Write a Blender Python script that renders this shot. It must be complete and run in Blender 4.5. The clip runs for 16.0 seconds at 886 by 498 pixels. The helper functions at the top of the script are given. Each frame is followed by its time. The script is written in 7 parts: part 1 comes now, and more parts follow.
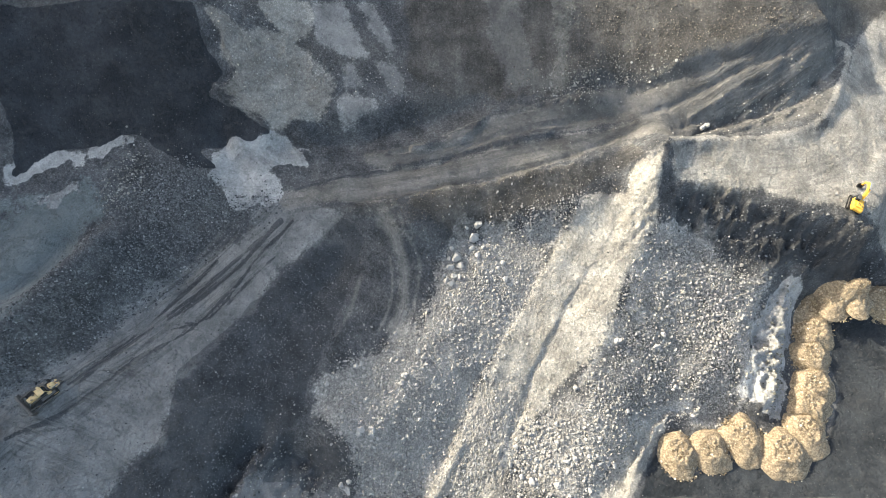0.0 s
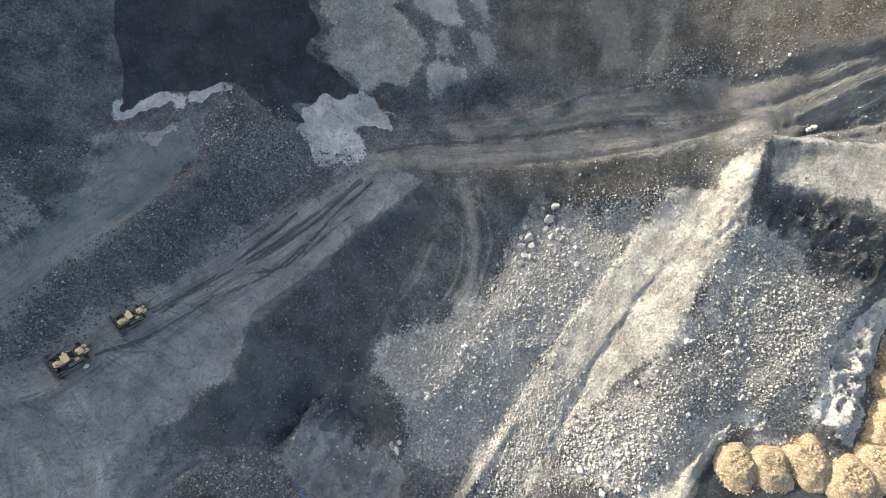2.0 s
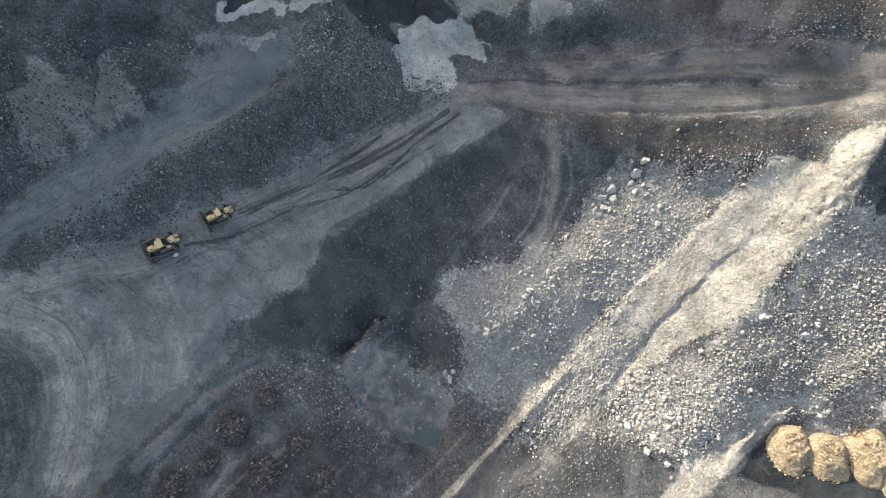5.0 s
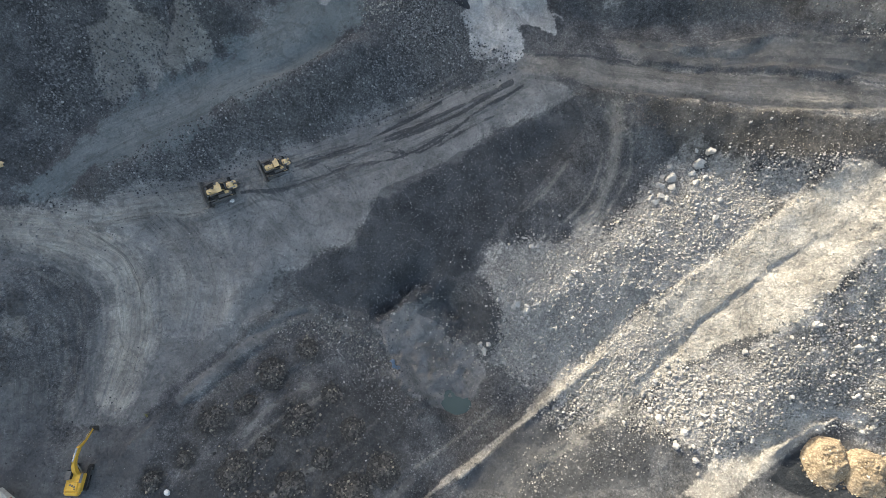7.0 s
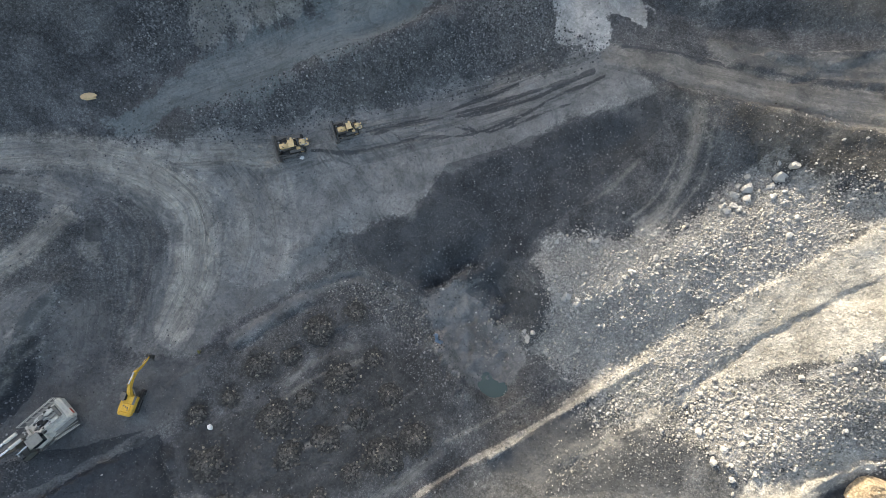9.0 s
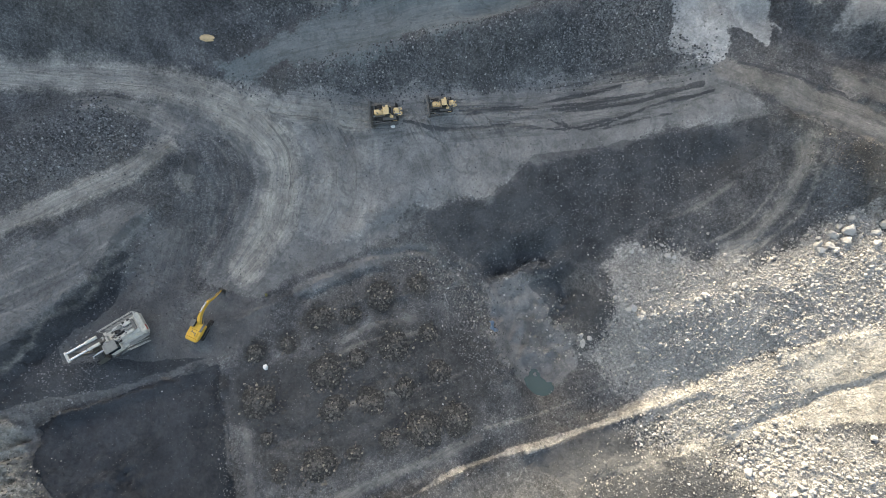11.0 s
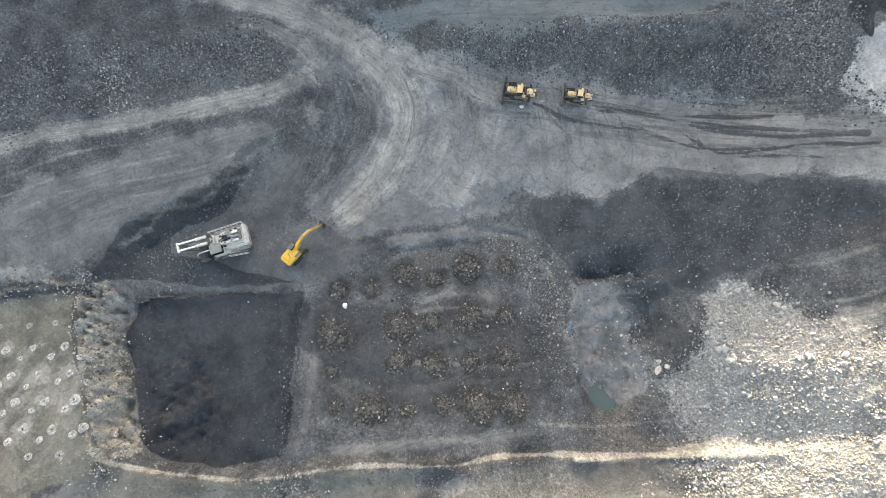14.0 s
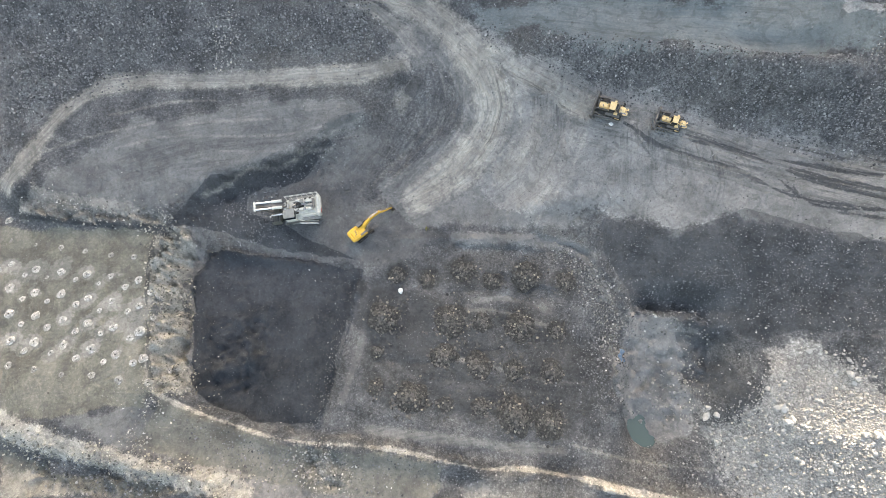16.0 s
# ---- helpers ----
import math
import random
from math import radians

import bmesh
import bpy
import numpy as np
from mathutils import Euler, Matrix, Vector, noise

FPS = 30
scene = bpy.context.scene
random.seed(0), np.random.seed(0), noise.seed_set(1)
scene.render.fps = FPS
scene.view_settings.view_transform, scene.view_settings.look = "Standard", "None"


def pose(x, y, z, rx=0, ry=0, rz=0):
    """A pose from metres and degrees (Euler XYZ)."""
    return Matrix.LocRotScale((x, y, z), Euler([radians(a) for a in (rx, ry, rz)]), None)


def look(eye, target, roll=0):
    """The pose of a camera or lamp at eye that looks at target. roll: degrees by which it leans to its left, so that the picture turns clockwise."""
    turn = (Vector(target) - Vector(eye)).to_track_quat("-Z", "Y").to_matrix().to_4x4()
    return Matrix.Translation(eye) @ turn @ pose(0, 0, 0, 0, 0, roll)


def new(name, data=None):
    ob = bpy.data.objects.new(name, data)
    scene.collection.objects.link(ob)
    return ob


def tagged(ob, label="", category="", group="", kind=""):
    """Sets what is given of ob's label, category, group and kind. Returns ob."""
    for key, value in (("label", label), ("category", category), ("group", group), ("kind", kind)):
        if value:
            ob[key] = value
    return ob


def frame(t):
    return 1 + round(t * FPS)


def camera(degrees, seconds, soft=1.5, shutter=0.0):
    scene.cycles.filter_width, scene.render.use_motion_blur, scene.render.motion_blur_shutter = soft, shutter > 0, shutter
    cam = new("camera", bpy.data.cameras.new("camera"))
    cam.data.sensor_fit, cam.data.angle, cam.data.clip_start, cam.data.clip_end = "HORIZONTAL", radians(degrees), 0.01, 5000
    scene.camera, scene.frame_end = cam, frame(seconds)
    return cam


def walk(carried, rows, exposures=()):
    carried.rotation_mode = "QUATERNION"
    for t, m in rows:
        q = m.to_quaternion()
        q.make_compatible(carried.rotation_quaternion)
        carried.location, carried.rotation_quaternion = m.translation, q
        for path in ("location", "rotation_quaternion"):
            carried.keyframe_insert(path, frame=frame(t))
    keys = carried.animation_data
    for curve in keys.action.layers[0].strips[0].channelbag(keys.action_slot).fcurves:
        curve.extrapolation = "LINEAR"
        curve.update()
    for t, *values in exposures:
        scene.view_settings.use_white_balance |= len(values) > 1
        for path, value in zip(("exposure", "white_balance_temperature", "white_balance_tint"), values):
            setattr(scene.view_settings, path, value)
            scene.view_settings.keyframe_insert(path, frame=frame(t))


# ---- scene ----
cam = camera(86.02, 16.0, soft=0.72)
ROWS = [
    (0.0, -0.33, -0.44, 109.78, -54.03, 0.17, -0.04),
    (0.5, -2.14, -0.99, 109.31, -54.53, 0.17, 1.83),
    (1.0, -4.10, -1.55, 108.83, -54.87, 0.00, 4.29),
    (1.5, -5.97, -2.16, 108.35, -55.21, -0.05, 6.48),
    (2.0, -7.56, -2.92, 107.91, -55.82, -0.09, 8.35),
    (2.5, -8.77, -3.81, 107.39, -56.65, 0.02, 9.42),
    (3.0, -9.81, -4.82, 106.86, -57.47, 0.12, 10.44),
    (3.5, -10.90, -5.90, 106.31, -58.35, 0.14, 11.73),
    (4.0, -12.12, -6.95, 105.81, -59.22, 0.02, 13.70),
    (6.5, -17.22, -11.42, 104.21, -62.61, -0.13, 22.23),
    (7.0, -18.18, -12.41, 103.96, -63.12, -0.09, 23.98),
    (7.5, -19.20, -13.56, 103.67, -63.64, -0.10, 26.01),
    (8.0, -20.17, -14.78, 103.36, -64.06, -0.05, 27.90),
    (8.5, -21.09, -16.03, 103.07, -64.25, -0.00, 29.94),
    (9.0, -22.02, -17.39, 102.77, -64.16, -0.06, 32.33),
    (11.5, -26.18, -25.49, 101.36, -64.59, -0.19, 46.46),
    (12.0, -26.73, -27.10, 100.96, -64.65, -0.11, 49.14),
    (12.5, -27.10, -28.73, 100.60, -64.73, -0.01, 51.61),
    (13.0, -27.41, -30.29, 100.36, -64.82, 0.06, 54.06),
    (13.5, -27.79, -31.70, 100.19, -64.97, 0.13, 56.61),
    (14.0, -28.29, -32.93, 100.03, -65.13, 0.12, 59.27),
    (14.5, -28.78, -34.11, 99.98, -65.28, 0.11, 61.96),
    (15.0, -29.26, -35.33, 99.98, -65.26, 0.04, 64.85),
    (15.5, -29.68, -36.57, 99.99, -65.19, 0.02, 67.75),
    (16.0, -30.05, -37.85, 100.02, -65.11, -0.04, 70.64),
]
walk(cam, [(t, pose(x, y, z, 90 + pitch, 0, yaw) @ pose(0, 0, 0, 0, 0, roll)) for t, x, y, z, pitch, roll, yaw in ROWS],
     exposures=[(0.0, 1.82, 6900, 4), (4.0, 1.71, 6950, 5), (9.0, 1.82, 7100, 5), (12.5, 2.3, 7650, 5), (16.0, 2.8, 8050, 7)])

# ---- daylight: a low warm sun from ahead and to the left, a clear sky ----
SUN_FROM = Vector((-0.755, 0.36, 0.545)).normalized()
sun = new("sun", bpy.data.lights.new("sun", "SUN"))
sun.data.energy, sun.data.angle, sun.data.color = 2.75, radians(1.2), (1.0, 0.90, 0.78)
sun.matrix_world = look((0, 0, 300), Vector((0, 0, 300)) - SUN_FROM)
world = bpy.data.worlds.new("sky")
scene.world = world
world.use_nodes = True
sky = world.node_tree.nodes.new("ShaderNodeTexSky")
sky.sky_type, sky.sun_disc = "NISHITA", False
sky.dust_density, sky.ozone_density = 4.0, 0.3
sky.sun_elevation = math.asin(SUN_FROM.z)
sky.sun_rotation = math.atan2(SUN_FROM.x, SUN_FROM.y)
world.node_tree.links.new(sky.outputs[0], world.node_tree.nodes["Background"].inputs[0])
world.node_tree.nodes["Background"].inputs[1].default_value = 0.12


# ---- the ground's shape: crest and toe lines, with the land drawn between them like a skin ----
X0, X1, Y0, Y1 = -260.0, 170.0, -170.0, 190.0


def sample_line(points, step):
    out = []
    for (ax, ay, az), (bx, by, bz) in zip(points, points[1:]):
        n = max(2, int(math.hypot(bx - ax, by - ay) / step) + 1)
        for i in range(n):
            f = i / n
            out.append((ax + (bx - ax) * f, ay + (by - ay) * f, az + (bz - az) * f))
    out.append(points[-1])
    return out


def skin(lines):
    z = None
    for h, rounds in ((16.0, 300), (8.0, 200), (4.0, 150), (2.0, 120), (1.0, 90)):
        nx, ny = int(round((X1 - X0) / h)) + 1, int(round((Y1 - Y0) / h)) + 1
        total, count = np.zeros((ny, nx)), np.zeros((ny, nx))
        for points in lines.values():
            p = np.array(sample_line(points, h * 0.4))
            i = np.clip(np.rint((p[:, 0] - X0) / h).astype(int), 0, nx - 1)
            j = np.clip(np.rint((p[:, 1] - Y0) / h).astype(int), 0, ny - 1)
            np.add.at(total, (j, i), p[:, 2])
            np.add.at(count, (j, i), 1)
        fixed = count > 0
        held = total / np.maximum(count, 1)
        if z is None:
            z = np.full((ny, nx), 10.0)
        else:
            z = bilinear(z, X0, Y0, last, *np.meshgrid(X0 + h * np.arange(nx), Y0 + h * np.arange(ny)))
        for _ in range(rounds):
            z[fixed] = held[fixed]
            q = np.pad(z, 1, mode="edge")
            z = (q[:-2, 1:-1] + q[2:, 1:-1] + q[1:-1, :-2] + q[1:-1, 2:]) / 4
        last = h
    for _ in range(2):
        q = np.pad(z, 1, mode="edge")
        z = (q[:-2, 1:-1] + q[2:, 1:-1] + q[1:-1, :-2] + q[1:-1, 2:] + 4 * z) / 8
    return z


def bilinear(z, x0, y0, h, x, y):
    ny, nx = z.shape
    u = np.clip((x - x0) / h, 0, nx - 1.001)
    v = np.clip((y - y0) / h, 0, ny - 1.001)
    i, j = u.astype(int), v.astype(int)
    u, v = u - i, v - j
    return (z[j, i] * (1 - u) + z[j, i + 1] * u) * (1 - v) + (z[j + 1, i] * (1 - u) + z[j + 1, i + 1] * u) * v


# ---- materials ----
def shader(name, roughness=0.9, metallic=0.0):
    m = bpy.data.materials.new(name)
    m.use_nodes = True
    b = m.node_tree.nodes["Principled BSDF"]
    b.inputs["Roughness"].default_value, b.inputs["Metallic"].default_value = roughness, metallic
    b.inputs["Specular IOR Level"].default_value = 0.25
    return m, m.node_tree, b


def node(tree, kind, **settings):
    n = tree.nodes.new("ShaderNode" + kind)
    for key, value in settings.items():
        if key == "op":
            n.operation = value
        elif key == "blend":
            n.data_type, n.blend_type = "RGBA", value
        elif key == "attribute":
            n.attribute_name = value
        else:
            n.inputs[key].default_value = value
    return n


def plug(tree, value, socket):
    if isinstance(value, (int, float)):
        socket.default_value = value
    elif isinstance(value, tuple):
        socket.default_value = (*value, 1)
    else:
        tree.links.new(value, socket)


def calc(tree, op, a, b=0.0, c=0.0):
    n = node(tree, "Math", op=op)
    for v, s in zip((a, b, c), n.inputs):
        plug(tree, v, s)
    return n.outputs[0]


def mix(tree, f, a, b, blend="MIX"):
    n = node(tree, "Mix", blend=blend)
    plug(tree, f, n.inputs["Factor"])
    plug(tree, a, n.inputs[6])
    plug(tree, b, n.inputs[7])
    return n.outputs[2]


def fuzz(tree, place, scale, detail=4.0, rough=0.6, warp=0.0):
    n = node(tree, "TexNoise", Scale=scale, Detail=detail, Roughness=rough, Distortion=warp)
    tree.links.new(place, n.inputs["Vector"])
    return n.outputs["Fac"]


def ramp(tree, value, low, high):
    n = node(tree, "MapRange")
    n.interpolation_type = "SMOOTHSTEP"
    plug(tree, value, n.inputs[0])
    n.inputs[1].default_value, n.inputs[2].default_value = low, high
    return n.outputs[0]


def grey(v):
    return (v, v, v)


# ---- land cover, as areas and lines of the plan ----
ZONES, TRACKS, STONE_FIELDS, GULLIES, SCARPS = [], [], [], [], []


def zone(kind, amount, *points):
    """An area of one land cover, drawn in the plan; black also paints shaded faces."""
    ZONES.append((kind, amount, list(points)))


def trail(kind, width, amount, *points):
    """A worn or dusty line of that half width; at ledges, painted shade."""
    TRACKS.append((kind, width, amount, list(points)))


def ruts(spread, count, dark, *points):
    """Tyre marks that run along a line, some dark and some dusty."""
    rnd = random.Random(int(points[0][0] * 10) + count)
    for _ in range(count):
        side, first = rnd.uniform(-spread, spread), rnd.randrange(0, max(1, len(points) - 2))
        last = min(len(points), first + rnd.randint(3, len(points)))
        way = []
        for k in range(first, last):
            a, b = points[max(k - 1, 0)], points[min(k + 1, len(points) - 1)]
            d = math.hypot(b[0] - a[0], b[1] - a[1])
            off = side + rnd.uniform(-0.5, 0.5) * min(1.0, spread * 0.2)
            way.append((points[k][0] - (b[1] - a[1]) / d * off, points[k][1] + (b[0] - a[0]) / d * off))
        is_dark = rnd.random() < dark
        trail("black" if is_dark else "haul", rnd.uniform(0.35, 0.8), rnd.uniform(0.18, 0.42) if is_dark else rnd.uniform(0.3, 0.6), *way)


def stones(look_name, count, low, high, *points):
    """Loose stones strewn over an area, from low to high metres across."""
    STONE_FIELDS.append((look_name, count, low, high, list(points)))


def gully(depth, width, *points):
    """A furrow, or a small ridge where the depth is negative."""
    GULLIES.append((depth, width, list(points)))


def scarp(rise, *points):
    """A sharp edge of that height: the ground to the left of the line stands higher."""
    SCARPS.append((rise, list(points)))


zone("black", 0.5, (-23.1, 69.6), (-35.3, 58.7), (-44.8, 48.1), (-55.3, 37), (-56, 25.5), (-64.9, 16.4), (-66.5, 13.4), (-58, 11.4), (-46.5, 13.9), (-42.5, 21), (-35.9, 25.6), (-31, 31.4), (-30.7, 37.4), (-27.2, 42.4), (-22.7, 55.3), (-19.3, 66))
zone("stain", 0.7, (-72, -41.3), (-64.6, -28.9), (-58.5, -19.1), (-55.5, -6.8), (-40.9, 1.5), (-29.7, -1), (-27.8, -12), (-36.2, -26.3), (-49.7, -47.9))
# plateau face behind the shovel: its shade is put into black cover
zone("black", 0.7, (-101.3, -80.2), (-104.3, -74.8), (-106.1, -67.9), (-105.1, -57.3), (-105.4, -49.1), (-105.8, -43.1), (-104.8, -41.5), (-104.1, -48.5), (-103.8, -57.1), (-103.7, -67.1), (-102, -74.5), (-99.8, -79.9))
zone("wet", 0.9, (43.1, 16.7), (50.9, 28.7), (57.2, 21.6), (71.1, 26.2), (78.5, 21.5), (88.2, 27.3), (94.9, 38.5), (96.6, 55.8), (110.7, 57.1), (100, 16.5))
zone("dust", 0.7, (-38.1, 72.2), (-45.8, 64.2), (-56.8, 56.7), (-68.1, 47.1), (-75.9, 37.5), (-93.6, 19.6), (-110.8, 5.3), (-120.8, -0.1), (-118.4, -4), (-104.1, 2.8), (-93.7, -1.2), (-88.1, -8.3), (-81.1, -10), (-72.8, -1.2), (-69, 13.3), (-56.8, 24.1), (-55.6, 34.4), (-44.6, 47.6), (-36.7, 58.8), (-23.3, 70), (-30, 71.8))
zone("dust", 0.35, (-172.8, -48.1), (-160.9, -32.7), (-135.5, -9.2), (-114.9, 2.9), (-97.4, 13), (-76.4, 29.2), (-61.7, 33.3), (-57.9, 24.1), (-68.1, 14.8), (-68.7, 3.5), (-77.7, -19.2), (-78.9, -27.5), (-88.4, -30.7), (-93.7, -33.3), (-96.9, -18.3), (-101, -8.2), (-110.5, -7.2), (-119.7, -19.1), (-126.9, -11.5), (-147.8, -32.2), (-164.4, -50.4))
zone("dust", 0.16, (-45.5, 10.9), (-44, 22.6), (-35.9, 26), (-25.9, 20.5), (-18.3, 12.4), (-19, 7.1), (-26.5, 2.4), (-36.9, 7.7))
zone("dust", 0.3, (-119.1, -101.3), (-124.8, -80.2), (-112.7, -34.9), (-108.9, -30.6), (-106.5, -42.7), (-105.8, -56.8), (-106.6, -67.6), (-102.3, -79.7), (-105.6, -92), (-114.2, -107.3))
zone("dust", 0.35, (-59.8, -90.4), (-49, -78.6), (-38.2, -57.5), (-25.7, -31.4), (-20.8, -27.3), (-37.6, -74.7), (-54.9, -99), (-64.6, -107.8), (-63.4, -91.3))
zone("dust", 0.12, (-91.8, -48), (-88.2, -29.4), (-75.5, -19.6), (-72.2, -34.5), (-76.5, -41.4), (-85.8, -55.2), (-91.1, -66.1))
zone("teal", 0.95, (-124.3, 5.4), (-118.8, 17), (-107.3, 34.6), (-96.1, 47), (-91, 59.6), (-76.5, 69.7), (-72, 62.4), (-78.5, 48.6), (-86.4, 37.5), (-94.8, 27.4), (-102.8, 17.2), (-115.6, 4.3), (-121.7, 1.4))
zone("brown", 0.95, (-9.4, 125.3), (-9.8, 101.6), (1.8, 98.5), (29.6, 101), (56.6, 105.1), (96.9, 115.2), (129.1, 132.2), (129.4, 142.9))
zone("road", 0.5, (29.6, 97.3), (56.7, 104.1), (97.5, 114.9), (104.3, 117.1), (95.2, 95.6), (63, 89.4), (51.9, 86.3), (43.4, 95))
zone("black", 0.35, (-4.4, 11), (-9.9, 1.7), (-15.4, -11.3), (-4.4, -6.9), (3.6, 10), (1.2, 12.8))
zone("black", 0.4, (14, 22.3), (8.1, 11.7), (1.5, -1.9), (12.8, 2.7), (17, 11.6), (19.6, 17.7))
zone("pale", 0.7, (53, 31.7), (48.2, 31.3), (40.4, 26.2), (33.9, 16.8), (41.2, 16.7), (46.2, 24), (50.2, 29.2))
zone("pale", 0.7, (49.5, 32.1), (42.6, 28), (34.5, 19), (27.9, 6.2), (39.2, 11.3), (41.3, 18.3), (48.4, 28.6))
zone("pale", 0.6, (50.9, 83.6), (68.7, 87), (92.5, 91.5), (105, 110.6), (116.6, 126.8), (127.9, 130), (111.4, 68.2), (88.8, 69.2), (73.2, 73.9), (60.6, 76), (52.4, 75.4))
zone("drill", 1, (-113.3, -121), (-99.2, -83.6), (-63.8, -89.4), (-61.4, -92), (-64.6, -107.8), (-70, -122.9))
zone("pale", 0.75, (-99.6, -84.6), (-97.5, -81.7), (-79.4, -83), (-63, -85.2), (-63.9, -89.7))
zone("pale", 0.45, (-116.5, -106.6), (-101.8, -80), (-100, -82), (-112.5, -113))
zone("rubble", 0.8, (7.9, 28), (1.3, 16.6), (-2.4, 11.2), (3.2, 11.1), (8.4, 19.5), (11.8, 24.5))
zone("stain", 0.5, (-35.7, 11.2), (-35.1, 15.9), (-31.1, 16.9), (-28.1, 11.9), (-31, 10.6))
zone("black", 0.6, (-50, 12.8), (-48.3, 20.5), (-42, 27.8), (-37.1, 26.7), (-40.4, 24.2), (-43, 18.8), (-45.2, 12.2))
zone("black", 0.5, (-38.7, 18.9), (-35.9, 26.1), (-28.2, 23.6), (-26.1, 20.1), (-29, 16), (-32.6, 19.4))
zone("dust", 0.28, (-43, 11.2), (-41.4, 18), (-36.8, 17.7), (-36.3, 12.7), (-36.8, 8.4))
zone("dust", 0.3, (-26.9, 15.2), (-25.3, 19.2), (-18.9, 13.9), (-20.8, 8.8))
zone("wet", 0.75, (-62.5, -83), (-67.3, -82), (-68.4, -77.7), (-66.3, -75.5), (-70, -71), (-75.8, -71.8), (-75.9, -68.4), (-69.7, -66.4), (-66.8, -65.9), (-63.6, -71.5), (-60.4, -73.4), (-60.7, -77.6))
zone("dust", 0.15, (-98.7, -80.4), (-102.4, -64.9), (-103.3, -47.5), (-105.8, -31.8), (-102.4, -26.1), (-90.7, -37.1), (-87.1, -54.9), (-91.1, -66.1), (-94.7, -75.2))
zone("dust", 0.25, (4.6, 126.4), (15.8, 101.5), (24.1, 101.1), (13.1, 126.8))
zone("pale", 0.25, (24.6, 127.3), (27.6, 101), (30.3, 101), (31.7, 127.6))
zone("crag", 0.7, (83.1, 62.1), (78, 58), (73.8, 47), (71.4, 35.4), (77.7, 33.4), (83.9, 46.3), (85.5, 55.9))
zone("crag", 0.6, (-49.2, 13.2), (-47.4, 20.5), (-40.4, 28), (-35.1, 25.5), (-41.9, 18.2), (-44.1, 11.7))
zone("crag", 0.5, (-36.8, 17.7), (-34.7, 26.2), (-26.4, 22.1), (-27.9, 15.6))
zone("crag", 0.5, (-44.4, -64), (-41.7, -56.3), (-32.5, -56.8), (-35.5, -65.4))
zone("crag", 0.6, (-59.9, -115.4), (-52, -100), (-39.6, -79.7), (-41.4, -91.1), (-53.4, -116.1))
zone("crag", 0.6, (54.1, 73.9), (79.8, 70.3), (107.3, 67.2), (109.5, 64), (83.6, 63.7), (64.3, 67.9))
zone("crag", 0.7, (-115.5, -109.4), (-101.6, -81.3), (-99.8, -82.1), (-112.5, -113))
zone("crag", 0.4, (-101.3, -80.2), (-105.9, -68), (-105.1, -57.3), (-105.6, -43.2), (-103.5, -41.5), (-102.8, -61.9), (-98.3, -78.2))
zone("crag", 0.45, (-78.7, -79.4), (-76.1, -65), (-61.1, -68.2), (-60.5, -77), (-62.3, -82.6))
zone("crag", 0.35, (-64.4, 4.1), (-56.9, 9.2), (-45.7, 10.2), (-26.5, 2.4), (-28, -2.9), (-47.5, 4.7))
zone("black", 1, (-93.2, 83.8), (-93.1, 99.5), (-82.6, 100), (-70.1, 100.7), (-55.1, 104.1), (-53.6, 102), (-52.3, 97), (-48.6, 94.3), (-51.5, 91.7), (-52.5, 90.2), (-45.9, 88.2), (-41.1, 85.8), (-44.9, 84), (-49.3, 83.8), (-53.9, 79.6), (-50.9, 76.5), (-56.7, 75), (-60.3, 76.7), (-66.9, 80.4), (-70.3, 80.1), (-72, 79), (-77.8, 77.2), (-83.8, 76.7), (-87.8, 74.3), (-90.2, 70.9), (-91.1, 77), (-92.7, 81.6))
zone("pale", 0.62, (-52.6, 105.1), (-49.4, 105.1), (-44.5, 104.3), (-37.5, 103.8), (-32.1, 102.6), (-28.9, 101), (-25, 99.4), (-26, 95.3), (-28.2, 91.8), (-32.7, 90.3), (-38.8, 87.7), (-44.7, 88.3), (-51.6, 90.4), (-52.1, 91.6), (-49.7, 93), (-48, 94.9), (-50.1, 96.7), (-50.6, 100.3), (-53.1, 103.1))
zone("pale", 0.65, (-42.8, 108.9), (-32.4, 113), (-31, 108.6), (-32.1, 104.8), (-35.1, 104), (-39.9, 105.8), (-42.8, 107.5))
zone("dust", 0.85, (-31.5, 113.3), (-24.1, 115.2), (-20, 108.7), (-18.6, 104), (-22.5, 102.2), (-26.4, 103.2), (-30, 104.2), (-31.3, 108.5))
zone("dust", 0.8, (-22.2, 115.6), (-16.9, 116.8), (-13.3, 111), (-10.6, 105.8), (-13.3, 105.4), (-18.7, 108.9))
zone("dust", 1, (-24.3, 93.7), (-23, 95.2), (-20.4, 96), (-17.7, 95.3), (-17, 93.9), (-18.4, 92.6), (-21.3, 91.6), (-23.6, 91.9))
zone("dust", 0.55, (-25.7, 101.4), (-21.8, 102), (-18.5, 99.8), (-17.8, 96.8), (-20.4, 96.5), (-23.7, 97.3))
zone("dust", 0.55, (-16.6, 102.8), (-11.9, 102.8), (-8.9, 100.5), (-9.1, 96.5), (-11.8, 97), (-14.5, 99.1))
zone("road", 0.8, (-37.1, 73.1), (-34.6, 74.1), (-24.6, 77.4), (-11.5, 80.4), (8.6, 85.6), (29.4, 90.5), (54.1, 93.7), (53.8, 89.1), (42.5, 86.9), (28.6, 82.6), (15, 78.6), (1.8, 75.7), (-11.2, 73.2), (-24.1, 71.8), (-37, 71.4))
zone("road", 0.6, (-19.2, 85.3), (-11.8, 86), (-3.6, 86), (6, 90.1), (10.2, 94.1), (17.2, 96.3), (29.5, 96.5), (39.1, 97.4), (54.4, 97.1), (54.1, 94), (29.4, 90.8), (8.6, 85.9), (-3.5, 82.5), (-18.3, 81.8))
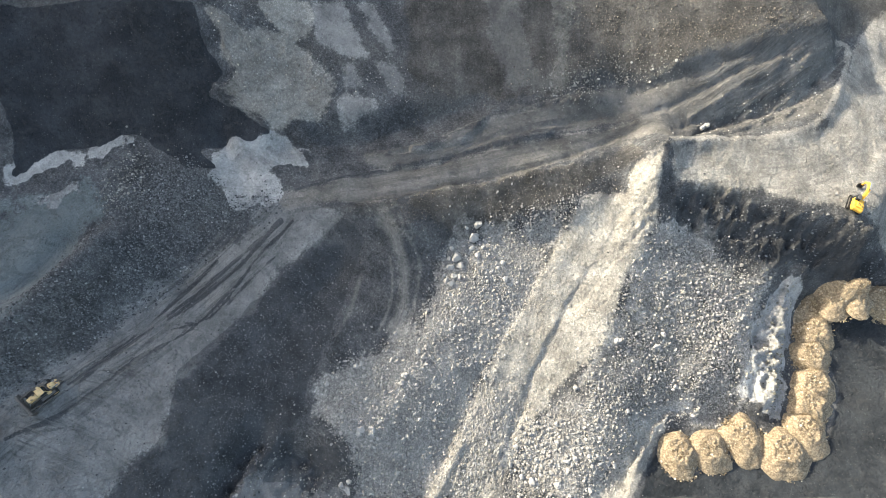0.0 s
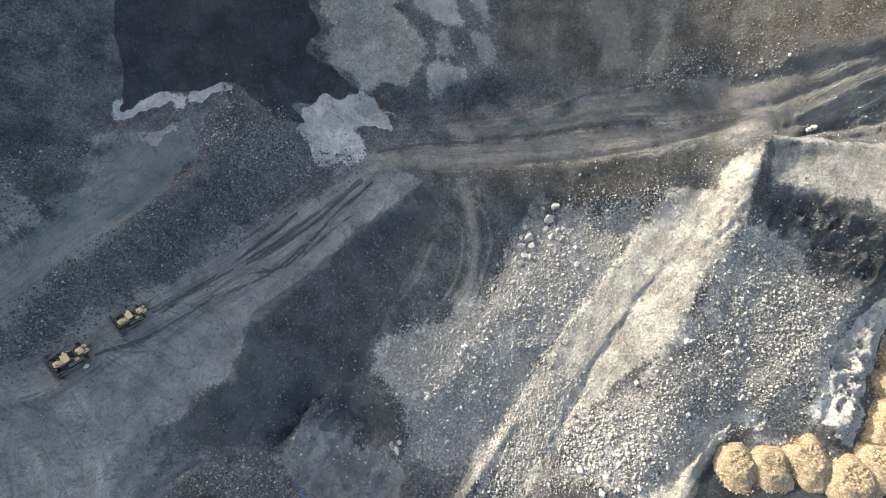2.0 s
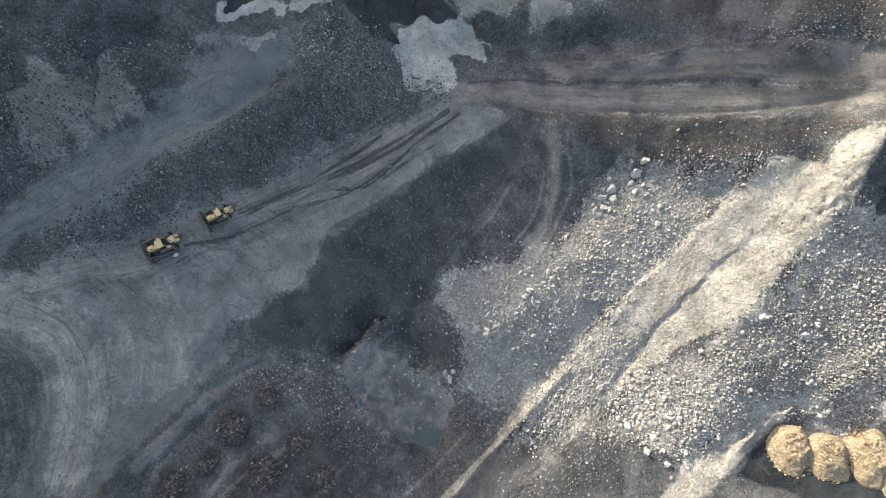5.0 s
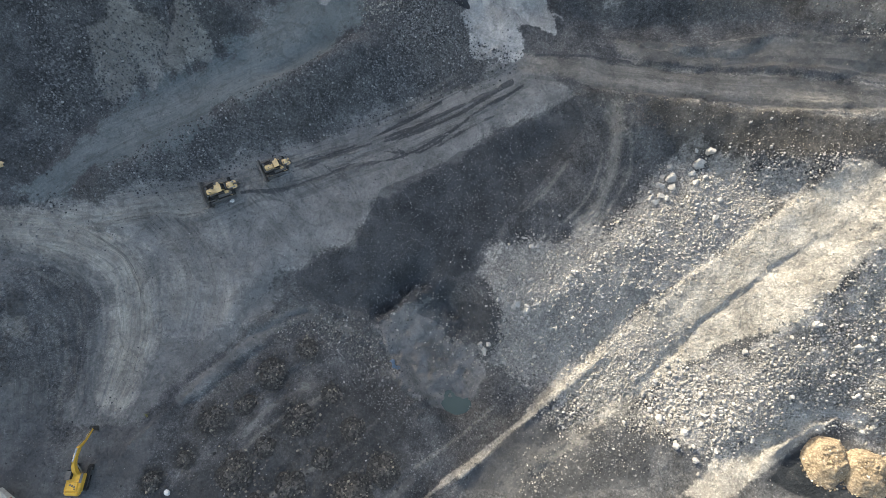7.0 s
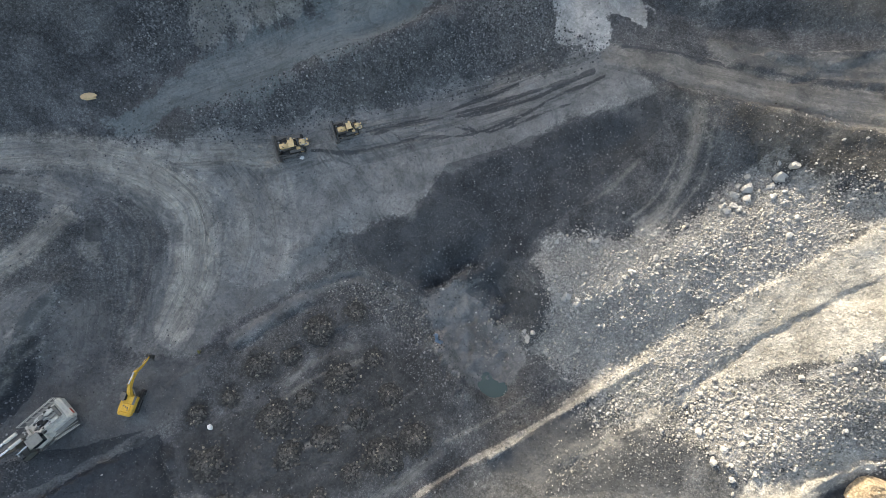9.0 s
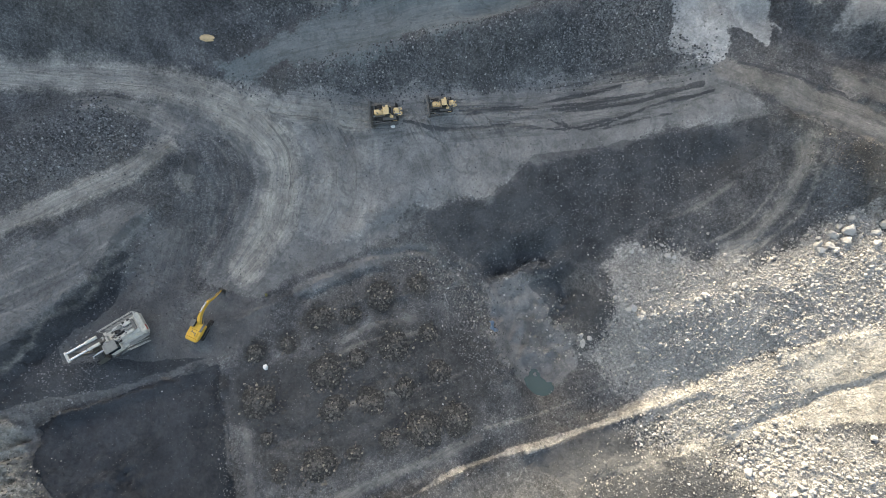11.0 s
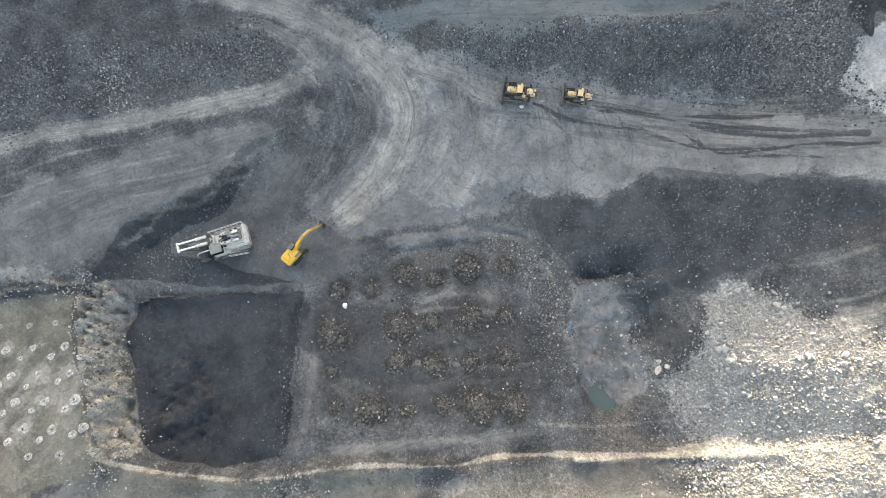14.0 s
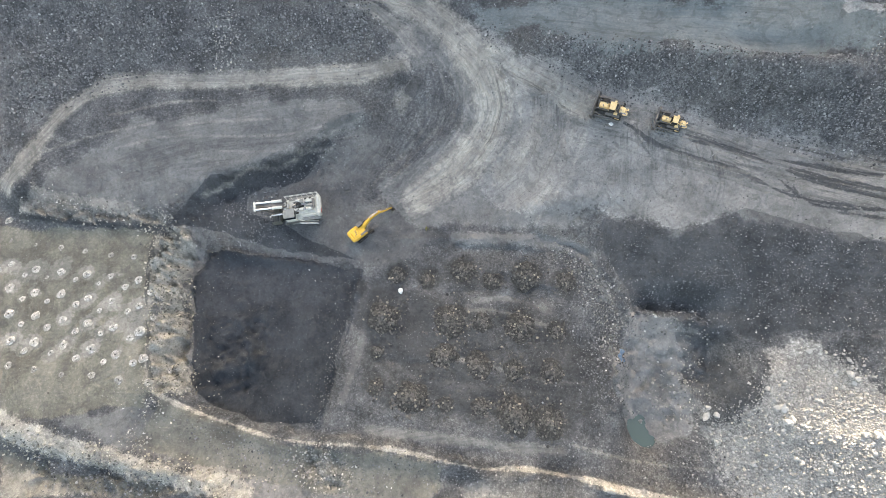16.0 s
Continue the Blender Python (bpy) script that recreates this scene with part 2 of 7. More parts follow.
zone("brown", 0.95, (-26.6, 71.1), (-11.2, 72.9), (8.3, 76.8), (28.5, 81.9), (43.5, 85.5), (46.4, 82.5), (39.5, 80.4), (32.4, 75.7), (28.2, 73.7), (20.3, 71.1), (12.5, 69.4), (5.8, 69.1), (-3.4, 69.3), (-11.2, 70.9))
zone("pale", 0.92, (33.1, 75.7), (38.1, 76.9), (43.3, 76.7), (44.2, 80.1), (47.3, 82.5), (51.9, 84.6), (50, 77.7), (49.6, 72.3), (49.4, 69.5), (43.2, 61.5), (39.7, 53.8), (36.6, 46.2), (32.6, 42.2), (26.4, 37.4), (20, 30.6), (15.3, 22.4), (11.9, 16.9), (-1.3, 16.8), (2.5, 26.9), (5.8, 34.6), (10, 42.1), (15.1, 48.8), (19.2, 54.6), (23.1, 61.1), (27.3, 68), (30.7, 72.7))
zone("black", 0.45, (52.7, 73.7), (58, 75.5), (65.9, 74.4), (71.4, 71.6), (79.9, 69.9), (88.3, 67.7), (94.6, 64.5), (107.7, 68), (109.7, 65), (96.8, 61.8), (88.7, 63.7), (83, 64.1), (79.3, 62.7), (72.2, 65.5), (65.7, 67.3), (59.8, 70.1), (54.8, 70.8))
zone("white", 0.85, (-90.3, 71.4), (-87.9, 74.8), (-83.8, 76.9), (-77.8, 77.2), (-72, 79), (-70.3, 80.1), (-66.9, 80.4), (-67.2, 78.3), (-73.5, 76.7), (-76.2, 74.8), (-79.6, 73.9), (-84.4, 74.1), (-88.1, 72.4), (-89.9, 70.6))
zone("white", 0.75, (-53.9, 79.6), (-51.8, 81.8), (-48.6, 84.1), (-44.9, 84.5), (-42.5, 83.8), (-38.1, 83.4), (-34.1, 82), (-39, 81.2), (-41.3, 80.2), (-42.3, 77.3), (-39.8, 76.2), (-39.4, 74.4), (-40.1, 71.7), (-42.5, 72.8), (-46.7, 71.8), (-49.7, 74), (-52.3, 74.7), (-51.4, 76.3))
zone("white", 0.5, (-83.1, 65.4), (-81.2, 67), (-78.4, 69.1), (-79.9, 67.1), (-81.2, 65.3))
zone("white", 0.85, (81.4, 61.7), (84.4, 63), (88.3, 56.6), (85.2, 46.4), (79.6, 33.5), (74.9, 33.6), (71, 38.5), (73.5, 46.8), (76.5, 54.3))
zone("rubble", 0.85, (30.3, 72.1), (32.4, 75.1), (28.2, 73.5), (20.3, 70.9), (12.5, 69.2), (6.5, 68.4), (1.2, 64.4), (-1.5, 57.9), (-6, 50.4), (-12.4, 46.2), (-21.1, 41.8), (-27, 36.1), (-28, 30.7), (-20.3, 25.5), (-19.2, 19.7), (-23.1, 16.8), (-1.9, 16.8), (1.9, 26.9), (5.8, 35.1), (10, 42.7), (15.1, 49.3), (19.2, 55.2), (23.1, 61.6))
zone("rubble", 0.95, (49.4, 69.3), (55.2, 70.5), (64.3, 66.8), (74, 63.1), (79.8, 61.7), (75.7, 54.1), (72.6, 46.6), (70.5, 38.5), (69, 33.2), (52.2, 32.4), (46.1, 27.6), (39.4, 22.4), (34.7, 17), (13.1, 16.9), (15.9, 22.5), (20.6, 30.6), (27, 36.8), (33.1, 41.6), (37.3, 46.3), (40, 53.2), (43.5, 61))
zone("rubble", 0.7, (-0.6, 16.3), (2.7, 25.6), (6.1, 33.2), (10.2, 38.2), (19.2, 40.3), (17.2, 31.3), (12.1, 21.8), (7.2, 13.3), (0.5, 7.9), (-3.7, 9.7))
zone("crag", 1, (52.7, 73.7), (58, 75.5), (65.9, 74.4), (71.4, 71.6), (79.9, 69.9), (88.3, 67.7), (94.6, 64.5), (107.7, 68), (109.7, 65), (96.8, 61.8), (88.7, 63.7), (83, 64.1), (79.3, 62.7), (72.2, 65.5), (65.7, 67.3), (59.8, 70.1), (54.8, 70.8))
zone("crag", 0.14, (81.4, 61.7), (84.4, 63), (88.3, 56.6), (85.2, 46.4), (79.6, 33.5), (74.9, 33.6), (71, 38.5), (73.5, 46.8), (76.5, 54.3))
zone("crag", 0.35, (44.2, 80.1), (47.3, 82.5), (51.9, 84.6), (50, 77.7), (49.6, 72.3), (43.3, 63.7), (39.8, 64.4), (42.7, 71.2))
zone("loam", 0.8, (58.4, 59), (66, 59.8), (69, 53), (68.5, 46.1), (69.8, 37.5), (67.6, 33.4), (59.4, 33.1), (56.2, 39), (59.1, 47.7))
zone("black", 1, (-92.9, -74.9), (-92.3, -72.1), (-87.9, -65.1), (-85.3, -59.1), (-79.1, -48), (-75.3, -41), (-69.3, -44.5), (-62.7, -49.8), (-52.7, -55.3), (-46.2, -59.5), (-51.3, -71.6), (-58, -80.1), (-61.6, -83), (-65.8, -83.6), (-71.7, -82.7), (-80.6, -81.4), (-86.9, -80), (-91.5, -77))
zone("crag", 0.5, (-65.1, -82.5), (-65.6, -77.7), (-62.6, -73.8), (-59.2, -72.5), (-59, -76.3), (-60.7, -80.4))
zone("crag", 0.4, (-79, -69.2), (-71.5, -63.9), (-64.2, -65.5), (-62.4, -71.3), (-69.3, -74), (-76.5, -72.1))
zone("loam", 0.5, (37.6, 44.2), (47.4, 51.3), (58.4, 47.7), (57, 36.9), (40.2, 31.8), (28.9, 36.1))
zone("loam", 0.45, (51.9, 67), (64.3, 65.6), (74, 62.6), (69.5, 57.8), (54.8, 58.6))
zone("pale", 0.42, (-114.2, 41), (-101.7, 47.3), (-98.7, 45.8), (-99.1, 43.3), (-102.9, 41.2), (-105, 38.7), (-107.8, 38.5), (-108.9, 34.4), (-111.2, 35.7), (-114.3, 30), (-116.7, 28.2), (-118.6, 31.9), (-119.7, 35.6), (-118.5, 37.4))
zone("dust", 0.6, (-114.2, 41), (-101.7, 47.3), (-98.7, 45.8), (-99.1, 43.3), (-102.9, 41.2), (-105, 38.7), (-107.8, 38.5), (-108.9, 34.4), (-111.2, 35.7), (-114.3, 30), (-116.7, 28.2), (-118.6, 31.9), (-119.7, 35.6), (-118.5, 37.4))
zone("crag", 1.6, (-99.9, -81.9), (-99.2, -78.2), (-94.9, -77.4), (-87.6, -81.8), (-76.9, -82.3), (-67.1, -83.7), (-62.2, -84), (-63.7, -87.8), (-68.2, -88.3), (-76.3, -87.4), (-83.7, -86.6), (-93.7, -84.9))
zone("pale", 0.95, (-99.9, -81.9), (-99.2, -78.2), (-94.9, -77.4), (-87.6, -81.8), (-76.9, -82.3), (-67.1, -83.7), (-62.2, -84), (-63.7, -87.8), (-68.2, -88.3), (-76.3, -87.4), (-83.7, -86.6), (-93.7, -84.9))
# wider apron below the plateau edge, shade painted as black cover
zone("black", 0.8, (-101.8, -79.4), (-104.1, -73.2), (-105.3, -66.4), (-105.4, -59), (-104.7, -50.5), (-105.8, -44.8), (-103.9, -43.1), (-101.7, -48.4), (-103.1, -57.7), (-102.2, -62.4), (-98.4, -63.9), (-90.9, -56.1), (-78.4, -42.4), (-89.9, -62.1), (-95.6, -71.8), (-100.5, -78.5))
zone("dust", 0.5, (-47, 11.4), (-45.9, 16.3), (-40.9, 18.5), (-34.1, 23.9), (-28.1, 21.8), (-27.7, 18.1), (-22.9, 18.6), (-18.3, 13), (-19.4, 8), (-24.7, 2.6), (-32.4, 1.6), (-41, 6.3))
zone("black", 0.6, (-49.8, 14), (-39.3, 27.7), (-32, 28.9), (-32.8, 25.6), (-41.3, 20.2), (-46.5, 15.1))
zone("black", 0.45, (-33.7, 26.1), (-22.6, 25.4), (-19.8, 22.3), (-26.9, 20.3))
zone("dust", 0.45, (-96.7, -78.5), (-93.6, -75), (-86.9, -80), (-74.2, -82.3), (-63.6, -84.2), (-67.5, -84.6), (-82.5, -83), (-90.2, -81.6))
zone("dust", 0.3, (-36.7, 65.6), (-30.5, 69.6), (-24.1, 70), (-25.2, 66), (-35.4, 62.7))
zone("crag", 0.35, (-47, 11.4), (-45.9, 16.3), (-40.9, 18.5), (-34.1, 23.9), (-28.1, 21.8), (-27.7, 18.1), (-22.9, 18.6), (-18.3, 13), (-19.4, 8), (-24.7, 2.6), (-32.4, 1.6), (-41, 6.3))
zone("drill", 0.75, (-55.8, -95.2), (-61.6, -87.6), (-57.2, -82.6), (-49.6, -72.4), (-42.2, -60.9), (-35.5, -46.1), (-31.1, -38), (-25.5, -39.5), (-32.7, -59.1), (-39.7, -71.3), (-46.6, -84.5), (-53.2, -94.1))
zone("drill", 0.8, (-63.1, -121.9), (-55.9, -111.7), (-48.1, -95.5), (-39.7, -79.7), (-54.6, -122))
zone("pale", 0.35, (-59.8, -122.1), (-54.1, -111.9), (-47.4, -101.8), (-54.6, -122))
zone("pale", 0.28, (-109.9, -22.2), (-110.1, -19.4), (-111.7, -15.4), (-110.9, -15), (-109.7, -18.4), (-108.1, -21))
zone("black", 0.6, (-110.5, -18.8), (-112.1, -15.6), (-110.9, -14.1), (-109.3, -17.3))
zone("black", 0.55, (-3.5, -0.2), (4.6, 9.5), (13.5, 18.2), (20.3, 15.5), (21, 6), (-2.5, -8.8))
zone("black", 0.4, (-13.5, -9.7), (-5.5, 6.7), (1.2, 15.9), (5.3, 16.4), (-0.9, 6.2), (-7.9, -7.5))
zone("black", 0.45, (-76, -55.1), (-79.2, -44), (-69, -40), (-63.7, -34.2), (-53.6, -40.9))
zone("black", 0.32, (-74.4, -40.9), (-63.9, -30.5), (-51.8, -20), (-38.9, -22.1), (-38, -31.1), (-56.4, -42.6))
trail("track", 8, 0.9, (-33.9, 73.4), (-44.8, 61.7), (-56.1, 51.6), (-65.6, 41.8), (-74, 33.6), (-82.9, 24.1), (-92.5, 15.8), (-105.3, 6.2), (-120, -1.6))
trail("dust", 3, 0.5, (-99.4, 4.3), (-93.7, 13.3), (-84.9, 19.7))
trail("track", 10, 0.7, (-115.2, -17.5), (-105.1, -15.2), (-99.4, -23.2), (-93.7, -33.3))
trail("track", 13, 0.95, (57, 91.9), (75.5, 101), (101, 116.1))
trail("pale", 0.9, 0.85, (-63.9, -89.7), (-59.5, -85.2), (-53.4, -77.5), (-46.3, -67.2), (-41.4, -56.4), (-36.6, -45.8), (-27.7, -30.8), (-24.6, -22.1), (-17.9, -9.9), (-7, 8.6), (-1.2, 21.1), (5.8, 35.9))
trail("pale", 3.4, 0.95, (-69.5, -123), (-67.3, -119.3), (-59.8, -109.2), (-53.4, -99.3), (-47, -89.5), (-37.8, -74.7))
trail("pale", 1.6, 0.7, (51.5, 84.4), (61.5, 86.5), (82.7, 88.7), (92.6, 94.1), (100.8, 104.6), (107, 116.9), (102.1, 117.1))
trail("pale", 1, 0.8, (0.1, 20), (-4.3, 12.7), (-10.2, 2.6), (-16.1, -9.3))
trail("pale", 1.1, 0.65, (13.5, 23.7), (6.9, 11.5), (-2.2, -2.3))
trail("track", 16, 0.12, (-66.8, -44.1), (-57.9, -19.4), (-47.5, 4.7))
trail("track", 14, 0.12, (-46.9, -50), (-41.8, -25.4), (-33.5, -1.8))
trail("track", 14, 0.48, (-117.4, -95.4), (-118.5, -74.9), (-111.4, -35.3))
trail("track", 9, 0.7, (-79.8, 25.4), (-72.1, 22.7), (-64.3, 19.9))
trail("track", 9, 0.6, (-70.5, 34.1), (-62.6, 32.5), (-57.1, 26.5))
trail("track", 12, 0.6, (-110.1, -13.1), (-103.8, -18.3), (-96.7, -28.1), (-88.9, -40.4))
trail("track", 8, 0.5, (-105.5, -55.6), (-109, -43.2), (-110, -30.2), (-110.3, -21.7))
trail("black", 0.8, 0.8125, (-82.8, 22.5), (-73.4, 28.6), (-63.4, 38.4), (-54.2, 45.2), (-48.6, 51.7), (-44.5, 57))
trail("black", 0.9, 0.8125, (-74.7, 32.6), (-65, 42.5), (-57.1, 52.2), (-50.1, 59.8))
trail("black", 0.5, 0.5625, (-79.8, 23.8), (-72.1, 25.9), (-70.8, 25.7))
trail("black", 0.8, 0.8125, (-60.1, 44.5), (-53.3, 46.4), (-48.8, 50), (-42.9, 59.1), (-34, 68.8))
trail("black", 0.9, 0.75, (-73, 32.9), (-59.5, 47.2), (-47.3, 58.7), (-36.4, 68.6))
trail("black", 1, 0.75, (-73.6, 32.7), (-64.3, 42), (-54.3, 50.9), (-44.2, 60.1), (-36.8, 69))
trail("black", 0.7, 0.75, (-57.8, 46), (-50.2, 47.8), (-43.7, 55.5), (-37.7, 61.3))
trail("white", 0.7, 0.7, (-41.4, 84.1), (-35.5, 84.5), (-31, 84))
trail("white", 0.6, 0.6, (-43.8, 81.5), (-37.2, 81.5), (-32.8, 82.1))
trail("white", 0.6, 0.6, (-44.6, 74.5), (-40.7, 73.1), (-39.7, 71.7))
trail("white", 0.5, 0.5, (-52.2, 81.4), (-54, 79.6), (-56, 78.7))
trail("dust", 2.5, 0.35, (-75.9, -20.9), (-70.6, -7.5), (-65, 4.4), (-58.5, 8.5), (-48.9, 8.1))
trail("dust", 1.6, 0.2, (-72, -41.3), (-60.2, -46), (-48.4, -54.4))
trail("dust", 1.4, 0.3, (-59.9, -21.3), (-57.6, -12.7), (-51.4, -4.5))
trail("dust", 1.4, 0.3, (-54, -42.8), (-45.6, -32.9), (-39.8, -19.8), (-34.9, -9))
trail("track", 13, 0.45, (-121.5, 4.8), (-112.4, 19), (-101, 31.7), (-91.7, 43.5), (-82.1, 55.1), (-78.4, 64.8))
trail("black", 0.8, 0.85, (-75.4, -41.7), (-65.9, -46.8), (-57.4, -52), (-49.5, -57.3), (-44.8, -60.4))
trail("track", 24, 0.18, (-93, -125.7), (-85.4, -106.6), (-78, -85.8))
trail("dust", 1.6, 0.3, (-100.4, -80.7), (-95.3, -75), (-91.3, -79.5), (-79.4, -81.9), (-62.7, -84))
trail("haul", 6.5, 1, (-169.4, -49.4), (-157.2, -35), (-142.2, -20.8), (-128.1, -9.2), (-114.7, -2.4), (-103.3, -0.2), (-96.3, -2.5), (-91, -11), (-88.6, -20.3), (-87.1, -28.5))
trail("track", 7, 0.8, (-169.4, -49.4), (-157.2, -35), (-142.2, -20.8), (-128.1, -9.2), (-114.7, -2.4), (-103.3, -0.2), (-96.3, -2.5), (-91, -11), (-88.6, -20.3), (-87.1, -28.5))
trail("haul", 3.2, 0.6, (-112, 0.7), (-102.6, 7), (-94.3, 13.8), (-87.5, 18.5))
trail("track", 3.5, 0.7, (-112, 0.7), (-102.6, 7), (-94.3, 13.8), (-87.5, 18.5))
trail("haul", 4.5, 0.4, (-95.6, 9.8), (-90.1, 7), (-86.3, 0.6), (-84.9, -7.3))
trail("haul", 5, 0.3, (-88.5, 13.4), (-82.2, 5.8), (-75.2, -3.8))
trail("track", 9, 0.6, (-94.4, 10.5), (-86.6, 7.6), (-81, -0.3), (-78, -10.9))
trail("track", 7, 0.6, (-112.6, -8.1), (-105, -9.3), (-99.4, -15.5), (-95.3, -24.5), (-91, -32))
trail("haul", 3, 0.45, (-136.4, -25.9), (-128.4, -17.9), (-121.1, -14.3), (-115.8, -13.9))
trail("haul", 3, 0.85, (-118.2, -115), (-122, -107.7), (-129.3, -100.1), (-134.1, -91.4), (-134.7, -81.9), (-129.2, -65.2), (-122.7, -45.8), (-117.3, -27.7), (-116, -15.3))
trail("track", 3.2, 0.8, (-118.2, -115), (-122, -107.7), (-129.3, -100.1), (-134.1, -91.4), (-134.7, -81.9), (-129.2, -65.2), (-122.7, -45.8), (-117.3, -27.7), (-116, -15.3))
trail("black", 0.6, 0.4, (-110.9, -14.1), (-104.2, -16.5), (-98.4, -20.9), (-93.8, -27.5))
trail("black", 0.7, 0.35, (-109.3, -10.8), (-100.9, -13.4), (-93.7, -19.8), (-89, -28.2))
trail("black", 0.5, 0.35, (-110.6, -5), (-102.9, -8), (-96.4, -13.5))
trail("haul", 2.6, 0.6, (-16.2, 70.3), (-12.6, 68.5), (-10.3, 64.8), (-9.3, 59.7), (-9.7, 53.5), (-12.1, 46.8))
trail("haul", 1, 0.6, (-12.6, 68.9), (-6.8, 65.1), (-5.9, 60), (-7.1, 53.5))
trail("track", 4.5, 0.8, (-16.2, 70.3), (-12.6, 68.5), (-10.3, 64.8), (-9.3, 59.7), (-9.7, 53.5), (-12.1, 46.8))
trail("haul", 0.9, 0.3, (-19.2, 60.2), (-20.4, 55.6), (-22.1, 50.9), (-25, 46.1))
trail("dust", 1.5, 0.55, (-82, 99.8), (-81.2, 94.9), (-80, 89.8), (-79.4, 87.3))
trail("dust", 1.2, 0.3, (-70.3, 100.6), (-66.7, 96.4), (-63.3, 92.7), (-61.3, 90.9))
trail("dust", 1, 0.25, (-90.8, 100.4), (-89.5, 93.9))
trail("track", 7, 0.55, (-36.4, 72.3), (-24.3, 74.2), (-11.3, 76.5), (8.4, 80.5), (28.9, 86), (53.7, 91.5))
trail("haul", 1.8, 0.3, (-34.5, 72.7), (-11.3, 75.9), (8.4, 80.1), (28.8, 85.6), (53.5, 90.5))
trail("haul", 0.6, 0.35, (-24.1, 71.5), (-11.2, 73), (1.8, 75.3), (14.9, 78.3), (28.5, 82.2))
trail("haul", 0.6, 0.55, (-18.5, 84.6), (-3.6, 85.4), (6.6, 89.4), (11.6, 93.7), (24.1, 96.2))
trail("black", 0.7, 0.625, (-34.7, 74.6), (-24.6, 78), (-11.5, 81), (8.6, 86), (29.4, 91.1))
trail("black", 0.6, 0.45, (-11.7, 84.2), (-0.9, 84.8), (10, 89.4), (24, 93.1), (38, 95.3))
trail("haul", 0.6, 0.5, (-18.2, 80.5), (-3.5, 82.1), (8.6, 85.1), (29.3, 90), (43.2, 92.3))
# plateau lip: pale dust, with the lit rim put into its colour
trail("haul", 0.5, 0.6, (-104.1, -73.2), (-105.3, -66.4), (-105.4, -59), (-104.8, -50.4), (-106, -44.6), (-107.4, -39.2), (-108.2, -30.4))
trail("black", 0.9, 0.6, (-99.2, -84.4), (-89.4, -87.3), (-79.3, -88.4), (-69.7, -89), (-65.4, -89.2))
# dark band at the drill bench ledge: its shadow painted black
trail("black", 1.4, 0.6, (-106.9, -96.5), (-104.2, -90.9), (-101, -86.5), (-99.7, -81.9))
trail("haul", 0.8, 0.6, (-25.7, -11.5), (-18.9, -0.9), (-11, 15.6), (-6.2, 24.4))
trail("black", 0.6, 0.28, (53.9, 81), (68.3, 83.8), (82.4, 85.5), (95.3, 89.9))
trail("black", 0.6, 0.28, (55.3, 79), (70.5, 80), (84.3, 81.6), (100.1, 87.1))
trail("black", 0.6, 0.28, (59.3, 77), (72.2, 75.7), (84.9, 74.5), (98.7, 76.1))
trail("black", 0.6, 0.28, (67, 75.8), (81.2, 80.1), (93.6, 85), (107.8, 98.3))
trail("black", 0.6, 0.28, (77, 72.2), (85.3, 75.9), (94.9, 80.5))
trail("track", 12, 0.25, (53.8, 78.7), (70.2, 78.5), (86.6, 80.2), (102.4, 85.7))
trail("crag", 1.8, 0.4, (-61.1, -83.1), (-55.8, -77.3), (-50.5, -70.7), (-46, -62.6), (-41.7, -54.5), (-36.9, -45.4), (-32.7, -38.7), (-29, -32.4), (-24.6, -23.5), (-20.7, -14.9), (-15.5, -5.5))
trail("crag", 1.2, 0.35, (-24.3, -25), (-22.1, -19), (-17.9, -11.4), (-13.1, -2.3), (-7.4, 8.3), (-2.8, 13.7))
trail("crag", 3, 0.3, (-66, -119.6), (-60.5, -111.6), (-55.4, -104.9), (-50.1, -94.4), (-44.4, -84.4), (-39.8, -74.5))
trail("pale", 1.2, 0.5, (-65.6, -119.9), (-60.9, -111.3), (-56.8, -104.2), (-51.6, -94.2), (-46.6, -84.5), (-41.4, -74.4))
trail("haul", 1.2, 0.35, (-59.7, -26.3), (-55.1, -14.6), (-47.3, -4.7))
trail("haul", 1, 0.3, (-50.1, -28.9), (-44.8, -20.8), (-38.2, -10.6), (-35.5, -3.6))
trail("haul", 1.5, 0.3, (-42.9, -51.4), (-36.8, -39), (-29.4, -23.2), (-24.3, -12.5))
trail("crag", 2.5, 0.9, (-114.4, -113), (-110.9, -106.4), (-107.1, -98.5), (-103.9, -90.1), (-100.7, -82.4))
trail("pale", 2.2, 0.6, (-114.5, -112.6), (-111.2, -106), (-107.6, -98), (-104.4, -89.7), (-101.1, -81.6))
# painted shadow line below the same ledge
trail("black", 1, 0.7, (-113.5, -114.2), (-110.1, -107.5), (-106.3, -99.2), (-102.8, -90.7), (-100.3, -84.6))
# shade painted along the foot of the plateau face
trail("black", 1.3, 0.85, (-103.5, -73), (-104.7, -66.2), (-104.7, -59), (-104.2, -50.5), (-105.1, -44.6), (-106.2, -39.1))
trail("haul", 0.7, 0.5, (-121.9, -110.6), (-124, -100), (-124, -88.5), (-122.8, -76.6))
trail("black", 0.5, 0.4, (-108.5, -43), (-103.9, -36.2))
trail("black", 0.5, 0.35, (-117.3, -72.6), (-111.7, -64.7), (-109.2, -56.4))
trail("black", 0.5, 0.35, (-116.3, -77), (-110.5, -69.3), (-108.2, -62.5))
trail("pale", 1.4, 0.55, (-7.1, 9.3), (-1.8, 22.1), (2.8, 32.3), (6.8, 42.7))
ruts(6.5, 26, 0.45, (-169.4, -49.4), (-157.2, -35), (-142.2, -20.8), (-128.1, -9.2), (-114.7, -2.4), (-103.3, -0.2), (-96.3, -2.5), (-91, -11), (-88.6, -20.3), (-87.1, -28.5))
